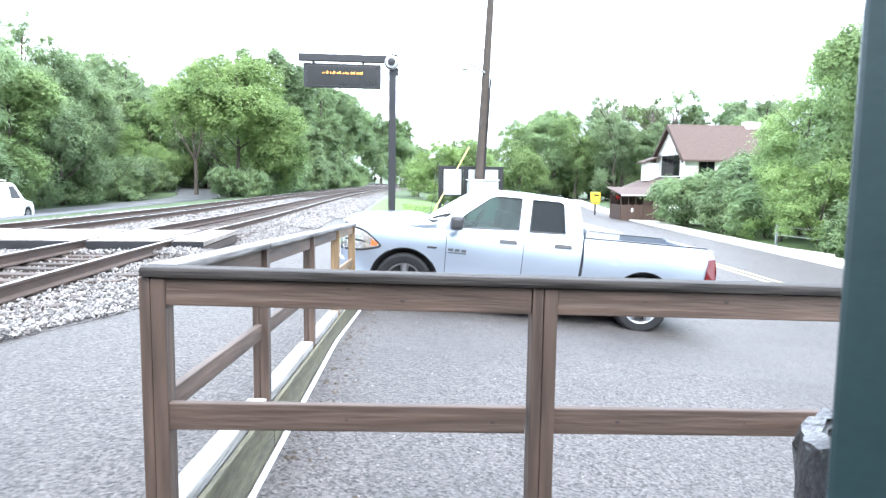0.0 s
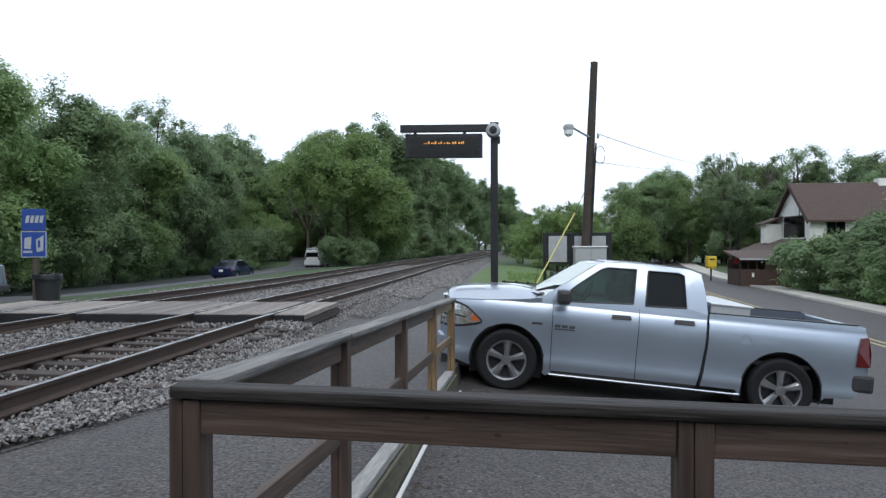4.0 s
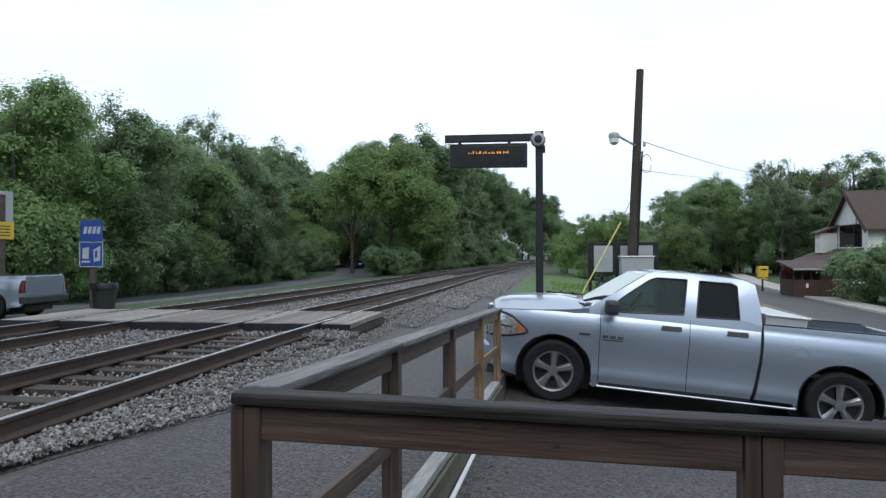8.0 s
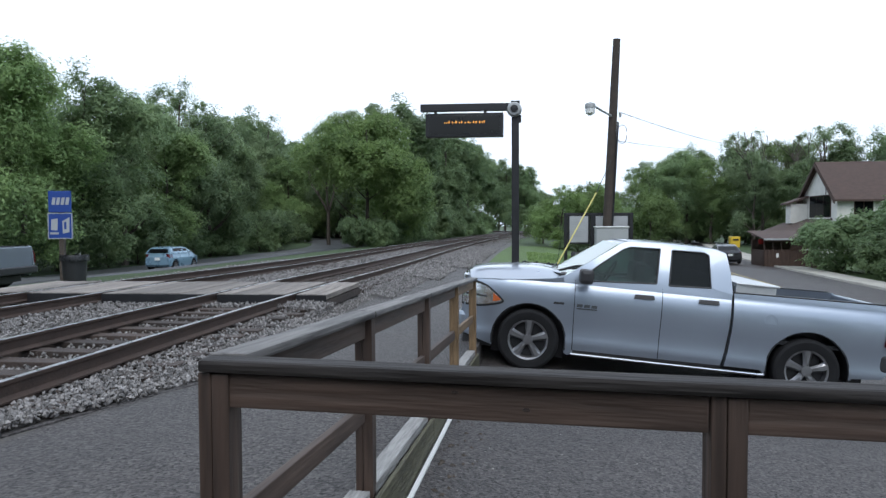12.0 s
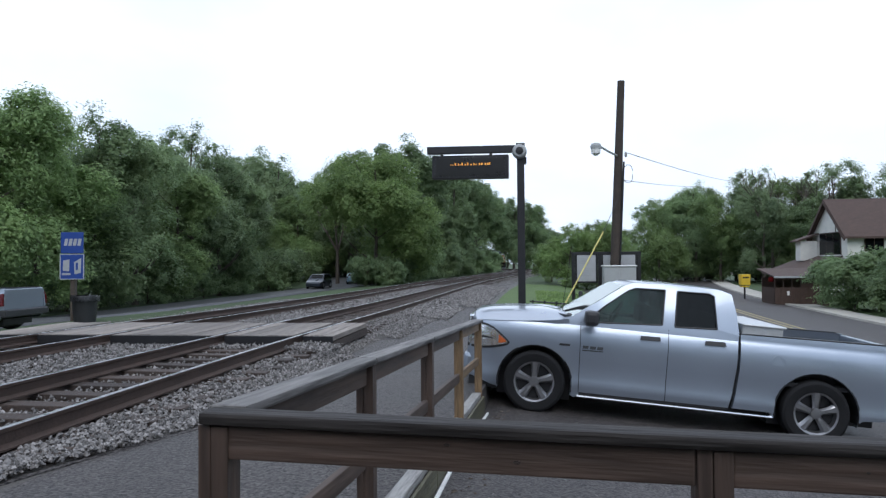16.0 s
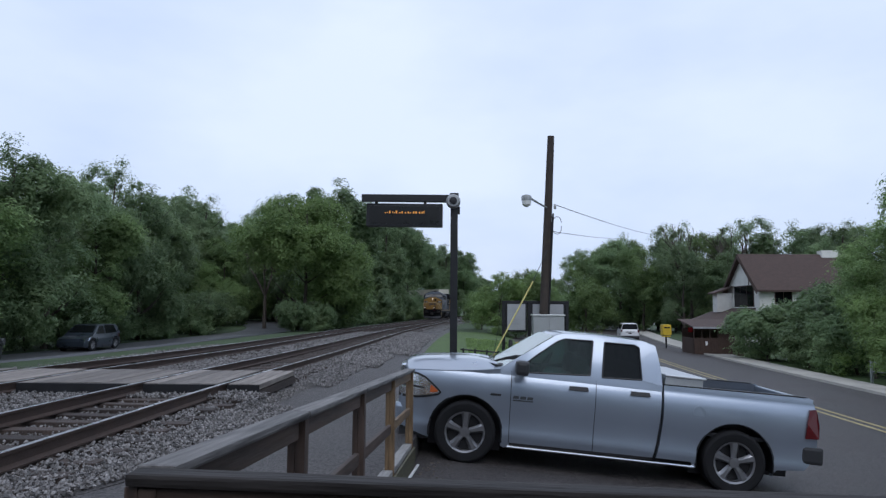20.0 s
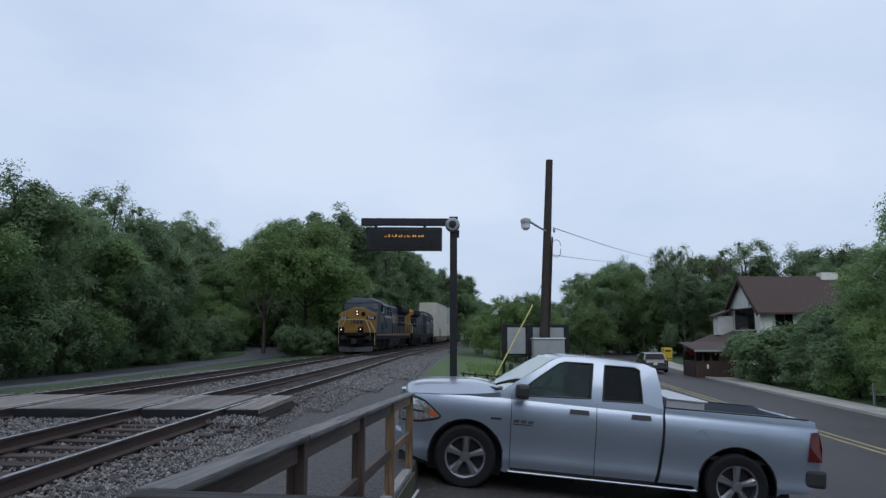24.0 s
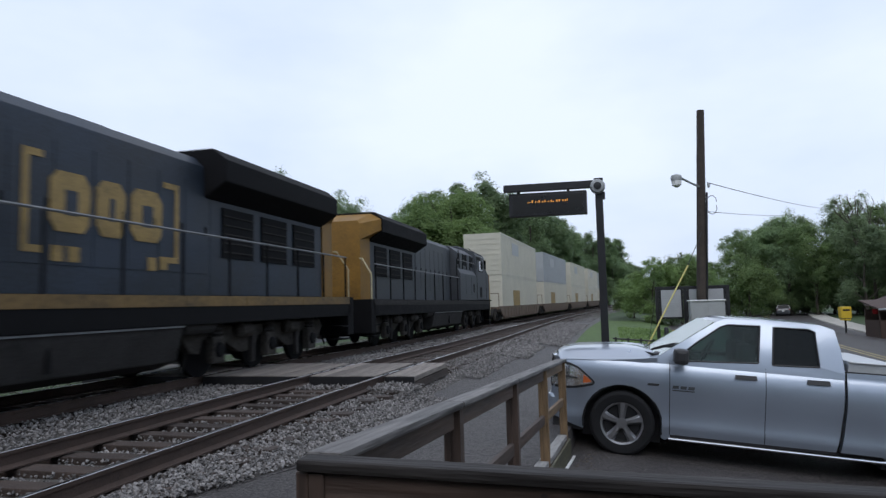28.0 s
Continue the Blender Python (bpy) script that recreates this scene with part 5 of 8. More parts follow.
def plant(kind, x, y, s=1.0, turn=None, group="trees along the railway"):
    if kind not in ("big", "high") and x < -10 and 20 < y < 130 and abs(x - left_road_x(y)) < 3.0 + 2.6 * s:
        x = left_road_x(y) + (3.0 + 2.6 * s) * (1 if x > left_road_x(y) else -1)
    if kind == "tall" and x < -25 and y > 95:
        s *= 1.08
    z = height(x, y) - 0.05
    m = pose(x, y, z, 0, 0, random.uniform(0, 360) if turn is None else turn)
    src = KINDS[kind]
    src.scale = (1, 1, 1)
    if kind not in USED:
        USED.add(kind)
        ob = src
        ob.matrix_basis = m
    else:
        ob = copy_thing(src, m)
    ob.scale = (s * random.uniform(0.88, 1.12), s * random.uniform(0.88, 1.12), s * random.uniform(0.9, 1.1))
    ob["group"] = group
    return ob


# wood edge beyond the west road, near to far
row = [("b", -26.5, 2, 0.78), ("a", -24.5, 8, 0.78), ("b", -25.5, 13, 0.78), ("e", -24.0, 18, 0.8), ("c", -25.0, 22, 0.76), ("b", -23.3, 26, 0.76), ("a", -22.5, 30.5, 0.86), ("e", -23.6, 35, 0.9), ("b", -22.3, 39, 0.92), ("c", -23.0, 43.5, 0.84),
       ("e", -22.6, 48, 0.95), ("c", -23.4, 52.5, 1.0), ("b", -23.4, 57, 1.02), ("b", -25.2, 62, 1.05), ("c", -26.6, 67, 1.1), ("b", -29.5, 74, 0.95), ("a", -33, 82, 1.0), ("b", -37, 90, 1.0)]
for k, x, y, s in row:
    plant(k, x, y, s * (1.12 if 15 < y < 46 else 1.0))
for i in range(15):
    plant("bc"[i % 2], -29.5 - 2.0 * (i % 3) - (max(0, i - 10)) * 2, 3 + i * 6.0, (0.78 if i < 5 else 0.92) + 0.05 * (i % 3))
for i in range(11):
    plant("b", -37 - (i % 2) * 3, 6 + i * 9, 0.8 if i < 3 else 1.0)
for i in range(15):
    plant("bush", -22.6 - 0.5 * (i % 3), 6 + i * 3.9, 0.7 + 0.3 * ((i * 7) % 3) / 2, group="shrubs at the wood edge")
# beside the track past the side road
plant("big", -12.0, 71, 1.02, 20)
for k, x, y, s in (("bush", -24.5, 73, 1.4), ("bush", -23, 68, 1.2), ("bush", -27, 80, 1.5), ("bush", -29.5, 86, 1.6), ("bush", -31.5, 92, 1.7), ("a", -33.5, 96, 1.1), ("bush", -35, 99, 1.8), ("bush", -27, 88, 1.4)):
    plant(k, x, y, s)
plant("bush", -9.8, 66, 0.9)
for x, y in ((-12.2, 66.5), (-10.6, 68), (-10.2, 73), (-10.9, 66.2), (-11.6, 64.0)):
    plant("bush", x, y, 0.95)
plant("high", -23.8, 25.0, 0.92)
for k, x, y, s in (("c", -21, 92, 1.25), ("c", -25, 99, 1.35), ("e", -29, 104, 1.3), ("c", -18, 97, 1.3), ("b", -33, 100, 1.3), ("c", -34, 99, 1.4), ("b", -39, 97, 1.35), ("b", -24, 108, 1.35), ("a", -28, 116, 1.45), ("e", -21, 112, 1.5), ("b", -44, 101, 1.4), ("c", -31, 122, 1.5)):
    plant(k, x, y, s)
# unseen trees added south of the station to darken reflections and the truck's side
for i in range(12):
    plant("bae"[i % 3], -26 + i * 5.5, -24 - 3 * (i % 2), 0.95, group="trees behind the station")
for i in range(16):
    plant("bush", 9 + i * 3.2, 112 - abs(i - 6) * 2.2 + (i % 3) * 2, 1.7 + 0.3 * (i % 2), group="shrubs behind the road")
for k, x, y, s in (("a", -14, 84, 1.05), ("tall", -12.5, 93, 0.74), ("b", -18, 88, 1.15), ("tall", -11.5, 106, 0.86), ("tall", -9.8, 119, 0.95), ("tall", -8.0, 132, 1.0), ("tall", -6.8, 146, 1.05), ("tall", -11.5, 157, 1.0),
                   ("tall", -17, 112, 0.84), ("tall", -15, 135, 1.0), ("tall", -14, 160, 1.05), ("tall", -26, 100, 0.9), ("tall", -27, 125, 1.0), ("tall", -36, 110, 1.0), ("tall", -45, 100, 0.9), ("tall", -40, 135, 1.0)):
    plant(k, x, y, s)
for k, x, y, s in (("tall", -47, 122, 0.95), ("tall", -52, 132, 0.95), ("tall", -43, 146, 0.95), ("tall", -34, 152, 1.0), ("tall", -56, 112, 0.85), ("tall", -30, 140, 0.9), ("a", -24.5, 96, 1.05), ("b", -27.5, 108, 1.1), ("a", -45, 96, 0.9), ("b", -52, 100, 1.0), ("tall", -60, 140, 1.0)):
    plant(k, x, y, s)
for i in range(15):
    plant("bush", -68 + i * 3.8, 118 + (i % 3) * 3, 2.0 + 0.2 * (i % 2), group="shrubs at the wood edge")
for i in range(8):
    plant("bush", -50 + i * 3, 150 + (i % 2) * 3, 1.6, group="shrubs at the wood edge")
for x, y in ((-9.6, 78), (-10.2, 88), (-8.8, 98), (-8.2, 110), (-6.8, 124), (-5.5, 138), (-11.5, 92), (-10, 103), (-9.2, 117), (-8.0, 130), (-7.2, 145), (-12, 110), (-11, 125), (-10, 138), (-4.8, 151), (-8.5, 156), (-12, 150)):
    plant("bush", x, y, 1.6, group="shrubs at the wood edge")
# end of the straight and the east side
for x, y, q in ((-5.5, 205, 1.2), (-0.5, 222, 1.28), (3.5, 236, 1.25), (8.6, 240, 1.1), (-10, 193, 1.1), (-2.5, 212, 0.9), (6.2, 230, 0.85)):
    plant("tall", x, y, q)
plant("tall", 13, 250, 0.8)
plant("tall", 22, 240, 0.8)
for k, x, y, s in (("bright", 7.6, 60, 0.95), ("bright", 10.2, 62, 1.05), ("a", 12.3, 66, 0.55), ("bright", 6.4, 68, 0.8), ("bush", 9.0, 57, 0.9), ("a", 13.5, 92, 0.5), ("b", 10, 110, 0.45), ("bright", 13.0, 48, 0.9)):
    plant(k, x, y, s, group="trees by the car park")
for i, (x, y, s) in enumerate(((15, 118, 0.55), (21, 126, 0.8), (16, 104, 0.55), (37, 112, 1.15), (43, 108, 1.2), (48, 104, 1.25), (54, 100, 1.2), (33, 120, 1.2), (28, 128, 1.05), (29.7, 107, 1.1), (25, 108, 0.92), (38.5, 104, 1.12), (41, 92, 0.95), (60, 92, 1.2), (36, 96, 0.9), (66, 84, 1.2), (32.5, 104, 1.0), (52, 84, 1.05), (47, 80, 0.9), (58, 74, 1.2), (64, 64, 1.2))):
    plant("bac"[i % 3], x, y, s * 1.08, group="trees behind the house")
plant("pine", 51, 92, 0.95)
for i, (k, x, y, s) in enumerate((("a", 29.6, 40, 0.85), ("b", 31.5, 37, 1.0), ("a", 29.0, 33, 0.92), ("b", 33, 30, 1.0), ("a", 30.0, 25, 0.9), ("b", 33, 19, 1.0), ("a", 31, 12, 0.95), ("b", 32, 4, 1.0), ("a", 36, 44, 1.05), ("b", 40, 50, 1.0), ("bright", 25.2, 31.5, 0.85),
                                 ("bright", 25.6, 35.5, 0.8), ("bush", 25.2, 41.5, 0.9), ("bush", 27.4, 47.0, 1.35), ("bush", 29.8, 45.5, 1.7), ("bush", 25.4, 46.8, 1.35), ("bush", 26.6, 44.6, 1.4), ("bush", 25.4, 28, 1.0), ("bush", 26.2, 24, 1.0), ("bush", 26.0, 37.5, 1.1), ("bush", 32.5, 49, 1.8), ("bush", 31.4, 47.5, 1.7))):
    plant(k, x, y, s, group="trees along the east road")


def bare_tree(x, y, H):
    rng = random.Random(int(x * 10))
    t = thing("bare_tree", "leafless grey dead tree with thin branches", "tree", pose(x, y, height(x, y)))
    bm = bmesh.new()
    def grow(p, d, ln, r, depth):
        q = p + d * ln
        tube(bm, p, q, r, r * 0.62, 6)
        if depth:
            for k in range(3 if depth > 2 else 2):
                e = (d + Vector((rng.uniform(-0.7, 0.7), rng.uniform(-0.7, 0.7), rng.uniform(0, 0.5)))).normalized()
                grow(q, e, ln * rng.uniform(0.55, 0.75), r * 0.6, depth - 1)
    grow(Vector((0, 0, -0.3)), Vector((0, 0, 1)), H * 0.42, 0.28, 5)
    part("trunk", bm, BARK, t)
    return t


bare_tree(38.5, 100, 14.2)
bare_tree(43, 97, 13.0)
bare_tree(-20, 83, 10.5)


def grass():
    """Short tufts on the lawn by the notice board."""
    rng = np.random.default_rng(8)
    n = 9000
    x, y = rng.uniform(4.5, 12, n), rng.uniform(17, 46, n)
    h = rng.uniform(0.04, 0.12, n)
    a = rng.uniform(0, np.pi, n)
    z = np.array([height(u, v) for u, v in zip(x, y)])
    w = 0.05
    dx, dy = np.cos(a) * w, np.sin(a) * w
    lx, ly = rng.normal(0, 0.04, n), rng.normal(0, 0.04, n)
    v = np.stack([np.stack([x - dx, y - dy, z], 1), np.stack([x + dx, y + dy, z], 1), np.stack([x + lx, y + ly, z + h], 1)], 1).reshape(-1, 3)
    me = bpy.data.meshes.new("grass")
    me.from_pydata(v.tolist(), [], np.arange(3 * n).reshape(-1, 3).tolist())
    me.materials.append(LEAF_B)
    tagged(new("grass", me), "short green lawn grass beside the notice board", "grass", kind="stuff")


grass()


# ---- platform sign on its post ----
def led_sign():
    g = thing("sign_gantry", "black steel post and arm holding a departure display", "sign post", pose(3.93, 13.75, 0))
    zb = height(3.93, 13.75)
    part("post", bx((-0.075, -0.075, zb - 0.1), (0.075, 0.075, 3.62), 0.01), BLACK, g)
    part("base_plate", bx((-0.2, -0.2, zb - 0.05), (0.2, 0.2, zb + 0.04), 0.01), BLACK, g)
    arm_m = Matrix.Translation((0, 0, 3.57)) @ Matrix.Rotation(radians(2), 4, "Z")
    part("arm", bx((-1.92, -0.06, -0.075), (0.0, 0.06, 0.075), 0.01, arm_m), BLACK, g, "black square tube arm")
    part("post_cap", bx((-0.09, -0.09, 3.62), (0.09, 0.09, 3.68), 0.01), BLACK, g)
    part("camera_housing", lathe(bmesh.new(), [(0.02, -0.22), (0.12, -0.2), (0.15, -0.12), (0.15, -0.05)], 20, "y", (-0.02, 0, 3.5)), GREYP, g, "round grey loudspeaker at the post head", True)
    part("speaker_grille", lathe(bmesh.new(), [(0.015, -0.235), (0.075, -0.228), (0.08, -0.2)], 16, "y", (-0.02, 0, 3.5)), BLACK, g)
    part("bracket", bx((0.06, -0.05, 3.25), (0.12, 0.05, 3.4), 0.01), BLACK, g)
    disp = thing("display", "", "")
    disp.parent = g
    disp.matrix_basis = pose(-1.03, 0.03, 3.22, 0, 0.6, -1.5)
    part("case", bx((-0.79, -0.1, -0.24), (0.79, 0.1, 0.24), 0.015), BLACK, disp, "black display case")
    part("screen", bx((-0.72, -0.106, -0.19), (0.72, -0.09, 0.19), 0.004), SCREEN, disp, "dark display glass")
    rng = random.Random(4)
    x = -0.4
    for i in range(16):
        w = rng.uniform(0.012, 0.03)
        part("lit_bar", bx((x, -0.112, 0.03), (x + w, -0.104, 0.03 + rng.uniform(0.02, 0.06)), 0), LED, disp, "glowing amber bar")
        x += w + rng.uniform(0.01, 0.05)
    for x in (-0.6, 0.42):
        part("hanger", bx((x - 0.03, -0.03, 0.235), (x + 0.03, 0.03, 0.29), 0.004), BLACK, disp)
    return g


LED = glow("led_amber", (1.0, 0.40, 0.06), 0.28)
SCREEN = mat("screen_black", (0.008, 0.007, 0.006), 0.3, var=0.2, scale=5, fine=50, bump=0.0)
led_sign()


# ---- pole, wires, notice board ----
def cable(name, label, pts, r, mt=None):
    """One continuous thin tube through the points."""
    bm = bmesh.new()
    pts = [Vector(p) for p in pts]
    rings = []
    for i, p in enumerate(pts):
        d = (pts[min(i + 1, len(pts) - 1)] - pts[max(i - 1, 0)]).normalized()
        u = d.cross(Vector((0, 0, 1))).normalized()
        w = u.cross(d)
        rings.append([bm.verts.new(p + (u * math.cos(k * math.pi / 3) + w * math.sin(k * math.pi / 3)) * r) for k in range(6)])
    for a, b in zip(rings, rings[1:]):
        for k in range(6):
            bm.faces.new((a[k], a[(k + 1) % 6], b[(k + 1) % 6], b[k]))
    bm.faces.new(rings[0][::-1])
    bm.faces.new(rings[-1])
    bmesh.ops.recalc_face_normals(bm, faces=bm.faces[:])
    return tagged(link(name, bm, mt or BLACK), label, "cable")


def sag(a, b, d, k=14):
    a, b = Vector(a), Vector(b)
    return [a.lerp(b, i / k) - Vector((0, 0, 4 * d * (i / k) * (1 - i / k))) for i in range(k + 1)]


def utility_pole():
    zb = height(7.3, 25.2)
    p = thing("utility_pole", "dark weathered wooden utility pole with a street lamp", "utility pole")
    part("pole", tb((7.12, 25.1, zb - 0.3), (7.54, 25.2, 7.9), 0.2, 0.13, 14), POLEWOOD, p, smooth=False)
    arm = [Vector((7.36, 25.1, 5.12)), Vector((6.9, 24.4, 5.22)), Vector((6.43, 23.6, 5.33))]
    bm = bmesh.new()
    for a, b in zip(arm, arm[1:]):
        tube(bm, a, b, 0.04, 0.035, 8)
    part("lamp_arm", bm, GREYP, p, "grey steel lamp arm")
    part("lamp_head", lathe(bmesh.new(), [(0.05, 0.12), (0.16, 0.08), (0.19, 0.0), (0.17, -0.1)], 16, "z", (6.43, 23.55, 5.24)), GREYP, p, "grey bucket lamp head", True)
    part("lamp_lens", lathe(bmesh.new(), [(0.165, -0.1), (0.15, -0.25), (0.06, -0.32)], 16, "z", (6.43, 23.55, 5.24)), WHITE, p, "pale lamp refractor", True)
    part("insulator", lathe(bmesh.new(), [(0.02, 0.1), (0.05, 0.06), (0.05, -0.04), (0.02, -0.08)], 10, "z", (7.66, 25.1, 5.15)), GREYP, p)
    part("conduit", tb((7.28, 24.98, zb), (7.58, 25.05, 4.9), 0.035, 0.035, 8), BLACK, p, "black cable riser")
    loop = [(7.7 + 0.18 * math.cos(a * 0.6), 25.0, 4.55 + 0.28 * math.sin(a * 0.6) - 0.02 * a) for a in range(12)]
    bm = bmesh.new()
    for a, b in zip(loop, loop[1:]):
        tube(bm, a, b, 0.012, 0.012, 5)
    part("wire_loop", bm, BLACK, p)
    return p


utility_pole()
cable("overhead_wire", "thin black overhead wire from the pole", sag((7.62, 25.1, 5.26), (28.9, 80.5, 10.2), 0.25), 0.014)
cable("overhead_wire", "thin black overhead wire from the pole", sag((7.6, 25.1, 4.22), (24.2, 80, 9.9), 0.15), 0.012)
PALEYELLOW = mat("faded_yellow_plastic", (0.6, 0.52, 0.16), 0.5, var=0.1, scale=4, fine=60, bump=0.05)
cable("guy_wire_guard", "yellow plastic guard on a slanting guy wire", [(5.02, 22.9, height(5.02, 22.9)), (6.65, 23.6, 2.28)], 0.024, PALEYELLOW)
cable("guy_wire", "thin steel guy wire running up to the pole", [(6.65, 23.6, 2.28), (7.33, 24.95, 3.5)], 0.012)


PAPER = mat("weathered_paper", (0.36, 0.37, 0.38), 0.5, var=0.12, scale=3, fine=40, bump=0.02)


def notice_board():
    zb = height(7, 25.8)
    n = thing("notice_board", "black-framed outdoor notice board with white sheets", "notice board", pose(0, 25.6, 0))
    for x in (5.75, 6.72, 8.15):
        part("leg", bx((x - 0.06, -0.06, zb - 0.1), (x + 0.06, 0.06, 1.6), 0.006), BLACK, n)
    part("top_beam", bx((5.68, -0.07, 1.52), (8.22, 0.07, 1.62), 0.006), BLACK, n)
    for a, b in ((5.84, 6.62), (6.8, 8.06)):
        part("frame", bx((a - 0.02, -0.045, 0.46), (b + 0.02, 0.045, 1.55), 0.006), BLACK, n)
        part("sheet", bx((a + 0.05, -0.055, 0.52), (b - 0.05, -0.046, 1.5)), PAPER, n, "pale printed sheet")
    for i in range(8):
        part("text_bar", bx((5.95, -0.06, 1.36 - i * 0.09), (6.2 + 0.35 * ((i * 5) % 3) / 3, -0.054, 1.385 - i * 0.09)), GREYP, n, "faint grey text bar")
    return n


notice_board()


def cabinet():
    zb = height(7.2, 24.3)
    c = thing("utility_cabinet", "grey metal utility cabinet at the foot of the pole", "cabinet", pose(7.25, 24.3, zb))
    top = 1.12 - zb
    part("body", bx((-0.55, -0.3, 0), (0.55, 0.3, top - 0.04), 0.015), GREYP, c)
    part("lid", bx((-0.59, -0.34, top - 0.04), (0.59, 0.34, top), 0.012), WHITE, c, "pale overhanging lid")
    for x in (-0.27, 0.27):
        part("door", bx((x - 0.25, -0.312, 0.1), (x + 0.25, -0.302, top - 0.1), 0.004), GREYP, c)
        part("handle", bx((x * 0.15 - 0.02, -0.33, top * 0.5), (x * 0.15 + 0.02, -0.312, top * 0.5 + 0.14), 0.004), BLACK, c)
    return c


cabinet()


def bollard(x, y, mt, label, h, r=0.09):
    z = height(x, y)
    b = thing("bollard", label, "bollard", pose(x, y, z), group="posts by the lawn")
    part("post", lathe(bmesh.new(), [(r, -0.1), (r, h - 0.05), (r * 0.7, h - 0.01), (0.02, h)], 16, "z"), mt, b, smooth=True)
    part("band", lathe(bmesh.new(), [(r + 0.004, h * 0.7), (r + 0.004, h * 0.78)], 16, "z"), BLACK, b)
    return b


bollard(6.0, 21.8, YELLOW, "yellow steel bollard on the lawn edge", 1.0, 0.13)
bollard(5.72, 21.8, BLACK, "black steel post beside the yellow bollard", 1.05, 0.07)
bollard(6.3, 21.9, BLACK, "black steel post beside the yellow bollard", 1.0, 0.07)


def lawn_rail():
    f = thing("lawn_rail", "low dark two-rail fence along the lawn", "fence")
    for i in range(5):
        x = 4.2 + i * 0.38
        y = 22 + i * 0.0
        z = height(x, 22)
        part("post", bx((x - 0.03, 21.97, z - 0.1), (x + 0.03, 22.03, z + 0.62), 0.004), BLACK, f)
    za, zb = height(4.2, 22), height(5.72, 22)
    for h in (0.34, 0.58):
        part("rail", tb((4.1, 22, za + h), (5.72, 22, zb + h), 0.025, 0.025, 8), BLACK, f)
    return f


lawn_rail()
KERB_W = thing("lawn_kerb", "pale concrete kerb edging the lawn", "kerb", kind="structure")
for i in range(4):
    x = 3.9 + i * 1.2
    o = part("kerb_stone", bx((-0.59, -0.1, -0.2), (0.59, 0.1, 0.1), 0.015), VERGE, KERB_W)
    o.matrix_basis = pose(x, 18.4, height(x, 18.4), 0, math.degrees(math.atan2(height(x - 0.5, 18.4) - height(x + 0.5, 18.4), 1.0)), 0)


# ---- west side of the tracks ----
def station_sign():
    x0, y0 = -12.58, 22.75
    zb = height(x0, y0)
    s = thing("station_sign", "blue two-panel station sign on a wooden post", "sign", pose(x0, y0, 0, 0, 0, 8))
    s.scale = (0.82, 1, 1)
    part("post", bx((-0.1, 0.03, zb - 0.2), (0.1, 0.2, 2.3), 0.01), BARK, s, "weathered wooden post")
    up = thing("upper_panel", "", "")
    lo = thing("lower_panel", "", "")
    up.parent = lo.parent = s
    part("panel", bx((-0.5, -0.02, 1.72), (0.5, 0.02, 2.5), 0.01), BLUESIGN, up, "blue panel")
    part("panel", bx((-0.54, -0.02, 0.78), (0.54, 0.02, 1.69), 0.01), BLUESIGN, lo, "blue panel")
    for a, b, c, d in ((-0.54, -0.5, 0.78, 1.69), (0.5, 0.54, 0.78, 1.69), (-0.54, 0.54, 0.76, 0.79), (-0.54, 0.54, 1.67, 1.70)):
        part("border", bx((a, -0.026, c), (b, -0.018, d)), PAPER, lo, "thin white border")
    for i in range(4):
        x = -0.36 + i * 0.2
        prof = [(x, 2.0), (x + 0.14, 2.0), (x + 0.2, 2.26), (x + 0.06, 2.26)]
        part("logo_shape", pr(prof, -0.03, -0.018, "y"), PAPER, up, "white slanted logo shape")
    part("pictogram_train", pr([(0.12, 0.95), (0.4, 1.0), (0.42, 1.55), (0.1, 1.4)], -0.03, -0.018, "y"), PAPER, lo, "white pictogram shape")
    part("pictogram_door", pr([(0.18, 1.1), (0.28, 1.12), (0.28, 1.38), (0.18, 1.36)], -0.034, -0.028, "y"), BLUESIGN, lo)
    part("pictogram_block", pr([(-0.4, 1.08), (-0.12, 1.06), (-0.1, 1.5), (-0.38, 1.46)], -0.03, -0.018, "y"), PAPER, lo, "white pictogram block")
    part("pictogram_base", pr([(-0.44, 0.92), (-0.06, 0.92), (-0.06, 1.0), (-0.44, 1.0)], -0.03, -0.018, "y"), PAPER, lo)
    return s


station_sign()


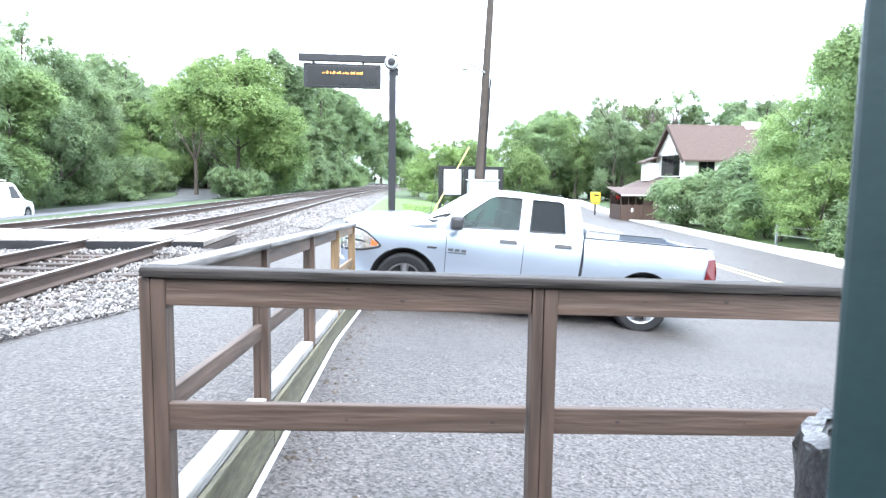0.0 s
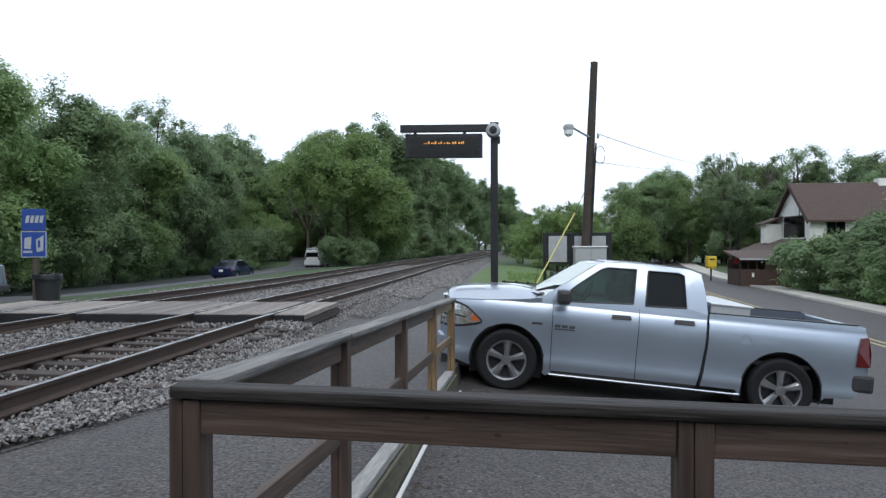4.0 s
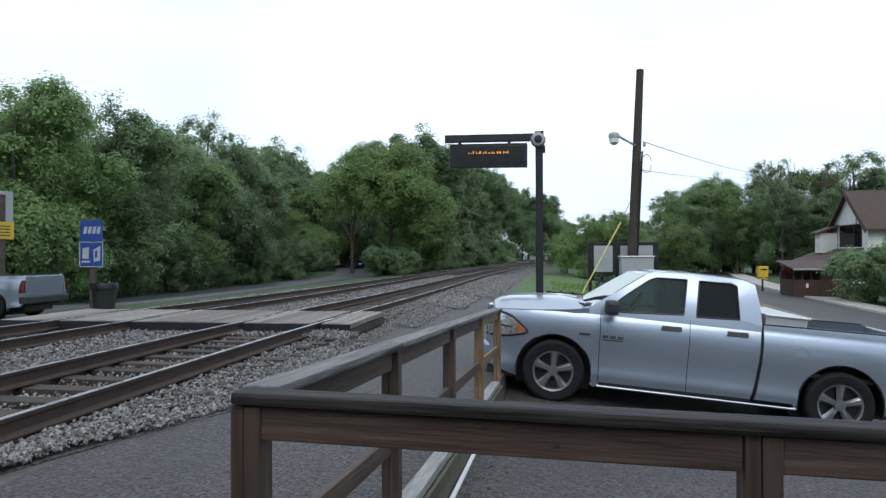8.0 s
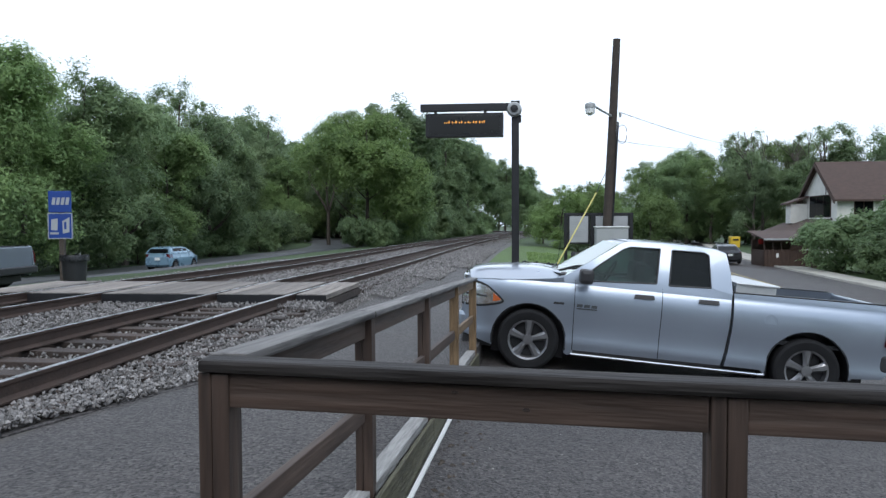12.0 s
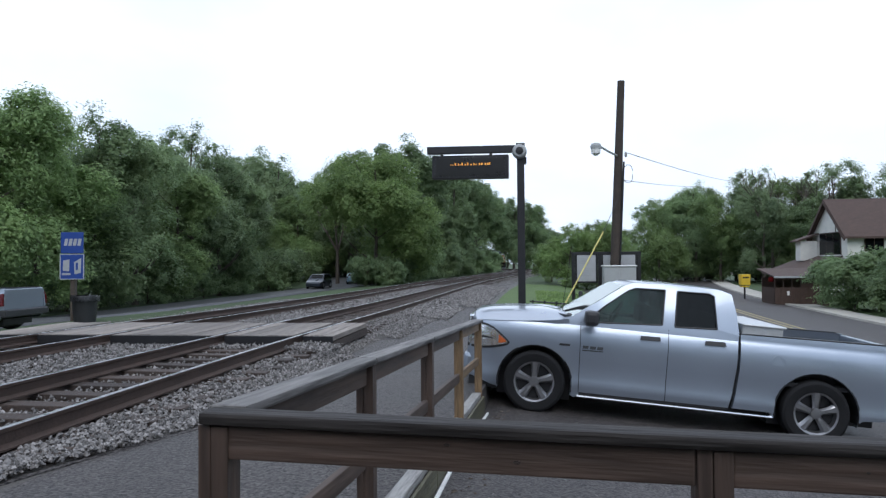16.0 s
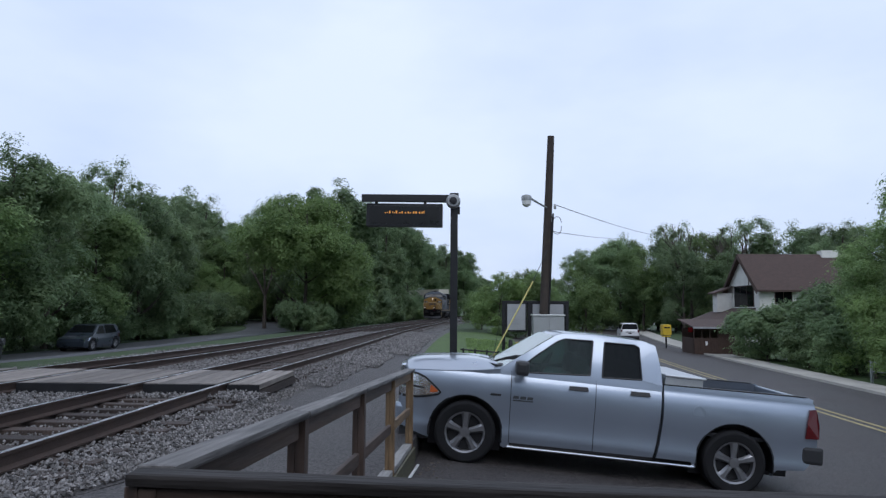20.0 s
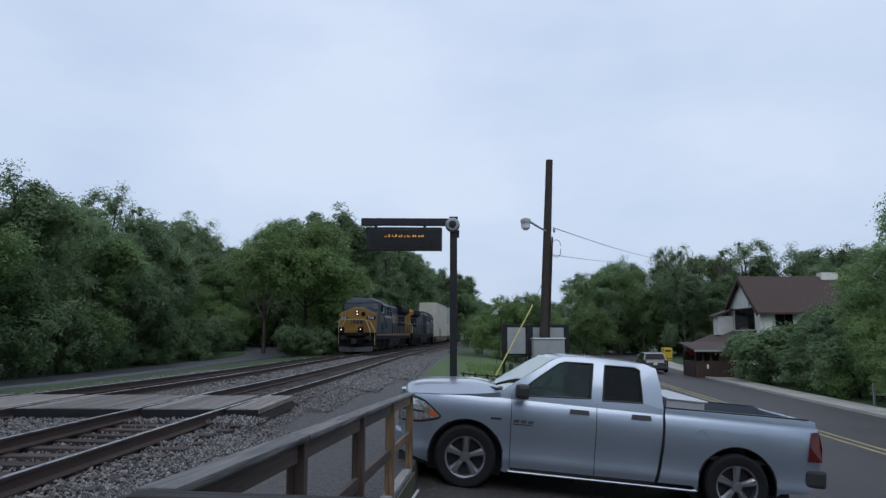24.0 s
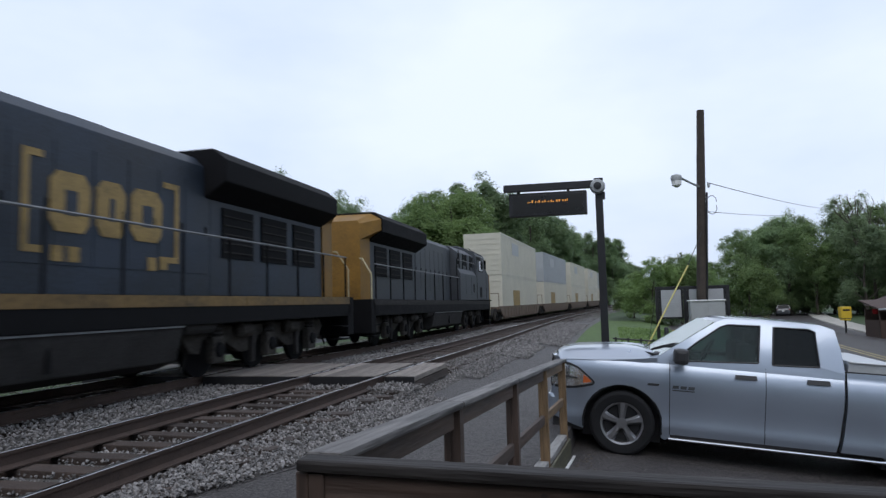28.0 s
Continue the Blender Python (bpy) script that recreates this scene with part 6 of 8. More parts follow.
def litter_bin(name, label, x, y, r, h, mt, bag=False):
    z = height(x, y)
    b = thing(name, label, "bin", pose(x, y, z))
    part("drum", lathe(bmesh.new(), [(r * 0.85, 0.0), (r * 0.95, h * 0.5), (r, h - 0.04)], 24, "z"), mt, b, smooth=True)
    part("rim", lathe(bmesh.new(), [(r * 0.9, h - 0.06), (r + 0.03, h - 0.06), (r + 0.04, h - 0.02), (r + 0.02, h), (r * 0.9, h)], 24, "z", caps=False), mt, b, "rolled rim", True)
    if bag:
        rng = random.Random(2)
        bm = bmesh.new()
        rings = []
        for k, (rr, zz) in enumerate(((r * 0.95, h + 0.005), (r + 0.05, h + 0.012), (r + 0.065, h - 0.06), (r + 0.06, h - 0.2))):
            rings.append([bm.verts.new(((rr + rng.uniform(-0.012, 0.012)) * math.cos(2 * math.pi * i / 40), (rr + rng.uniform(-0.012, 0.012)) * math.sin(2 * math.pi * i / 40), zz + rng.uniform(-0.02, 0.02))) for i in range(40)])
        for a, c in zip(rings, rings[1:]):
            for i in range(40):
                bm.faces.new((a[i], a[(i + 1) % 40], c[(i + 1) % 40], c[i]))
        part("bag", bm, BAG, b, "black plastic bag folded over the rim", True)
        part("bag_fill", lathe(bmesh.new(), [(0.03, h - 0.1), (r * 0.6, h - 0.14), (r * 0.93, h - 0.02)], 24, "z"), BAG, b, "", True)
        for i in range(5):
            m = Matrix.Translation((rng.uniform(-0.12, 0.12), rng.uniform(-0.12, 0.12), h - 0.1)) @ Euler((rng.uniform(-1, 1), rng.uniform(-1, 1), rng.uniform(0, 3))).to_matrix().to_4x4()
            part("paper_scrap", bx((-0.08, -0.06, -0.01), (0.08, 0.06, 0.03), 0.008, m), WHITE, b, "crumpled pale paper")
    else:
        part("band", lathe(bmesh.new(), [(r * 0.97, h * 0.55), (r * 1.0, h * 0.56), (r * 1.0, h * 0.6)], 24, "z"), mt, b)
    return b


BAG = mat("bin_bag", (0.02, 0.02, 0.022), 0.28, var=0.3, scale=9, fine=30, bump=0.6)
litter_bin("litter_bin", "black round bagged litter bin beside the station sign", -11.75, 22.3, 0.42, 0.95, PLASTIC, True)
litter_bin("litter_bin", "black litter bin lined with a plastic bag behind the fence", 5.65, 1.42, 0.27, 1.0, PLASTIC, True)


def gate_signs():
    g = thing("notice_signs", "back of a white sign on two wooden posts with yellow notices", "sign")
    pts = [(-11.44, 16.1), (-11.36, 17.2)]
    for (x, y), w in zip(pts, (0, 1)):
        z = height(x, y)
        part("post", bx((x - 0.075, y - 0.06, z - 0.2), (x + 0.075, y + 0.06, 2.95), 0.01), BARK, g, "weathered square post")
        part("yellow_notice", bx((x + 0.08, y - 0.34, 1.67), (x + 0.1, y + 0.34, 2.17), 0.004), YELLOW, g, "yellow warning plate")
        for i in range(4):
            part("text_bar", bx((x + 0.099, y - 0.2, 1.76 + i * 0.09), (x + 0.104, y + 0.2, 1.79 + i * 0.09)), RUST, g)
    part("sign_panel", bx((-11.55, 15.55, 2.12), (-11.52, 17.8, 3.08), 0.006, None), PAPER, g, "unpainted pale back of a large sign")
    x, y = pts[0]
    part("blue_notice", bx((x + 0.08, y - 0.15, 1.33), (x + 0.1, y + 0.15, 1.62), 0.004), LIGHTBLUE, g, "small blue plate")
    return g


LIGHTBLUE = mat("pale_blue_plate", (0.09, 0.25, 0.6), 0.4, var=0.06, scale=3, fine=60, bump=0.0)
gate_signs()
far_pickup(pose(-13.2, 17.75, height(-13.05, 17.7) + 0.06, 0, 0, 4))


# ---- house and its yard ----
def house():
    h = thing("house", "white stucco house with a steep brown shingle roof", "house", pose(32, 63, -2.2))
    wl = bmesh.new()
    prism(wl, [(0, 0), (7.2, 0), (7.2, 5.8), (3.6, 8.8), (0, 5.8)], 0, 9.5, "x")
    part("wall", wl, STUCCO, h, "white stucco wall")
    for s, (y0, y1) in enumerate(((-0.6, 3.6), (7.8, 3.6))):
        bm = bmesh.new()
        z0, z1 = 5.8 - 0.5, 8.95
        prism(bm, [(y0, z0), (y1, z1), (y1, z1 + 0.18), (y0, z0 + 0.18)], -0.45, 9.9, "x")
        part("roof", bm, SHINGLE, h, "brown shingle roof slope")
    part("barge_board", pr([(-0.6, 5.3), (3.6, 8.95), (3.6, 8.7), (-0.5, 5.1)], -0.5, -0.42, "x"), DARKWOOD, h)
    part("barge_board", pr([(7.8, 5.3), (3.6, 8.95), (3.6, 8.7), (7.7, 5.1)], -0.5, -0.42, "x"), DARKWOOD, h)
    part("chimney", bx((7.6, 3.2, 8.3), (9.2, 4.1, 9.5), 0.02), STUCCO, h)
    def win(m, w, hh, k=2):
        wn = thing("window", "", "")
        wn.parent = h
        wn.matrix_basis = m
        part("frame", bx((-w / 2, -0.05, 0), (w / 2, 0.05, hh), 0.01), DARKWOOD, wn, "dark window frame")
        for i in range(k):
            a = -w / 2 + 0.07 + i * (w - 0.07) / k
            part("pane", bx((a, -0.062, 0.08), (a + (w - 0.07) / k - 0.07, -0.05, hh - 0.08)), DARKGLASS, wn)
        part("sill", bx((-w / 2 - 0.08, -0.12, -0.08), (w / 2 + 0.08, 0.05, 0.0), 0.01), WHITE, wn)
    win(pose(-0.02, 3.3, 3.9, 0, 0, -90), 4.4, 2.1, 3)
    win(pose(2.2, -0.02, 4.15), 1.6, 1.3, 2)
    win(pose(6.2, -0.02, 4.15), 1.6, 1.3, 2)
    part("gable_batten", bx((-0.05, 2.1, 5.7), (-0.01, 2.2, 7.2)), DARKWOOD, h, "dark half-timber batten")
    part("lower_wing", bx((-3.4, 1.5, 0), (-0.01, 8.5, 2.2)), STUCCO, h)
    part("wing_roof", pr([(-4.2, 2.1), (-0.02, 3.7), (-0.02, 3.85), (-4.2, 2.25)], 0.8, 9.2, "y"), SHINGLE, h, "low brown porch roof")
    part("dormer", bx((-1.6, 6.0, 3.4), (-0.05, 7.2, 5.3)), STUCCO, h, "white side bay")
    part("dormer_roof", pr([(-2.0, 5.2), (-0.02, 5.9), (-0.02, 6.05), (-2.0, 5.35)], 5.7, 7.5, "y"), SHINGLE, h)
    return h


STUCCO = mat("white_stucco", (0.66, 0.65, 0.60), 0.8, var=0.1, scale=1.5, fine=25, bump=0.3)
SHINGLE = mat("brown_shingle", (0.07, 0.045, 0.037), 0.85, var=0.3, scale=2.5, fine=18, bump=0.5, stretch=(1, 1, 3))
DARKWOOD = mat("dark_brown_wood", (0.06, 0.035, 0.026), 0.7, var=0.3, scale=3, fine=25, bump=0.3)
house()


def yard_shed():
    zb = -2.05
    s = thing("yard_enclosure", "dark brown board fence enclosure under a low shingle roof", "fence enclosure", pose(21.9, 51.5, zb))
    s.scale = (0.7, 1, 1)
    for i in range(16):
        x = i * 0.33
        part("board", bx((x, 0, 0), (x + 0.315, 0.04, 1.3 + 0.02 * (i % 3)), 0.004), DARKWOOD, s)
    for i in range(8):
        part("board", bx((0, 0.05 + i * 0.33, 0), (0.04, 0.05 + i * 0.33 + 0.315, 1.3), 0.004), DARKWOOD, s)
    for x in (0.0, 0.85, 1.7, 2.55, 5.2):
        part("post", bx((x, 0.05, 0), (x + 0.1, 0.15, 2.0), 0.006), DARKWOOD, s)
    part("back_wall", bx((0.1, 2.9, 0), (5.3, 3.0, 2.0)), DARKWOOD, s)
    part("upper_rail", bx((-0.05, 0.0, 1.88), (5.35, 0.12, 2.02), 0.006), DARKWOOD, s)
    part("dark_panel", bx((2.7, 0.08, 1.35), (5.2, 0.12, 1.88)), DARKWOOD, s)
    part("canopy", pr([(-0.4, 2.05), (3.3, 2.6), (3.3, 2.69), (-0.4, 2.14)], -0.25, 5.6, "x"), SHINGLE, s, "brown shingle lean-to roof")
    part("fascia", bx((-0.27, -0.43, 2.02), (5.62, -0.4, 2.15), 0.005), PAPER, s, "pale weathered fascia board")
    part("red_flag", bx((-0.6, 0.0, 1.75), (-0.1, 0.03, 2.1), 0.005), REDLENS, s, "small red sign")
    part("pale_notice", bx((1.2, -0.03, 0.75), (1.42, -0.005, 1.05)), WHITE, s)
    return s


yard_shed()


def yellow_box():
    z = height(23.0, 60)
    b = thing("newspaper_box", "yellow metal box on a dark post by the road", "box", pose(21.9, 58.4, z))
    part("post", bx((-0.06, -0.06, -0.2), (0.06, 0.06, 1.2), 0.006), BLACK, b)
    part("case", bx((-0.37, -0.35, 1.2), (0.37, 0.35, 2.1), 0.05), YELLOW, b, "bright yellow case")
    part("slot", bx((-0.24, -0.365, 1.78), (0.24, -0.345, 1.9)), BLACK, b)
    part("brace", bx((-0.3, -0.3, 1.05), (0.3, 0.3, 1.15)), YELLOW, b)
    return b


yellow_box()


def guard_rail():
    g = thing("pipe_rail", "thin grey pipe rail beside the road bank", "railing")
    for x, y in ((24.2, 33.5), (25.2, 29.5), (26.2, 25.5)):
        z = height(x, y)
        part("post", bx((x - 0.05, y - 0.05, z - 0.2), (x + 0.05, y + 0.05, z + 1.1), 0.006), GREYP, g)
    for h in (0.55, 1.0):
        part("rail", tb((24.2, 33.5, height(24.2, 33.5) + h), (26.2, 25.5, height(26.2, 25.5) + h), 0.03, 0.03, 8), GREYP, g)
    return g


guard_rail()


def wheel_stop(x, y, a):
    z = height(x, y) + 0.12
    w = thing("wheel_stop", "long grey concrete wheel stop lying on the verge", "kerb block", pose(x, y, z, 0, 0, a), group="verge blocks")
    part("block", pr([(-0.13, 0), (0.13, 0), (0.09, 0.2), (-0.09, 0.2)], -1.3, 1.3, "y", 0.015), VERGE, w)
    part("pin", tb((0, 0.8, 0.19), (0, 0.8, 0.225), 0.02, 0.02, 8), RUST, w)
    return w


wheel_stop(21.75, 26.8, 8)
wheel_stop(22.6, 23.2, 12)


# ---- shelter behind the fence ----
def shelter():
    s = thing("shelter", "dark green painted steel shelter post", "shelter")
    m = pose(4.905, 0.57, -0.5, 0, 0, -38)
    part("column", bx((-0.11, -0.09, 0), (0.11, 0.09, 3.4), 0.01, m), GREENPAINT, s, "dark green square column")
    part("column_base", bx((-0.16, -0.14, 0.1), (0.16, 0.14, 0.16), 0.01, m), GREENPAINT, s)
    part("back_wall", bx((5.3, -5.2, -0.5), (5.45, -0.4, 3.0), 0.01), GREENPAINT, s, "green panelled wall")
    part("end_wall", bx((1.4, -5.2, -0.5), (5.3, -5.05, 3.0), 0.01), GREENPAINT, s, "green panelled wall")
    part("canopy", bx((1.2, -5.3, 3.0), (5.6, -1.6, 3.16), 0.01), GREENPAINT, s, "flat green shelter roof")
    for x in (1.5,):
        part("column", bx((x - 0.08, -2.0, -0.5), (x + 0.08, -1.84, 3.0), 0.01), GREENPAINT, s)
    return s


GREENPAINT = mat("green_paint", (0.015, 0.034, 0.036), 0.45, var=0.12, scale=2, fine=40, bump=0.05)
shelter()


# ---- train ----
LBLUE = mat("loco_blue", (0.016, 0.024, 0.038), 0.55, var=0.6, scale=0.7, fine=30, bump=0.1)
LYELLOW = mat("loco_yellow", (0.2, 0.102, 0.012), 0.6, var=0.3, scale=1.5, fine=30, bump=0.1)
LGREY = mat("loco_grime", (0.034, 0.032, 0.031), 0.85, spec=0.15, var=0.35, scale=2, fine=30, bump=0.3)
LBLACK = mat("loco_black", (0.007, 0.007, 0.008), 0.75, spec=0.12, var=0.3, scale=3, fine=40, bump=0.15)
LWORN = mat("loco_worn_blue", (0.04, 0.045, 0.053), 0.6, var=0.4, scale=1.2, fine=30, bump=0.1)
LSTRIPE = mat("sill_grime_yellow", (0.13, 0.08, 0.026), 0.65, var=0.5, scale=1.0, fine=12, bump=0.1)
LPLOW = mat("plow_grey", (0.02, 0.02, 0.022), 0.7, var=0.4, scale=2, fine=20, bump=0.2)
LGLASS = mat("loco_glass", (0.012, 0.015, 0.017), 0.1, var=0.1, scale=3, fine=30, bump=0.0, spec=0.45)
LGOLD = mat("loco_gold_letter", (0.27, 0.18, 0.06), 0.6, var=0.35, scale=3, fine=30, bump=0.05)
BOXWHITE = mat("container_white", (0.5, 0.475, 0.39), 0.6, var=0.12, scale=0.8, fine=25, bump=0.1)
BOXGREY = mat("container_grey", (0.33, 0.345, 0.35), 0.6, var=0.12, scale=0.8, fine=25, bump=0.1)
WELLMAT = mat("well_car", (0.11, 0.075, 0.05), 0.75, var=0.3, scale=1.5, fine=25, bump=0.2)
LAMP = glow("headlight", (1.0, 0.78, 0.58), 2.2)
RAILGREY = mat("worn_grey_rail", (0.16, 0.165, 0.17), 0.6, var=0.25, scale=3, fine=40, bump=0.05)
LRAIL = mat("handrail_buff", (0.42, 0.36, 0.22), 0.6, var=0.25, scale=3, fine=40, bump=0.05)


def rails_tube(bm, pts, r=0.022):
    for a, b in zip(pts, pts[1:]):
        tube(bm, a, b, r, r, 6)
    return bm


def bogie(parent, y0, axles, frame_label):
    """Deep cast side frames over the axle boxes, with springs, brake cylinders and a dark core."""
    b = thing("bogie", "", "")
    b.parent = parent
    lo, hi = min(axles), max(axles)
    part("bolster", bx((-0.66, lo - 0.5, 0.34), (0.66, hi + 0.5, 1.12)), LBLACK, b, "dark bolster and traction motors")
    for x in (-1.0, 1.0):
        up = [(lo - 0.95, 0.78), (lo - 0.8, 0.96), (hi + 0.8, 0.96), (hi + 0.95, 0.78)]
        under = [(hi + 0.7, 0.5), (hi + 0.42, 0.46), (hi + 0.3, 0.72)]
        for a in sorted(axles, reverse=True):
            under += [(a - 0.3, 0.72)] if a == lo else [(a - 0.3, 0.72), (a - 0.5, 0.44), (a - 0.95, 0.4), (a - 1.15, 0.44), (a - 1.35 if len(axles) == 2 else a - 1.75, 0.72)]
        under += [(lo - 0.42, 0.46), (lo - 0.7, 0.5)]
        part("side_frame", pr(up + under, x - 0.08, x + 0.08, "x", 0.014), LFRAME, b, frame_label)
        for a in axles:
            part("axle_box", bx((min(x * 1.05, x * 1.24), a - 0.21, 0.26), (max(x * 1.05, x * 1.24), a + 0.21, 0.78), 0.05), LFRAME, b, "dusty axle box")
            part("axle_cap", lathe(bmesh.new(), [(0.03, x * 1.3), (0.12, x * 1.29), (0.15, x * 1.24)], 14, "x", (0, a, 0.52)), LBLACK, b, "round bearing cap")
            part("coil_spring", lathe(bmesh.new(), [(0.1, 0.78), (0.13, 0.82), (0.1, 0.86), (0.13, 0.9), (0.1, 0.94), (0.13, 0.98), (0.1, 1.02)], 12, "z", (x * 1.15, a, 0)), LGREY, b)
        for a, c in zip(axles, axles[1:]):
            q = (a + c) / 2
            part("brake_cylinder", lathe(bmesh.new(), [(0.04, q - 0.34), (0.15, q - 0.3), (0.15, q + 0.12), (0.06, q + 0.3)], 14, "y", (x * 1.2, 0, 0.86)), LFRAME, b, "pale dusty brake cylinder")
            part("brake_hanger", bx((x * 1.12 - 0.05, q + 0.3, 0.18), (x * 1.12 + 0.05, q + 0.42, 0.9), 0.02), LGREY, b)
        for a, e in ((lo, -0.62), (hi, 0.62)):
            part("sand_pipe", tb((x * 1.12, a + e, 1.1), (x * 0.8, a + e * 0.92, 0.12), 0.03, 0.03, 6), LGREY, b)
    for a in axles:
        for x in (-0.74, 0.74):
            part("wheel_disc", lathe(bmesh.new(), [(0.1, -0.08), (0.48, -0.07), (0.53, -0.05), (0.53, 0.05), (0.1, 0.07)], 24, "x", (x, a, 0.53)), LBLACK, b)
    return b


LFRAME = mat("bogie_dust", (0.042, 0.038, 0.034), 0.85, spec=0.15, var=0.5, scale=3, fine=18, bump=0.35)
LNOSETOP = mat("nose_top_dust", (0.075, 0.068, 0.06), 0.7, var=0.45, scale=2, fine=14, bump=0.1)


def tapered(y0, y1, front, back):
    """A body between two outlines of (x, z) corners, one at each end."""
    bm = bmesh.new()
    a = [bm.verts.new((x, y0 + (d if d else 0.0), z)) for x, z, d in front]
    b = [bm.verts.new((x, y1, z)) for x, z in back]
    k = len(a)
    for i in range(k):
        bm.faces.new((a[i], a[(i + 1) % k], b[(i + 1) % k], b[i]))
    bm.faces.new(a[::-1])
    bm.faces.new(b)
    bmesh.ops.recalc_face_normals(bm, faces=bm.faces[:])
    return bm


def slab(corners, vec):
    """A flat four-cornered plate given a thickness."""
    bm = bmesh.new()
    bm.faces.new([bm.verts.new(p) for p in corners])
    r = bmesh.ops.extrude_face_region(bm, geom=bm.faces[:])
    bmesh.ops.translate(bm, vec=vec, verts=[v for v in r["geom"] if isinstance(v, bmesh.types.BMVert)])
    bmesh.ops.recalc_face_normals(bm, faces=bm.faces[:])
    return bm


def loco_front(L, BODY, lead):
    part("pilot_beam", bx((-1.42, 0.72, 0.42), (1.42, 1.05, 1.55), 0.03), LBLACK, L, "black pilot plate")
    part("anticlimber", bx((-0.85, 0.25, 1.32), (0.85, 0.75, 1.52), 0.03), LBLACK, L, "ribbed black anticlimber")
    part("cut_lever", rails_tube(bmesh.new(), [(-1.4, 0.5, 1.1), (-0.5, 0.32, 1.12), (0.5, 0.32, 1.12), (1.4, 0.5, 1.1)], 0.018), LGREY, L, "thin uncoupling lever")
    part("hose_rack", bx((-1.2, 0.45, 1.0), (-0.7, 0.72, 1.36), 0.03), LGREY, L)
    part("hose_rack", bx((0.7, 0.45, 1.02), (1.15, 0.72, 1.34), 0.03), LGREY, L)
    part("red_marker", lathe(bmesh.new(), [(0.02, -0.02), (0.07, 0.0), (0.07, 0.05)], 12, "y", (0.35, 0.2, 1.42)), REDLENS, L, "dull red marker")
    for s in (-1, 1):
        part("plow", slab([(0, -0.1, 0.1), (s * 1.32, 0.45, 0.12), (s * 1.38, 0.72, 0.5), (0, 0.16, 0.44)], (0, 0.06, -0.01)), LPLOW, L, "grimy grey snow plow blade")
    part("coupler", bx((-0.16, -0.45, 0.74), (0.16, 0.6, 1.04), 0.05), LGREY, L, "worn steel coupler")
    part("coupler_knuckle", bx((-0.02, -0.62, 0.7), (0.2, -0.4, 1.08), 0.05), LGREY, L)
    part("walkway_front", bx((-1.5, 0.5, 1.5), (1.5, 1.25, 1.57), 0.01), LBLACK, L)
    for x, e in ((-0.62, 0.2), (-0.36, 0.14), (-0.24, -0.1), (0.3, 0.12), (0.46, -0.14), (0.66, -0.2)):
        part("air_hose", rails_tube(bmesh.new(), [(x, 0.5, 1.24), (x + e * 0.4, 0.22, 0.98), (x + e, 0.16, 0.6), (x + e * 1.3, 0.3, 0.42)], 0.028), LBLACK, L, "black rubber air hose")
    # nose
    front = [(-1.5, 1.57, 0), (1.5, 1.57, 0), (1.5, 3.05, 0), (0.5, 3.5, 0), (-0.5, 3.5, 0), (-1.5, 3.05, 0)]
    back = [(-1.5, 1.57), (1.5, 1.57), (1.5, 3.34), (0.5, 3.68), (-0.5, 3.68), (-1.5, 3.34)]
    part("nose_face", pr([(a, b) for a, b, _ in front], 1.1, 1.28, "y", 0.03), LYELLOW, L, "yellow peaked nose")
    part("nose_side", tapered(1.28, 2.4, [(a * 0.995, b - 0.008, 0) for a, b, _ in front], back), BODY, L, "dark blue nose flanks")
    part("nose_roof", slab([(-0.5, 1.3, 3.505), (0.5, 1.3, 3.505), (0.5, 2.3, 3.675), (-0.5, 2.3, 3.675)], (0, 0, 0.012)), LNOSETOP, L, "dusty nose top")
    part("nose_door", bx((-0.62, 1.078, 1.66), (0.62, 1.1, 2.72), 0.015), LYELLOW, L, "flush yellow nose panel")
    part("nose_door", bx((0.66, 1.082, 1.66), (1.18, 1.1, 2.52), 0.012), LYELLOW, L, "yellow nose door")
    for z in (2.0, 2.5):
        part("door_hinge", bx((1.15, 1.06, z), (1.21, 1.085, z + 0.12), 0.006), LYELLOW, L)
    part("nose_window", lathe(bmesh.new(), [(0.03, -0.028), (0.17, -0.02), (0.19, 0.0)], 8, "y", (0.44, 1.1, 3.05)), LBLACK, L, "dark rounded nose window")
    for a, b in ((0.72, 1.44), (-1.45, -0.85)):
        part("number_board", bx((a, 1.05, 2.64), (b, 1.11, 2.88), 0.015), LBLACK, L, "black number board")
        if lead:
            text_part("board_number", "5322", 0.25, Matrix.Translation(((a + b) / 2, 1.046, 2.76)) @ Matrix.Rotation(radians(90), 4, "X"), WHITE, L, 0.003, "white number on the board")
    for x, w in ((-0.4, 0.24), (-0.1, 0.2), (0.16, 0.24)):
        part("logo_bar", pr([(x, 2.26), (x + w, 2.26), (x + w + 0.02, 2.54), (x + 0.01, 2.54)], 1.066, 1.08, "y"), BODY, L, "dark blue logo shape")
    for x in (-0.54, 0.5):
        part("logo_bracket", bx((x, 1.066, 2.1), (x + 0.05, 1.08, 2.64)), BODY, L, "dark blue bracket")
    for x in (-0.42, -0.3, 0.26, 0.38):
        part("logo_dot", bx((x, 1.066, 2.06), (x + 0.08, 1.08, 2.13)), BODY, L, "small dark mark")
    part("headlight_case", bx((-0.15, 1.03, 2.92), (0.07, 1.12, 3.38), 0.03), LBLACK, L, "black headlight housing")
    for z in (3.04, 3.26):
        part("headlight", lathe(bmesh.new(), [(0.02, -0.02), (0.05, -0.01), (0.058, 0.02)], 16, "y", (-0.04, 1.03, z)), LAMP if lead else WHITE, L, "lit round headlight")
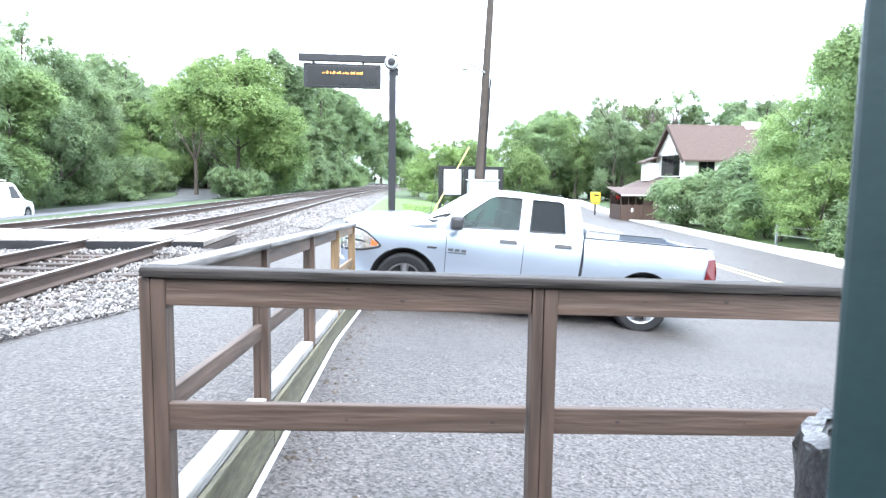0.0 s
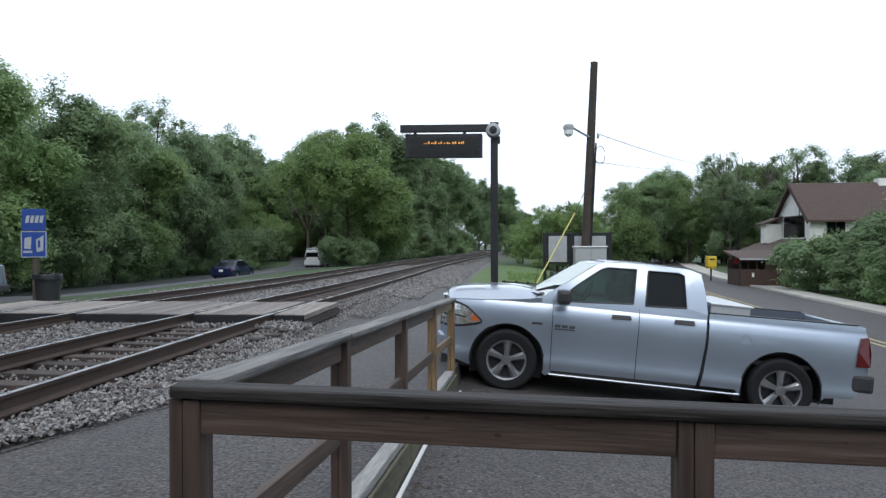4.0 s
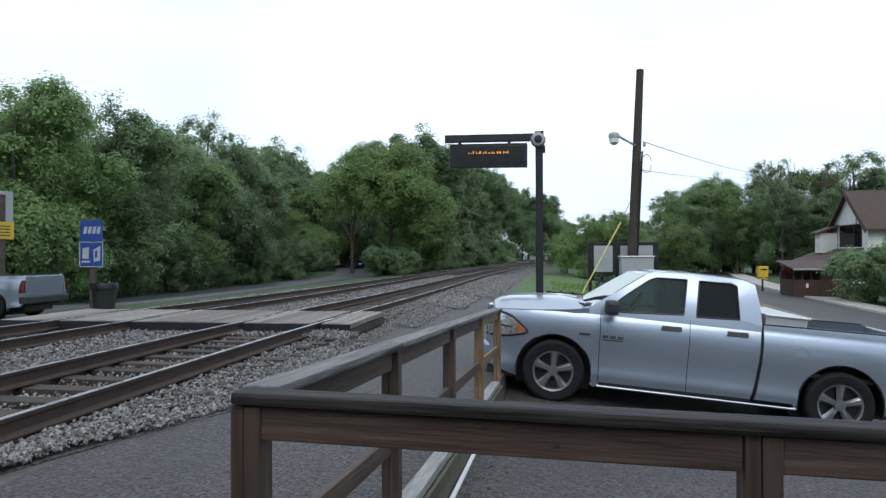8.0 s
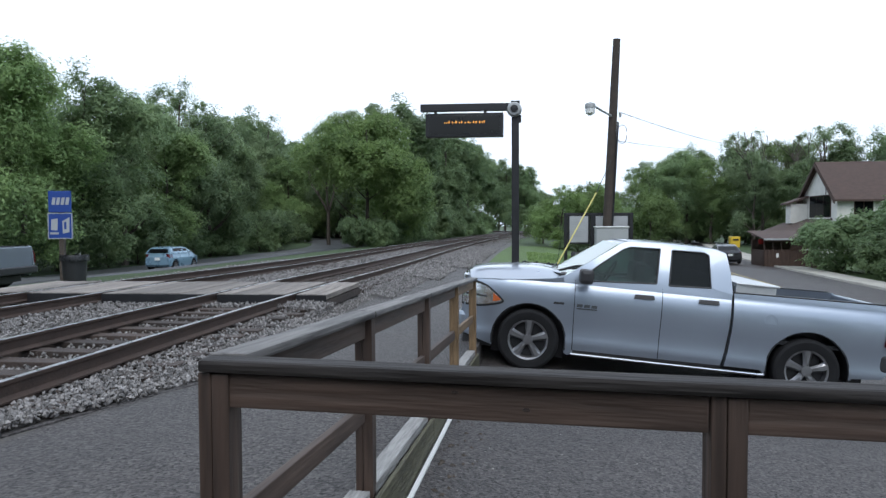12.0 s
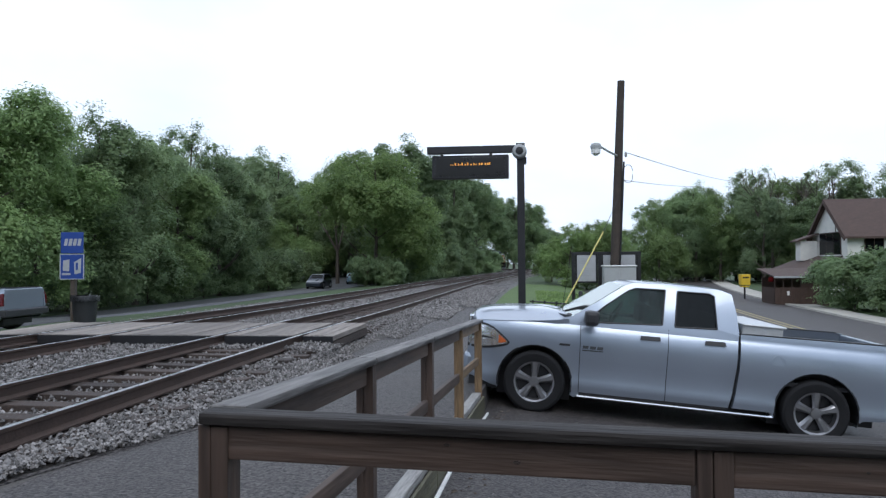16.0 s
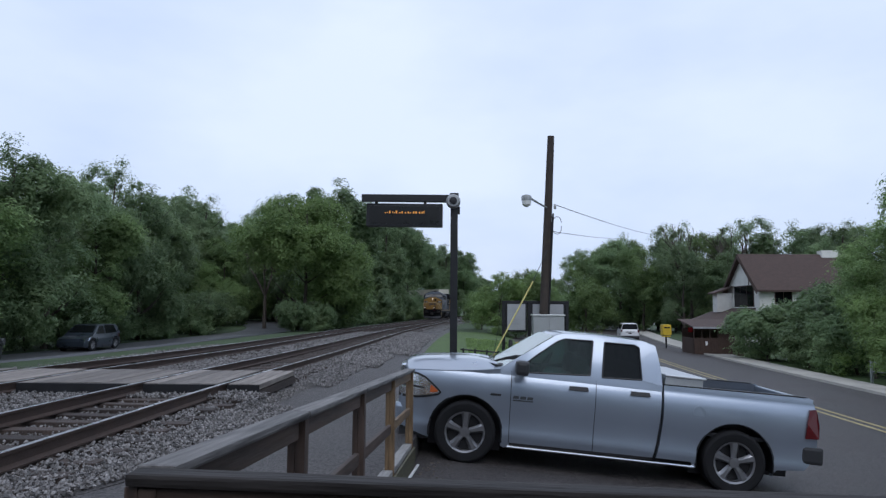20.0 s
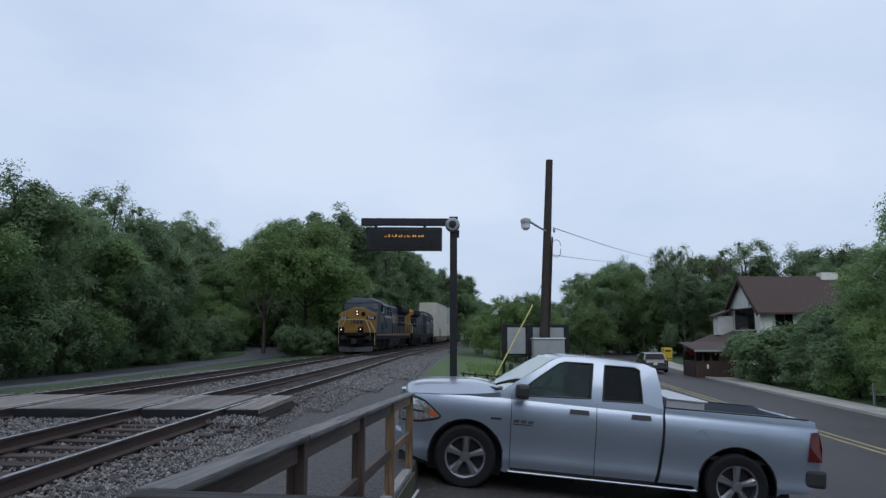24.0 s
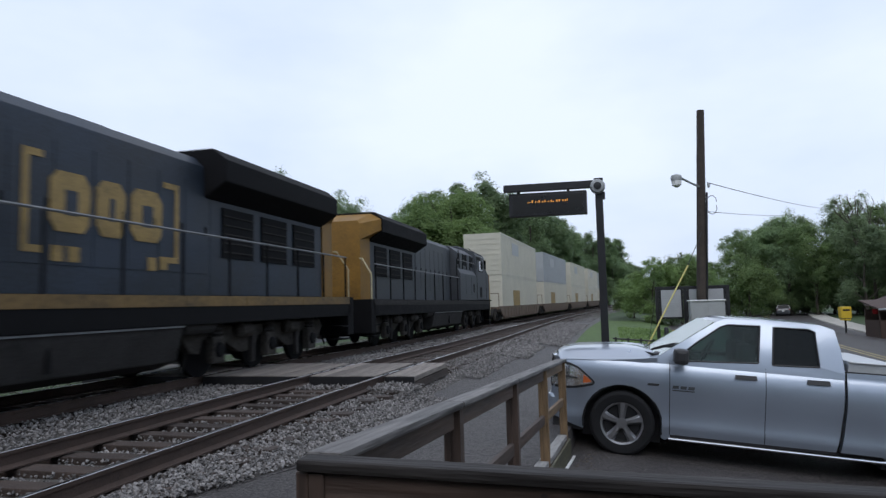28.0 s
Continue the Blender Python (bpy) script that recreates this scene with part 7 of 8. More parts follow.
    for x in (-1.24, 0.3):
        part("ditch_light_case", bx((x - 0.19, 0.74, 1.58), (x + 0.19, 1.08, 2.0), 0.03), LBLACK, L, "black ditch light box")
        part("ditch_light", lathe(bmesh.new(), [(0.02, -0.02), (0.045, -0.01), (0.055, 0.02)], 16, "y", (x, 0.74, 1.82)), LAMP if lead else WHITE, L, "lit ditch light")
    part("handrail", rails_tube(bmesh.new(), [(-1.46, 0.85, 1.0), (-1.46, 0.85, 2.58), (0.55, 0.85, 2.64), (0.78, 0.8, 2.46), (1.1, 0.6, 1.7), (1.12, 0.6, 0.95)], 0.026), LRAIL, L, "buff front handrail")
    part("handrail", rails_tube(bmesh.new(), [(0.75, 1.05, 2.56), (1.0, 0.98, 2.5), (1.44, 0.84, 1.75), (1.44, 0.8, 0.6)], 0.026), LRAIL, L, "buff corner handrail")
    part("handrail", rails_tube(bmesh.new(), [(-1.0, 0.98, 2.5), (-1.44, 0.84, 1.75), (-1.44, 0.8, 0.6)], 0.026), LRAIL, L, "buff corner handrail")
    for s in (-1, 1):
        for i in range(4):
            part("step", bx((min(s * 1.1, s * 1.48), 0.85, 0.34 + i * 0.3), (max(s * 1.1, s * 1.48), 1.5, 0.38 + i * 0.3)), LBLACK, L)
            part("step_nosing", bx((min(s * 1.12, s * 1.49), 0.83, 0.365 + i * 0.3), (max(s * 1.12, s * 1.49), 0.86, 0.39 + i * 0.3)), LRAIL, L, "pale step edge")
        part("step_back", bx((min(s * 0.9, s * 1.1), 0.9, 0.3), (max(s * 0.9, s * 1.1), 1.5, 1.5)), LBLACK, L)


def loco_cab(L, BODY, lead):
    front = [(-1.5, 1.58, 0), (1.5, 1.58, 0), (1.5, 3.42, 0.0), (1.44, 4.0, 0.22), (0.82, 4.3, 0.42), (-0.82, 4.3, 0.42), (-1.44, 4.0, 0.22), (-1.5, 3.42, 0.0)]
    back = [(-1.5, 1.58), (1.5, 1.58), (1.5, 3.88), (1.42, 4.12), (0.82, 4.42), (-0.82, 4.42), (-1.42, 4.12), (-1.5, 3.88)]
    part("cab", tapered(2.2, 5.2, front, back), BODY, L, "dark blue cab")
    part("cab_visor", tapered(2.36, 3.2, [(-1.45, 4.0, 0), (1.45, 4.0, 0), (1.44, 4.05, 0), (0.84, 4.33, 0.24), (-0.84, 4.33, 0.24), (-1.44, 4.05, 0)], [(-1.45, 4.06), (1.45, 4.06), (1.43, 4.13), (0.85, 4.43), (-0.85, 4.43), (-1.43, 4.13)]), BODY, L, "dark roof visor over the windshields")
    for a, b in ((-1.36, -0.1), (0.1, 1.36)):
        part("windshield", slab([(a, 2.215, 3.5), (b, 2.215, 3.5), (b * 0.97, 2.385, 3.96), (a * 0.97, 2.385, 3.96)], (0, 0.05, 0.02)), LGLASS, L, "dark cab windshield")
        part("wiper", tb(((a + b) / 2, 2.16, 3.46), ((a + b) / 2 + 0.3, 2.3, 3.84), 0.012, 0.008, 6), LBLACK, L)
    for s in (-1, 1):
        def sd(p, q):
            return min(s * p, s * q), max(s * p, s * q)
        x0, x1 = sd(1.495, 1.522)
        part("cab_window_frame", bx((x0, 3.3, 3.12), (x1, 4.5, 3.8), 0.01), LBLACK, L, "black window surround")
        x0, x1 = sd(1.51, 1.53)
        part("cab_window", bx((x0, 3.36, 3.18), (x1, 3.88, 3.74), 0.006), LGLASS, L, "dark cab side window")
        # The +x pane is painted grey for a pale reflection in the glass.
        part("cab_window", bx((x0, 3.94, 3.18), (x1, 4.44, 3.74), 0.006), RAILGREY if s > 0 else LGLASS, L, "sliding cab window, pale reflection painted grey on one side")
        part("window_awning", slab([(s * 1.5, 3.2, 3.98), (s * 1.5, 4.8, 3.98), (s * 1.74, 4.8, 3.86), (s * 1.74, 3.2, 3.86)], (0, 0, 0.02)), RAILGREY, L, "grey sun awning")
        x0, x1 = sd(1.56, 1.68)
        part("cab_mirror", bx((x0, 3.08, 3.3), (x1, 3.12, 3.82), 0.01), LBLACK, L)
        x0, x1 = sd(1.5, 1.512)
        part("nose_seam", bx((x0, 2.16, 1.6), (x1, 2.19, 3.3)), LBLACK, L)
        part("cab_seam", bx((x0, 4.98, 1.6), (x1, 5.0, 3.8)), LBLACK, L)
        part("cab_door", bx((x0, 3.55, 1.7), (x1, 4.15, 2.28), 0.004), LBLACK, L, "dark lower opening")
        part("side_panel", bx((x0, 4.35, 1.82), (x1, 4.9, 2.5), 0.004), BODY, L)
        part("ledge", bx((x0, 3.0, 2.52), (sd(1.5, 1.53)[1] if s > 0 else x1, 5.2, 2.545)), BODY, L)
        if lead:
            text_part("road_number", "5322", 0.56, Matrix.Translation((s * 1.516, 3.75, 2.82)) @ Matrix.Rotation(radians(90 * s), 4, "Z") @ Matrix.Rotation(radians(90), 4, "X"), LGOLD, L, 0.004, "worn gold road number")
            x0, x1 = sd(1.502, 1.512)
            for k in range(3):
                part("road_number_bar", pr([(3.35 + k * 0.3, 2.56), (3.62 + k * 0.3, 2.56), (3.68 + k * 0.3, 2.61), (3.42 + k * 0.3, 2.61)], x0, x1, "x"), LGOLD, L, "worn gold flash")
    part("roof_unit", bx((-0.5, 3.7, 4.4), (0.5, 4.9, 4.56), 0.05), BODY, L, "low roof box")
    part("antenna_dome", lathe(bmesh.new(), [(0.25, 4.42), (0.24, 4.54), (0.1, 4.6)], 16, "z", (0.2, 3.3, 0)), LGREY, L, "round grey antenna dome")
    part("roof_rail", rails_tube(bmesh.new(), [(-0.75, 3.0, 4.38), (-0.75, 3.05, 4.54), (-0.35, 3.05, 4.54), (-0.35, 3.0, 4.4)], 0.02), LBLACK, L)


def loco_bodies(L, BODY, lead):
    low = [(-1.5, 1.55), (1.5, 1.55), (1.5, 2.86), (1.36, 3.1), (-1.36, 3.1), (-1.5, 2.86)]
    part("inverter_cab", pr(low, 5.2, 9.2, "y", 0.015), BODY, L, "dark blue equipment cabinet")
    part("inverter_upper", pr([(-1.34, 3.1), (1.34, 3.1), (1.34, 3.9), (0.9, 4.22), (-0.9, 4.22), (-1.34, 3.9)], 5.2, 9.2, "y", 0.02), BODY, L, "grimy upper equipment cabinet")
    part("hood", pr([(-1.02, 1.53), (1.02, 1.53), (1.02, 4.0), (0.82, 4.2), (-0.82, 4.2), (-1.02, 4.0)], 9.2, 15.4, "y", 0.02), BODY, L, "dark blue engine hood")
    part("radiator_hood", bx((-1.02, 15.4, 1.53), (1.02, 20.6, 3.5), 0.03), BODY, L)
    wing = [(-1.5, 3.7), (-1.02, 3.4), (1.02, 3.4), (1.5, 3.7), (1.5, 4.12), (1.2, 4.36), (-1.2, 4.36), (-1.5, 4.12)]
    part("radiator_wing", pr(wing, 15.2, 20.6, "y", 0.03), LBLACK, L, "overhanging black radiator")
    part("radiator_top", bx((-1.1, 15.4, 4.35), (1.1, 20.4, 4.39), 0.01), LGREY, L, "grey fan screen")
    part("end_hood", tapered(20.6, 21.35, [(-1.05, 1.53, 0), (1.05, 1.53, 0), (1.05, 3.5, 0), (1.45, 3.75, 0), (1.45, 4.1, 0), (1.1, 4.3, 0), (-1.1, 4.3, 0), (-1.45, 4.1, 0), (-1.45, 3.75, 0), (-1.05, 3.5, 0)],
                             [(-1.0, 1.53), (1.0, 1.53), (1.0, 3.4), (1.0, 3.6), (1.0, 3.9), (0.9, 4.0), (-0.9, 4.0), (-1.0, 3.9), (-1.0, 3.6), (-1.0, 3.4)]), LYELLOW, L, "yellow hood end")
    part("end_window", bx((0.45, 21.34, 3.3), (0.75, 21.37, 3.65), 0.02), LBLACK, L)
    part("exhaust_stack", bx((-0.45, 12.4, 4.16), (0.45, 13.3, 4.36), 0.04), LGREY, L, "sooty exhaust stack")
    part("roof_hatch", bx((-0.5, 10.0, 4.18), (0.5, 11.6, 4.26), 0.02), LGREY, L)
    for x, y in ((-0.1, 9.5), (0.15, 9.55), (0.38, 9.6), (0.2, 9.8)):
        part("horn", lathe(bmesh.new(), [(0.03, y + 0.3), (0.035, y + 0.1), (0.09, y - 0.05)], 12, "y", (x, 0, 4.32)), LBLACK, L, "black air horn")
    for s in (-1, 1):
        def sd(a, b):
            return min(s * a, s * b), max(s * a, s * b)
        x0, x1 = sd(1.335, 1.352)
        for y, dark in ((5.35, True), (6.25, False), (7.1, True), (8.0, False), (8.75, True)):
            if dark:
                part("vent_panel", bx((x0, y, 3.3), (x1, y + (0.66 if y < 8 else 0.3), 3.84), 0.005), LBLACK, L, "black vent opening")
            else:
                part("cabinet_door", bx((x0, y, 3.2), (x1, y + 0.66, 3.86), 0.005), BODY, L)
        for y in (6.08, 6.98, 7.86, 8.68):
            part("panel_strut", bx((sd(1.335, 1.37)[0], y, 3.12), (sd(1.335, 1.37)[1], y + 0.06, 3.88)), LBLACK, L)
        x0, x1 = sd(1.498, 1.51)
        for y, h in ((5.35, 0.9), (6.7, 0.98), (8.0, 0.98)):
            part("cabinet_door", bx((x0, y, 1.84), (x1, y + 1.15, 1.84 + h), 0.004), BODY, L)
        part("cabinet_vent", bx((x0, 5.6, 1.95), (sd(1.498, 1.515)[1] if s > 0 else x1, 6.1, 2.4), 0.004), LBLACK, L, "dark lower vent")
        part("cab_grab_rail", rails_tube(bmesh.new(), [(s * 1.34, 5.3, 3.5), (s * 1.46, 5.35, 3.5), (s * 1.46, 9.0, 3.5), (s * 1.34, 9.05, 3.5)], 0.018), RAILGREY, L, "thin grey grab rail")
        part("diagonal_pipe", rails_tube(bmesh.new(), [(s * 1.3, 8.6, 4.0), (s * 1.36, 9.25, 3.5), (s * 1.36, 9.3, 2.72)], 0.03), LBLACK, L, "black slanting pipe")
        for i in range(8):
            x0, x1 = sd(1.015, 1.03)
            part("hood_door", bx((x0, 9.4 + i * 0.745, 1.95), (x1, 10.09 + i * 0.745, 3.7), 0.004), BODY, L)
            part("door_latch", bx((sd(1.028, 1.045)[0], 10.0 + i * 0.745, 2.7), (sd(1.028, 1.045)[1], 10.05 + i * 0.745, 2.85)), LBLACK, L)
        for i in range(3):
            x0, x1 = sd(1.015, 1.05)
            part("radiator_grille", bx((x0, 15.8 + i * 1.55, 2.3), (x1, 17.0 + i * 1.55, 3.3), 0.004), LBLACK, L, "dark louvred grille")
            for k in range(5):
                part("louvre", bx((sd(1.04, 1.07)[0], 15.85 + i * 1.55, 2.4 + k * 0.18), (sd(1.04, 1.07)[1], 16.95 + i * 1.55, 2.43 + k * 0.18)), LGREY, L)
        x0, x1 = sd(1.03, 1.045)
        if lead:
            for y0, y1 in ((11.55, 12.3), (12.42, 13.05), (13.17, 13.95)):
                prof = [(y0 + 0.12, 2.42), (y1 - 0.14, 2.42), (y1 - 0.02, 2.55), (y1, 3.1), (y1 - 0.14, 3.28), (y0 + 0.14, 3.28), (y0, 3.14), (y0, 2.58)]
                part("logo_block", pr(prof, x0, x1, "x"), LGOLD, L, "worn gold logo block")
                h0, h1 = sd(1.044, 1.05)
                part("logo_gap", bx((h0, y0 + 0.27, 2.66), (h1, y1 - 0.25, 3.02)), BODY, L, "dark gap in the logo block")
            for y, e in ((11.1, 0.32), (14.3, -0.32)):
                part("logo_bracket", bx((x0, y, 2.1), (x1, y + 0.1, 3.5)), LGOLD, L, "worn gold bracket")
                for z in (2.1, 3.4):
                    part("logo_bracket", bx((x0, min(y + 0.1, y + e) if e > 0 else y + e, z), (x1, y + e if e > 0 else y, z + 0.1)), LGOLD, L, "worn gold bracket")
            for y, z in ((11.6, 2.0), (11.9, 2.0), (13.6, 1.95), (13.9, 1.98)):
                part("worn_mark", bx((x0, y, z), (x1, y + 0.2, z + 0.22), 0.0), LGOLD, L, "faded gold mark")
        xr = s * 1.45
        for i in range(9):
            py = 9.6 + 1.45 * i
            part("stanchion", tb((xr, py, 1.5), (xr, py, 2.62), 0.026, 0.026, 6), LBLACK, L)
        part("walkway_rail", tb((xr, 9.4, 2.62), (xr, 21.3, 2.62), 0.022, 0.022, 6), RAILGREY, L, "thin grey walkway rail")
        part("rear_grab", rails_tube(bmesh.new(), [(s * 1.42, 21.5, 0.5), (s * 1.42, 21.5, 2.3), (s * 1.1, 21.45, 2.8), (s * 1.0, 21.4, 2.8)], 0.024), LRAIL, L, "buff corner handrail")
        for i in range(4):
            part("step", bx((min(s * 1.1, s * 1.48), 20.9, 0.38 + i * 0.34), (max(s * 1.1, s * 1.48), 21.45, 0.42 + i * 0.34)), LBLACK, L)


def locomotive(name, label, lead):
    """Six-axle diesel; y runs from the nose to the rear, z from the rail."""
    L = thing(name, label, "locomotive", group="train locomotives")
    BODY = LBLUE if lead else LWORN
    part("frame", bx((-1.48, 0.95, 1.02), (1.48, 21.5, 1.53), 0.02), LBLACK, L, "dark sill")
    rng = random.Random(9)
    for s in (-1, 1):
        y = 1.3
        while y < 21.2:
            ln = min(rng.uniform(1.3, 2.6), 21.4 - y)
            x0, x1 = min(s * 1.475, s * 1.492), max(s * 1.475, s * 1.492)
            part("sill_stripe", bx((x0, y, 1.34), (x1, y + ln - 0.012, 1.525)), LSTRIPE if lead else LGREY, L, "dirty yellow sill stripe")
            y += ln
    loco_front(L, BODY, lead)
    loco_cab(L, BODY, lead)
    loco_bodies(L, BODY, lead)
    part("fuel_tank", pr([(-1.42, 0.92), (-1.3, 0.42), (-0.9, 0.28), (0.9, 0.28), (1.3, 0.42), (1.42, 0.92), (1.42, 1.04), (-1.42, 1.04)], 8.5, 14.0, "y", 0.03), LGREY, L, "grimy grey fuel tank")
    part("tank_ledge", bx((-1.46, 8.5, 0.99), (1.46, 14.0, 1.04)), RAILGREY, L, "pale tank top edge")
    for s in (-1, 1):
        part("air_reservoir", lathe(bmesh.new(), [(0.06, 14.1), (0.17, 14.16), (0.17, 15.0), (0.06, 15.06)], 14, "y", (s * 1.25, 0, 1.0)), LGREY, L)
        part("tank_seam", bx((min(s * 1.36, s * 1.4), 11.2, 0.5), (max(s * 1.36, s * 1.4), 11.25, 1.1)), LBLACK, L)
    bogie(L, 0, (2.9, 4.95, 7.0), "grimy three-axle bogie frame")
    bogie(L, 0, (15.4, 17.45, 19.5), "grimy three-axle bogie frame")
    part("rear_pilot", bx((-1.48, 21.3, 0.5), (1.48, 21.7, 1.53), 0.02), LBLACK, L)
    part("rear_coupler", bx((-0.15, 21.6, 0.75), (0.15, 22.35, 1.02), 0.03), LBLACK, L)
    return L


def well_car(mats):
    """Articulated well with two stacked containers; y runs back from the near end, 19.6 m."""
    c = thing("container_car", "well wagon carrying two stacked pale containers", "freight car", group="double-stack wagons")
    for x in (-1.3, 1.3):
        part("well_side", pr([(0.9, 0.85), (1.9, 0.35), (17.7, 0.35), (18.7, 0.85), (18.7, 1.15), (0.9, 1.15)], x - 0.06, x + 0.06, "x"), WELLMAT, c, "rusty brown well side")
        for i in range(14):
            part("side_rib", bx((x * 1.045 - 0.03, 2.2 + i * 1.13, 0.38), (x * 1.045 + 0.03, 2.3 + i * 1.13, 1.12)), WELLMAT, c)
    part("well_floor", bx((-1.25, 1.8, 0.28), (1.25, 17.8, 0.36)), WELLMAT, c)
    for y in (0.4, 18.1):
        part("end_platform", bx((-1.35, y, 0.95), (1.35, y + 1.2, 1.12), 0.02), WELLMAT, c)
        part("hand_brake_stand", rails_tube(bmesh.new(), [(-1.2, y + 0.6, 1.1), (-1.2, y + 0.6, 2.0), (1.2, y + 0.6, 2.0), (1.2, y + 0.6, 1.1)], 0.025), WELLMAT, c)
    bogie(c, 0, (-0.1, 1.6), "rusty wagon bogie frame")
    part("coupler", bx((-0.12, -0.6, 0.75), (0.12, 0.4, 1.0), 0.02), LBLACK, c)
    for k, (z0, mt) in enumerate(((0.38, mats[0]), (3.3, mats[1]))):
        y0, y1 = 1.75, 17.9
        b = thing("container", "", "")
        b.parent = c
        part("shell", bx((-1.29, y0, z0), (1.29, y1, z0 + 2.88), 0.01), mt, b, "pale corrugated container body")
        ribs = bmesh.new()
        for s in (-1, 1):
            for i in range(52):
                y = y0 + 0.25 + i * 0.304
                box(ribs, (min(s * 1.288, s * 1.302), y, z0 + 0.12), (max(s * 1.288, s * 1.302), y + 0.15, z0 + 2.76))
        tagged(part("side_corrugation", ribs, mt, b), kind="stuff")
        for s in (-1, 1):
            for y in (y0, y1 - 0.12):
                part("corner_post", bx((min(s * 1.2, s * 1.312), y - 0.006, z0), (max(s * 1.2, s * 1.312), y + 0.126, z0 + 2.89), 0.006), mt, b)
            part("top_rail", bx((min(s * 1.2, s * 1.308), y0, z0 + 2.78), (max(s * 1.2, s * 1.308), y1, z0 + 2.9), 0.006), mt, b)
        for i in range(7):
            part("end_slat", bx((-1.15, y0 - 0.02, z0 + 0.3 + i * 0.36), (1.15, y0 + 0.005, z0 + 0.44 + i * 0.36), 0.005), mt, b)
        part("logo_patch", bx((1.3, y0 + 4.2, z0 + (0.7 if k == 0 else 1.6)), (1.315, y0 + 7.0, z0 + (1.9 if k == 0 else 2.5))), LGOLD if k == 0 else GREYP, b, "faded rectangular marking")
    return c


SPEED = 13.7
lead_loco = locomotive("lead_locomotive", "dark blue diesel locomotive with a yellow nose and lit headlights", True)
second_loco = locomotive("trailing_locomotive", "grimy dark blue diesel locomotive coupled backwards", False)
first_car = well_car((BOXWHITE, BOXWHITE))
cars = [first_car]
for i in range(1, 10):
    if i == 1:
        other = well_car((BOXWHITE, BOXGREY))
        cars.append(other)
    else:
        cars.append(copy_thing(other if i % 3 == 1 else first_car, Matrix.Identity(4)))


def train_pose(y_front, length, flip=False):
    """A vehicle's pose on the curved, falling line, from the place of its leading end."""
    a, b = y_front + 0.15 * length, y_front + 0.85 * length
    xa, xb = TRACKS[1] + bend(a), TRACKS[1] + bend(b)
    za, zb = dip(a), dip(b)
    yaw = -math.degrees(math.atan2(xb - xa, b - a))
    pitch = math.degrees(math.atan2(zb - za, b - a))
    sx, sz = (xb - xa) / (b - a), (zb - za) / (b - a)
    d = y_front - a
    m = pose(xa + sx * d, y_front, za + sz * d, pitch, 0, yaw)
    if flip:
        m = m @ pose(0, length, 0, 0, 0, 180)
    return m


def run_train():
    times = [0, 3, 6, 9, 11, 13, 14, 15, 16, 17, 18, 19, 20, 21, 22, 23, 24, 25, 26, 27, 28]
    at = lambda t: 9.5 + SPEED * (27 - t) + lerp([(20, 1.5), (24, 1.8), (26, 0.1), (27, 0.3), (28, 0.2)], t)
    walk(lead_loco, [(t, train_pose(at(t), 22.3)) for t in times])
    walk(second_loco, [(t, train_pose(at(t) + 22.6, 22.3, True)) for t in times])
    for i, c in enumerate(cars):
        walk(c, [(t, train_pose(at(t) + 47.6 + i * 20.4, 19.6)) for t in times])


# ---- traffic ----
NAVY = mat("navy_paint", (0.012, 0.018, 0.06), 0.25, metal=0.2, var=0.06, scale=2, fine=200, bump=0.0, coat=0.5)
PALEBLUE = mat("pale_blue_paint", (0.20, 0.32, 0.42), 0.28, metal=0.3, var=0.04, scale=2, fine=200, bump=0.0, coat=0.5)
DARKPAINT = mat("charcoal_paint", (0.014, 0.015, 0.018), 0.25, metal=0.2, var=0.06, scale=2, fine=200, bump=0.0, coat=0.5)
SLATE = mat("slate_paint", (0.035, 0.045, 0.06), 0.3, metal=0.3, var=0.06, scale=2, fine=200, bump=0.0, coat=0.5)
GREYCAR = mat("grey_car_paint", (0.07, 0.073, 0.077), 0.3, metal=0.4, var=0.05, scale=2, fine=200, bump=0.0, coat=0.5)
CARWHITE = mat("white_car_paint", (0.7, 0.71, 0.72), 0.3, var=0.04, scale=2, fine=200, bump=0.0, coat=0.5)
white_van = van("white_van", "white work van with a ladder on its roof rack", CARWHITE)
navy_car = sedan("blue_sedan", "dark blue sedan driving away on the west road", NAVY)
pale_car = hatch("blue_hatchback", "pale blue hatchback driving away on the west road", PALEBLUE, 3.5, 1.4)
dark_suv = hatch("dark_suv", "dark slate sport utility car coming along the west road", SLATE, 4.31, 1.64)
black_car = sedan("black_sedan", "black sedan driving away on the east road", DARKPAINT)
white_suv = suv("white_suv", "large white sport utility car driving away", CARWHITE)
grey_suv = hatch("grey_suv", "grey sport utility car driving away", GREYCAR, 4.4, 1.6)


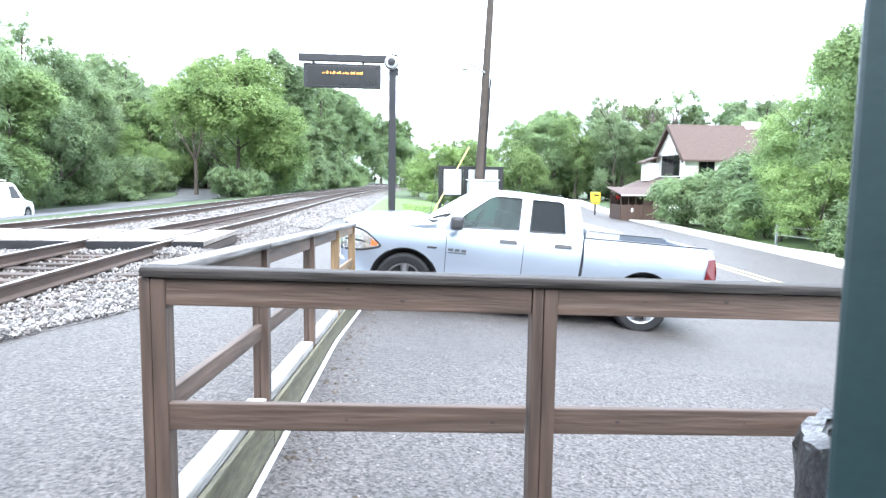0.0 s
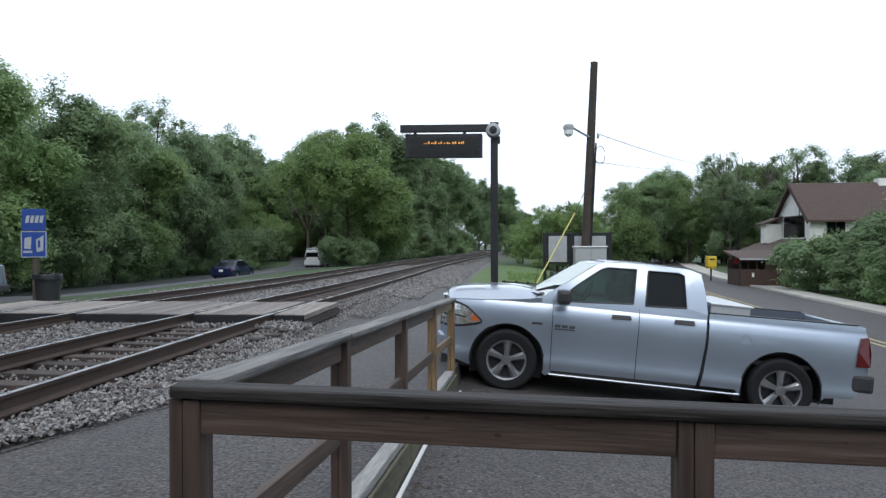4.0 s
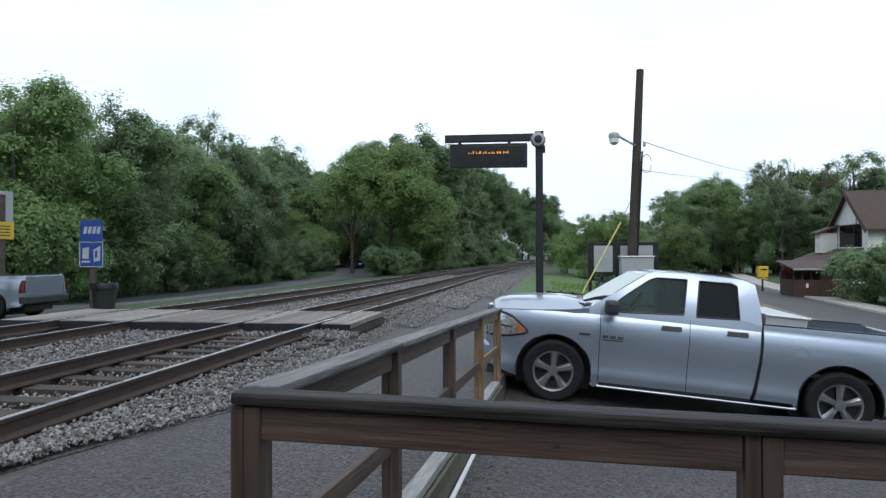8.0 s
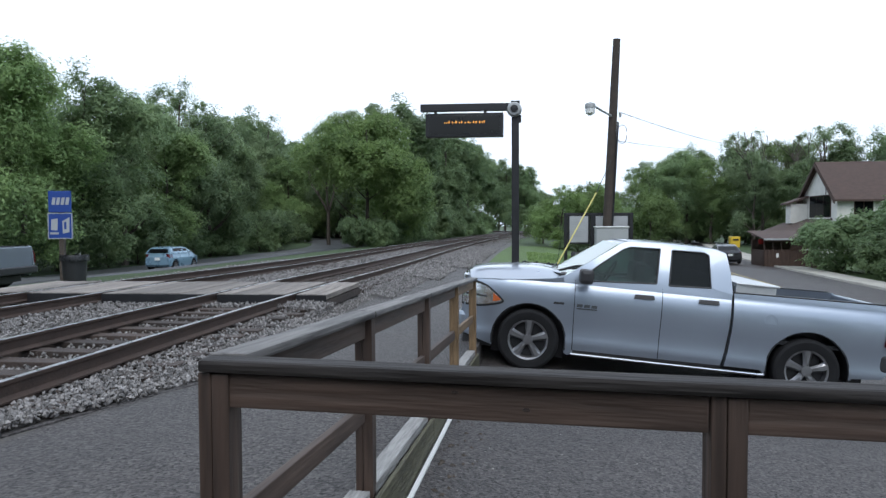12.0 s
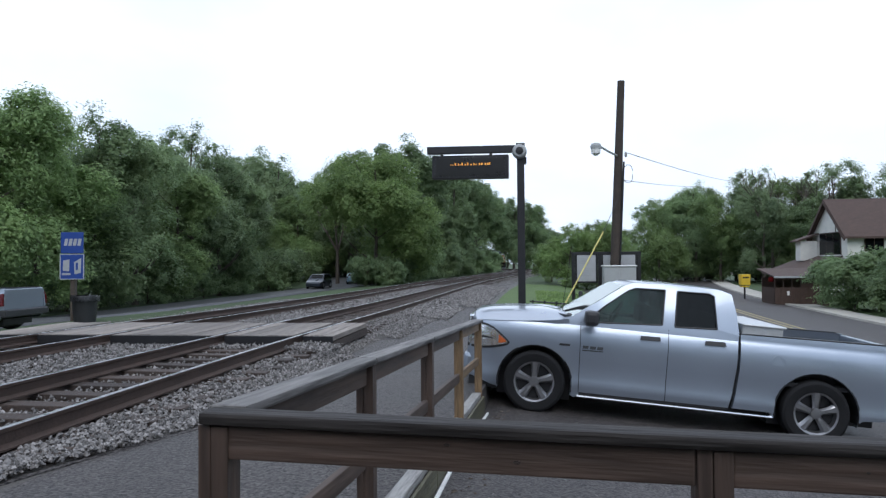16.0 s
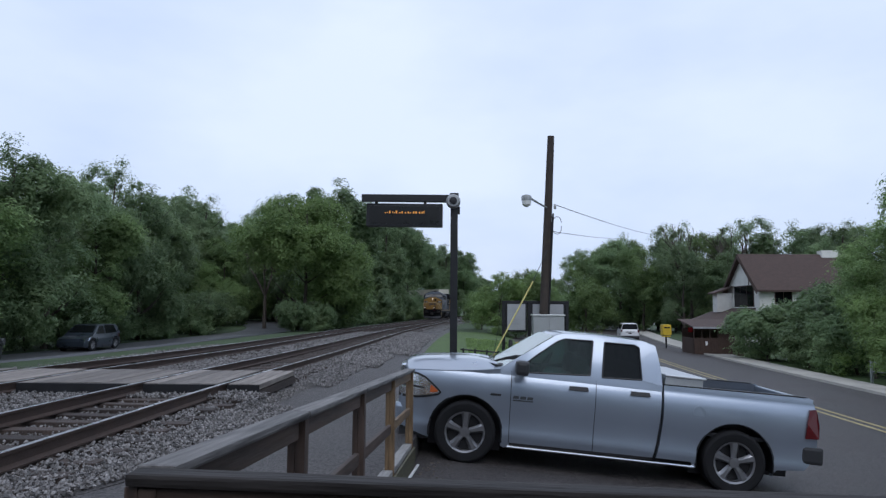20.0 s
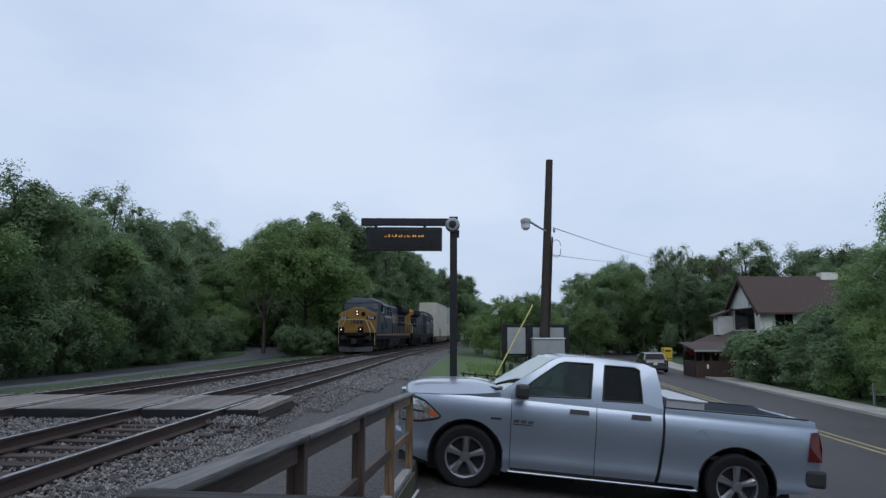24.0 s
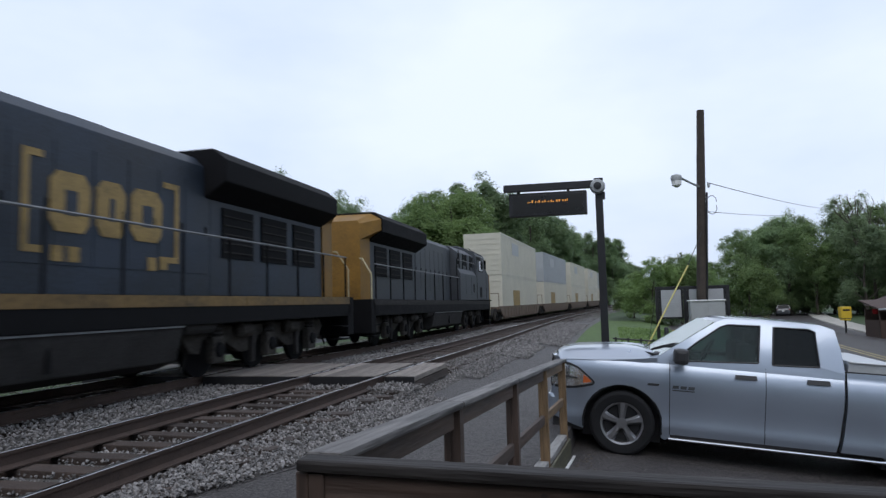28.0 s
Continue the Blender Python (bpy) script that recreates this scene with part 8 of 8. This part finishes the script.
def road_pose(mid, off, y, back):
    """On a road's lane at y; back: facing the camera's way, driving towards it."""
    slope = (mid(y + 1) - mid(y - 1)) / 2
    x = mid(y) + off
    z = height(x, y) + 0.05
    ahead = -math.degrees(math.atan(slope))
    tilt = math.degrees(math.atan2(height(mid(y + 2) + off, y + 2) - height(mid(y - 2) + off, y - 2), 4))
    m = pose(x, y, z, tilt, 0, ahead)
    return m @ pose(0, 0, 0, 0, 0, 90 if back else -90)


def drive(car, mid, off, legs, back=False):
    """legs: (seconds, y) pairs, driven at an even pace between them."""
    rows = []
    for (t0, y0), (t1, y1) in zip(legs, legs[1:]):
        k = max(1, round((t1 - t0) / 1.0))
        rows += [(t0 + (t1 - t0) * i / k, road_pose(mid, off, y0 + (y1 - y0) * i / k, back)) for i in range(k)]
    rows.append((legs[-1][0], road_pose(mid, off, legs[-1][1], back)))
    walk(car, rows)


def motions():
    run_train()
    drive(white_van, left_road_x, 0.6, [(0, 35.3), (1, 46.6), (2, 57.3), (3, 66.3), (3.5, 70.0), (5.5, 92.0), (6.5, 99.0), (8, 103.9), (9, 107.8), (28, 180.0)])
    drive(navy_car, left_road_x, 0.6, [(0, 0.0), (2.5, 32.5), (3, 38.9), (3.5, 45.4), (5.5, 65.3), (6.5, 76.0), (8, 95.5), (9, 101.0), (10, 104.5), (11, 107.6), (28, 170)])
    drive(pale_car, left_road_x, 0.2, [(0, -140), (11, 26.3), (12, 38.8), (12.5, 44.9), (14.5, 66.0), (15.5, 77.0), (16.5, 89.0), (17.5, 97.5), (18.5, 103.5), (20, 109.0), (28, 160)])
    drive(dark_suv, left_road_x, -2.2, [(0, 190), (12.5, 103), (14.5, 88), (15.5, 77.0), (17, 67.0), (18, 60.0), (19, 52.1), (20, 42.4), (21, 32.6), (28, -38)], True)
    drive(black_car, right_road_x, 2.2, [(0, -135), (10.3, 26), (10.5, 29.2), (11, 38), (11.6, 47.5), (28, 290)])
    drive(white_suv, right_road_x, 2.2, [(0, -178), (17.4, 25.5), (17.6, 28.4), (18.4, 38.2), (19, 47), (20, 72), (28, 190)])
    drive(grey_suv, right_road_x, 2.2, [(0, -230), (21.2, 25), (21.5, 29.3), (24, 56.5), (28, 106)])


motions()
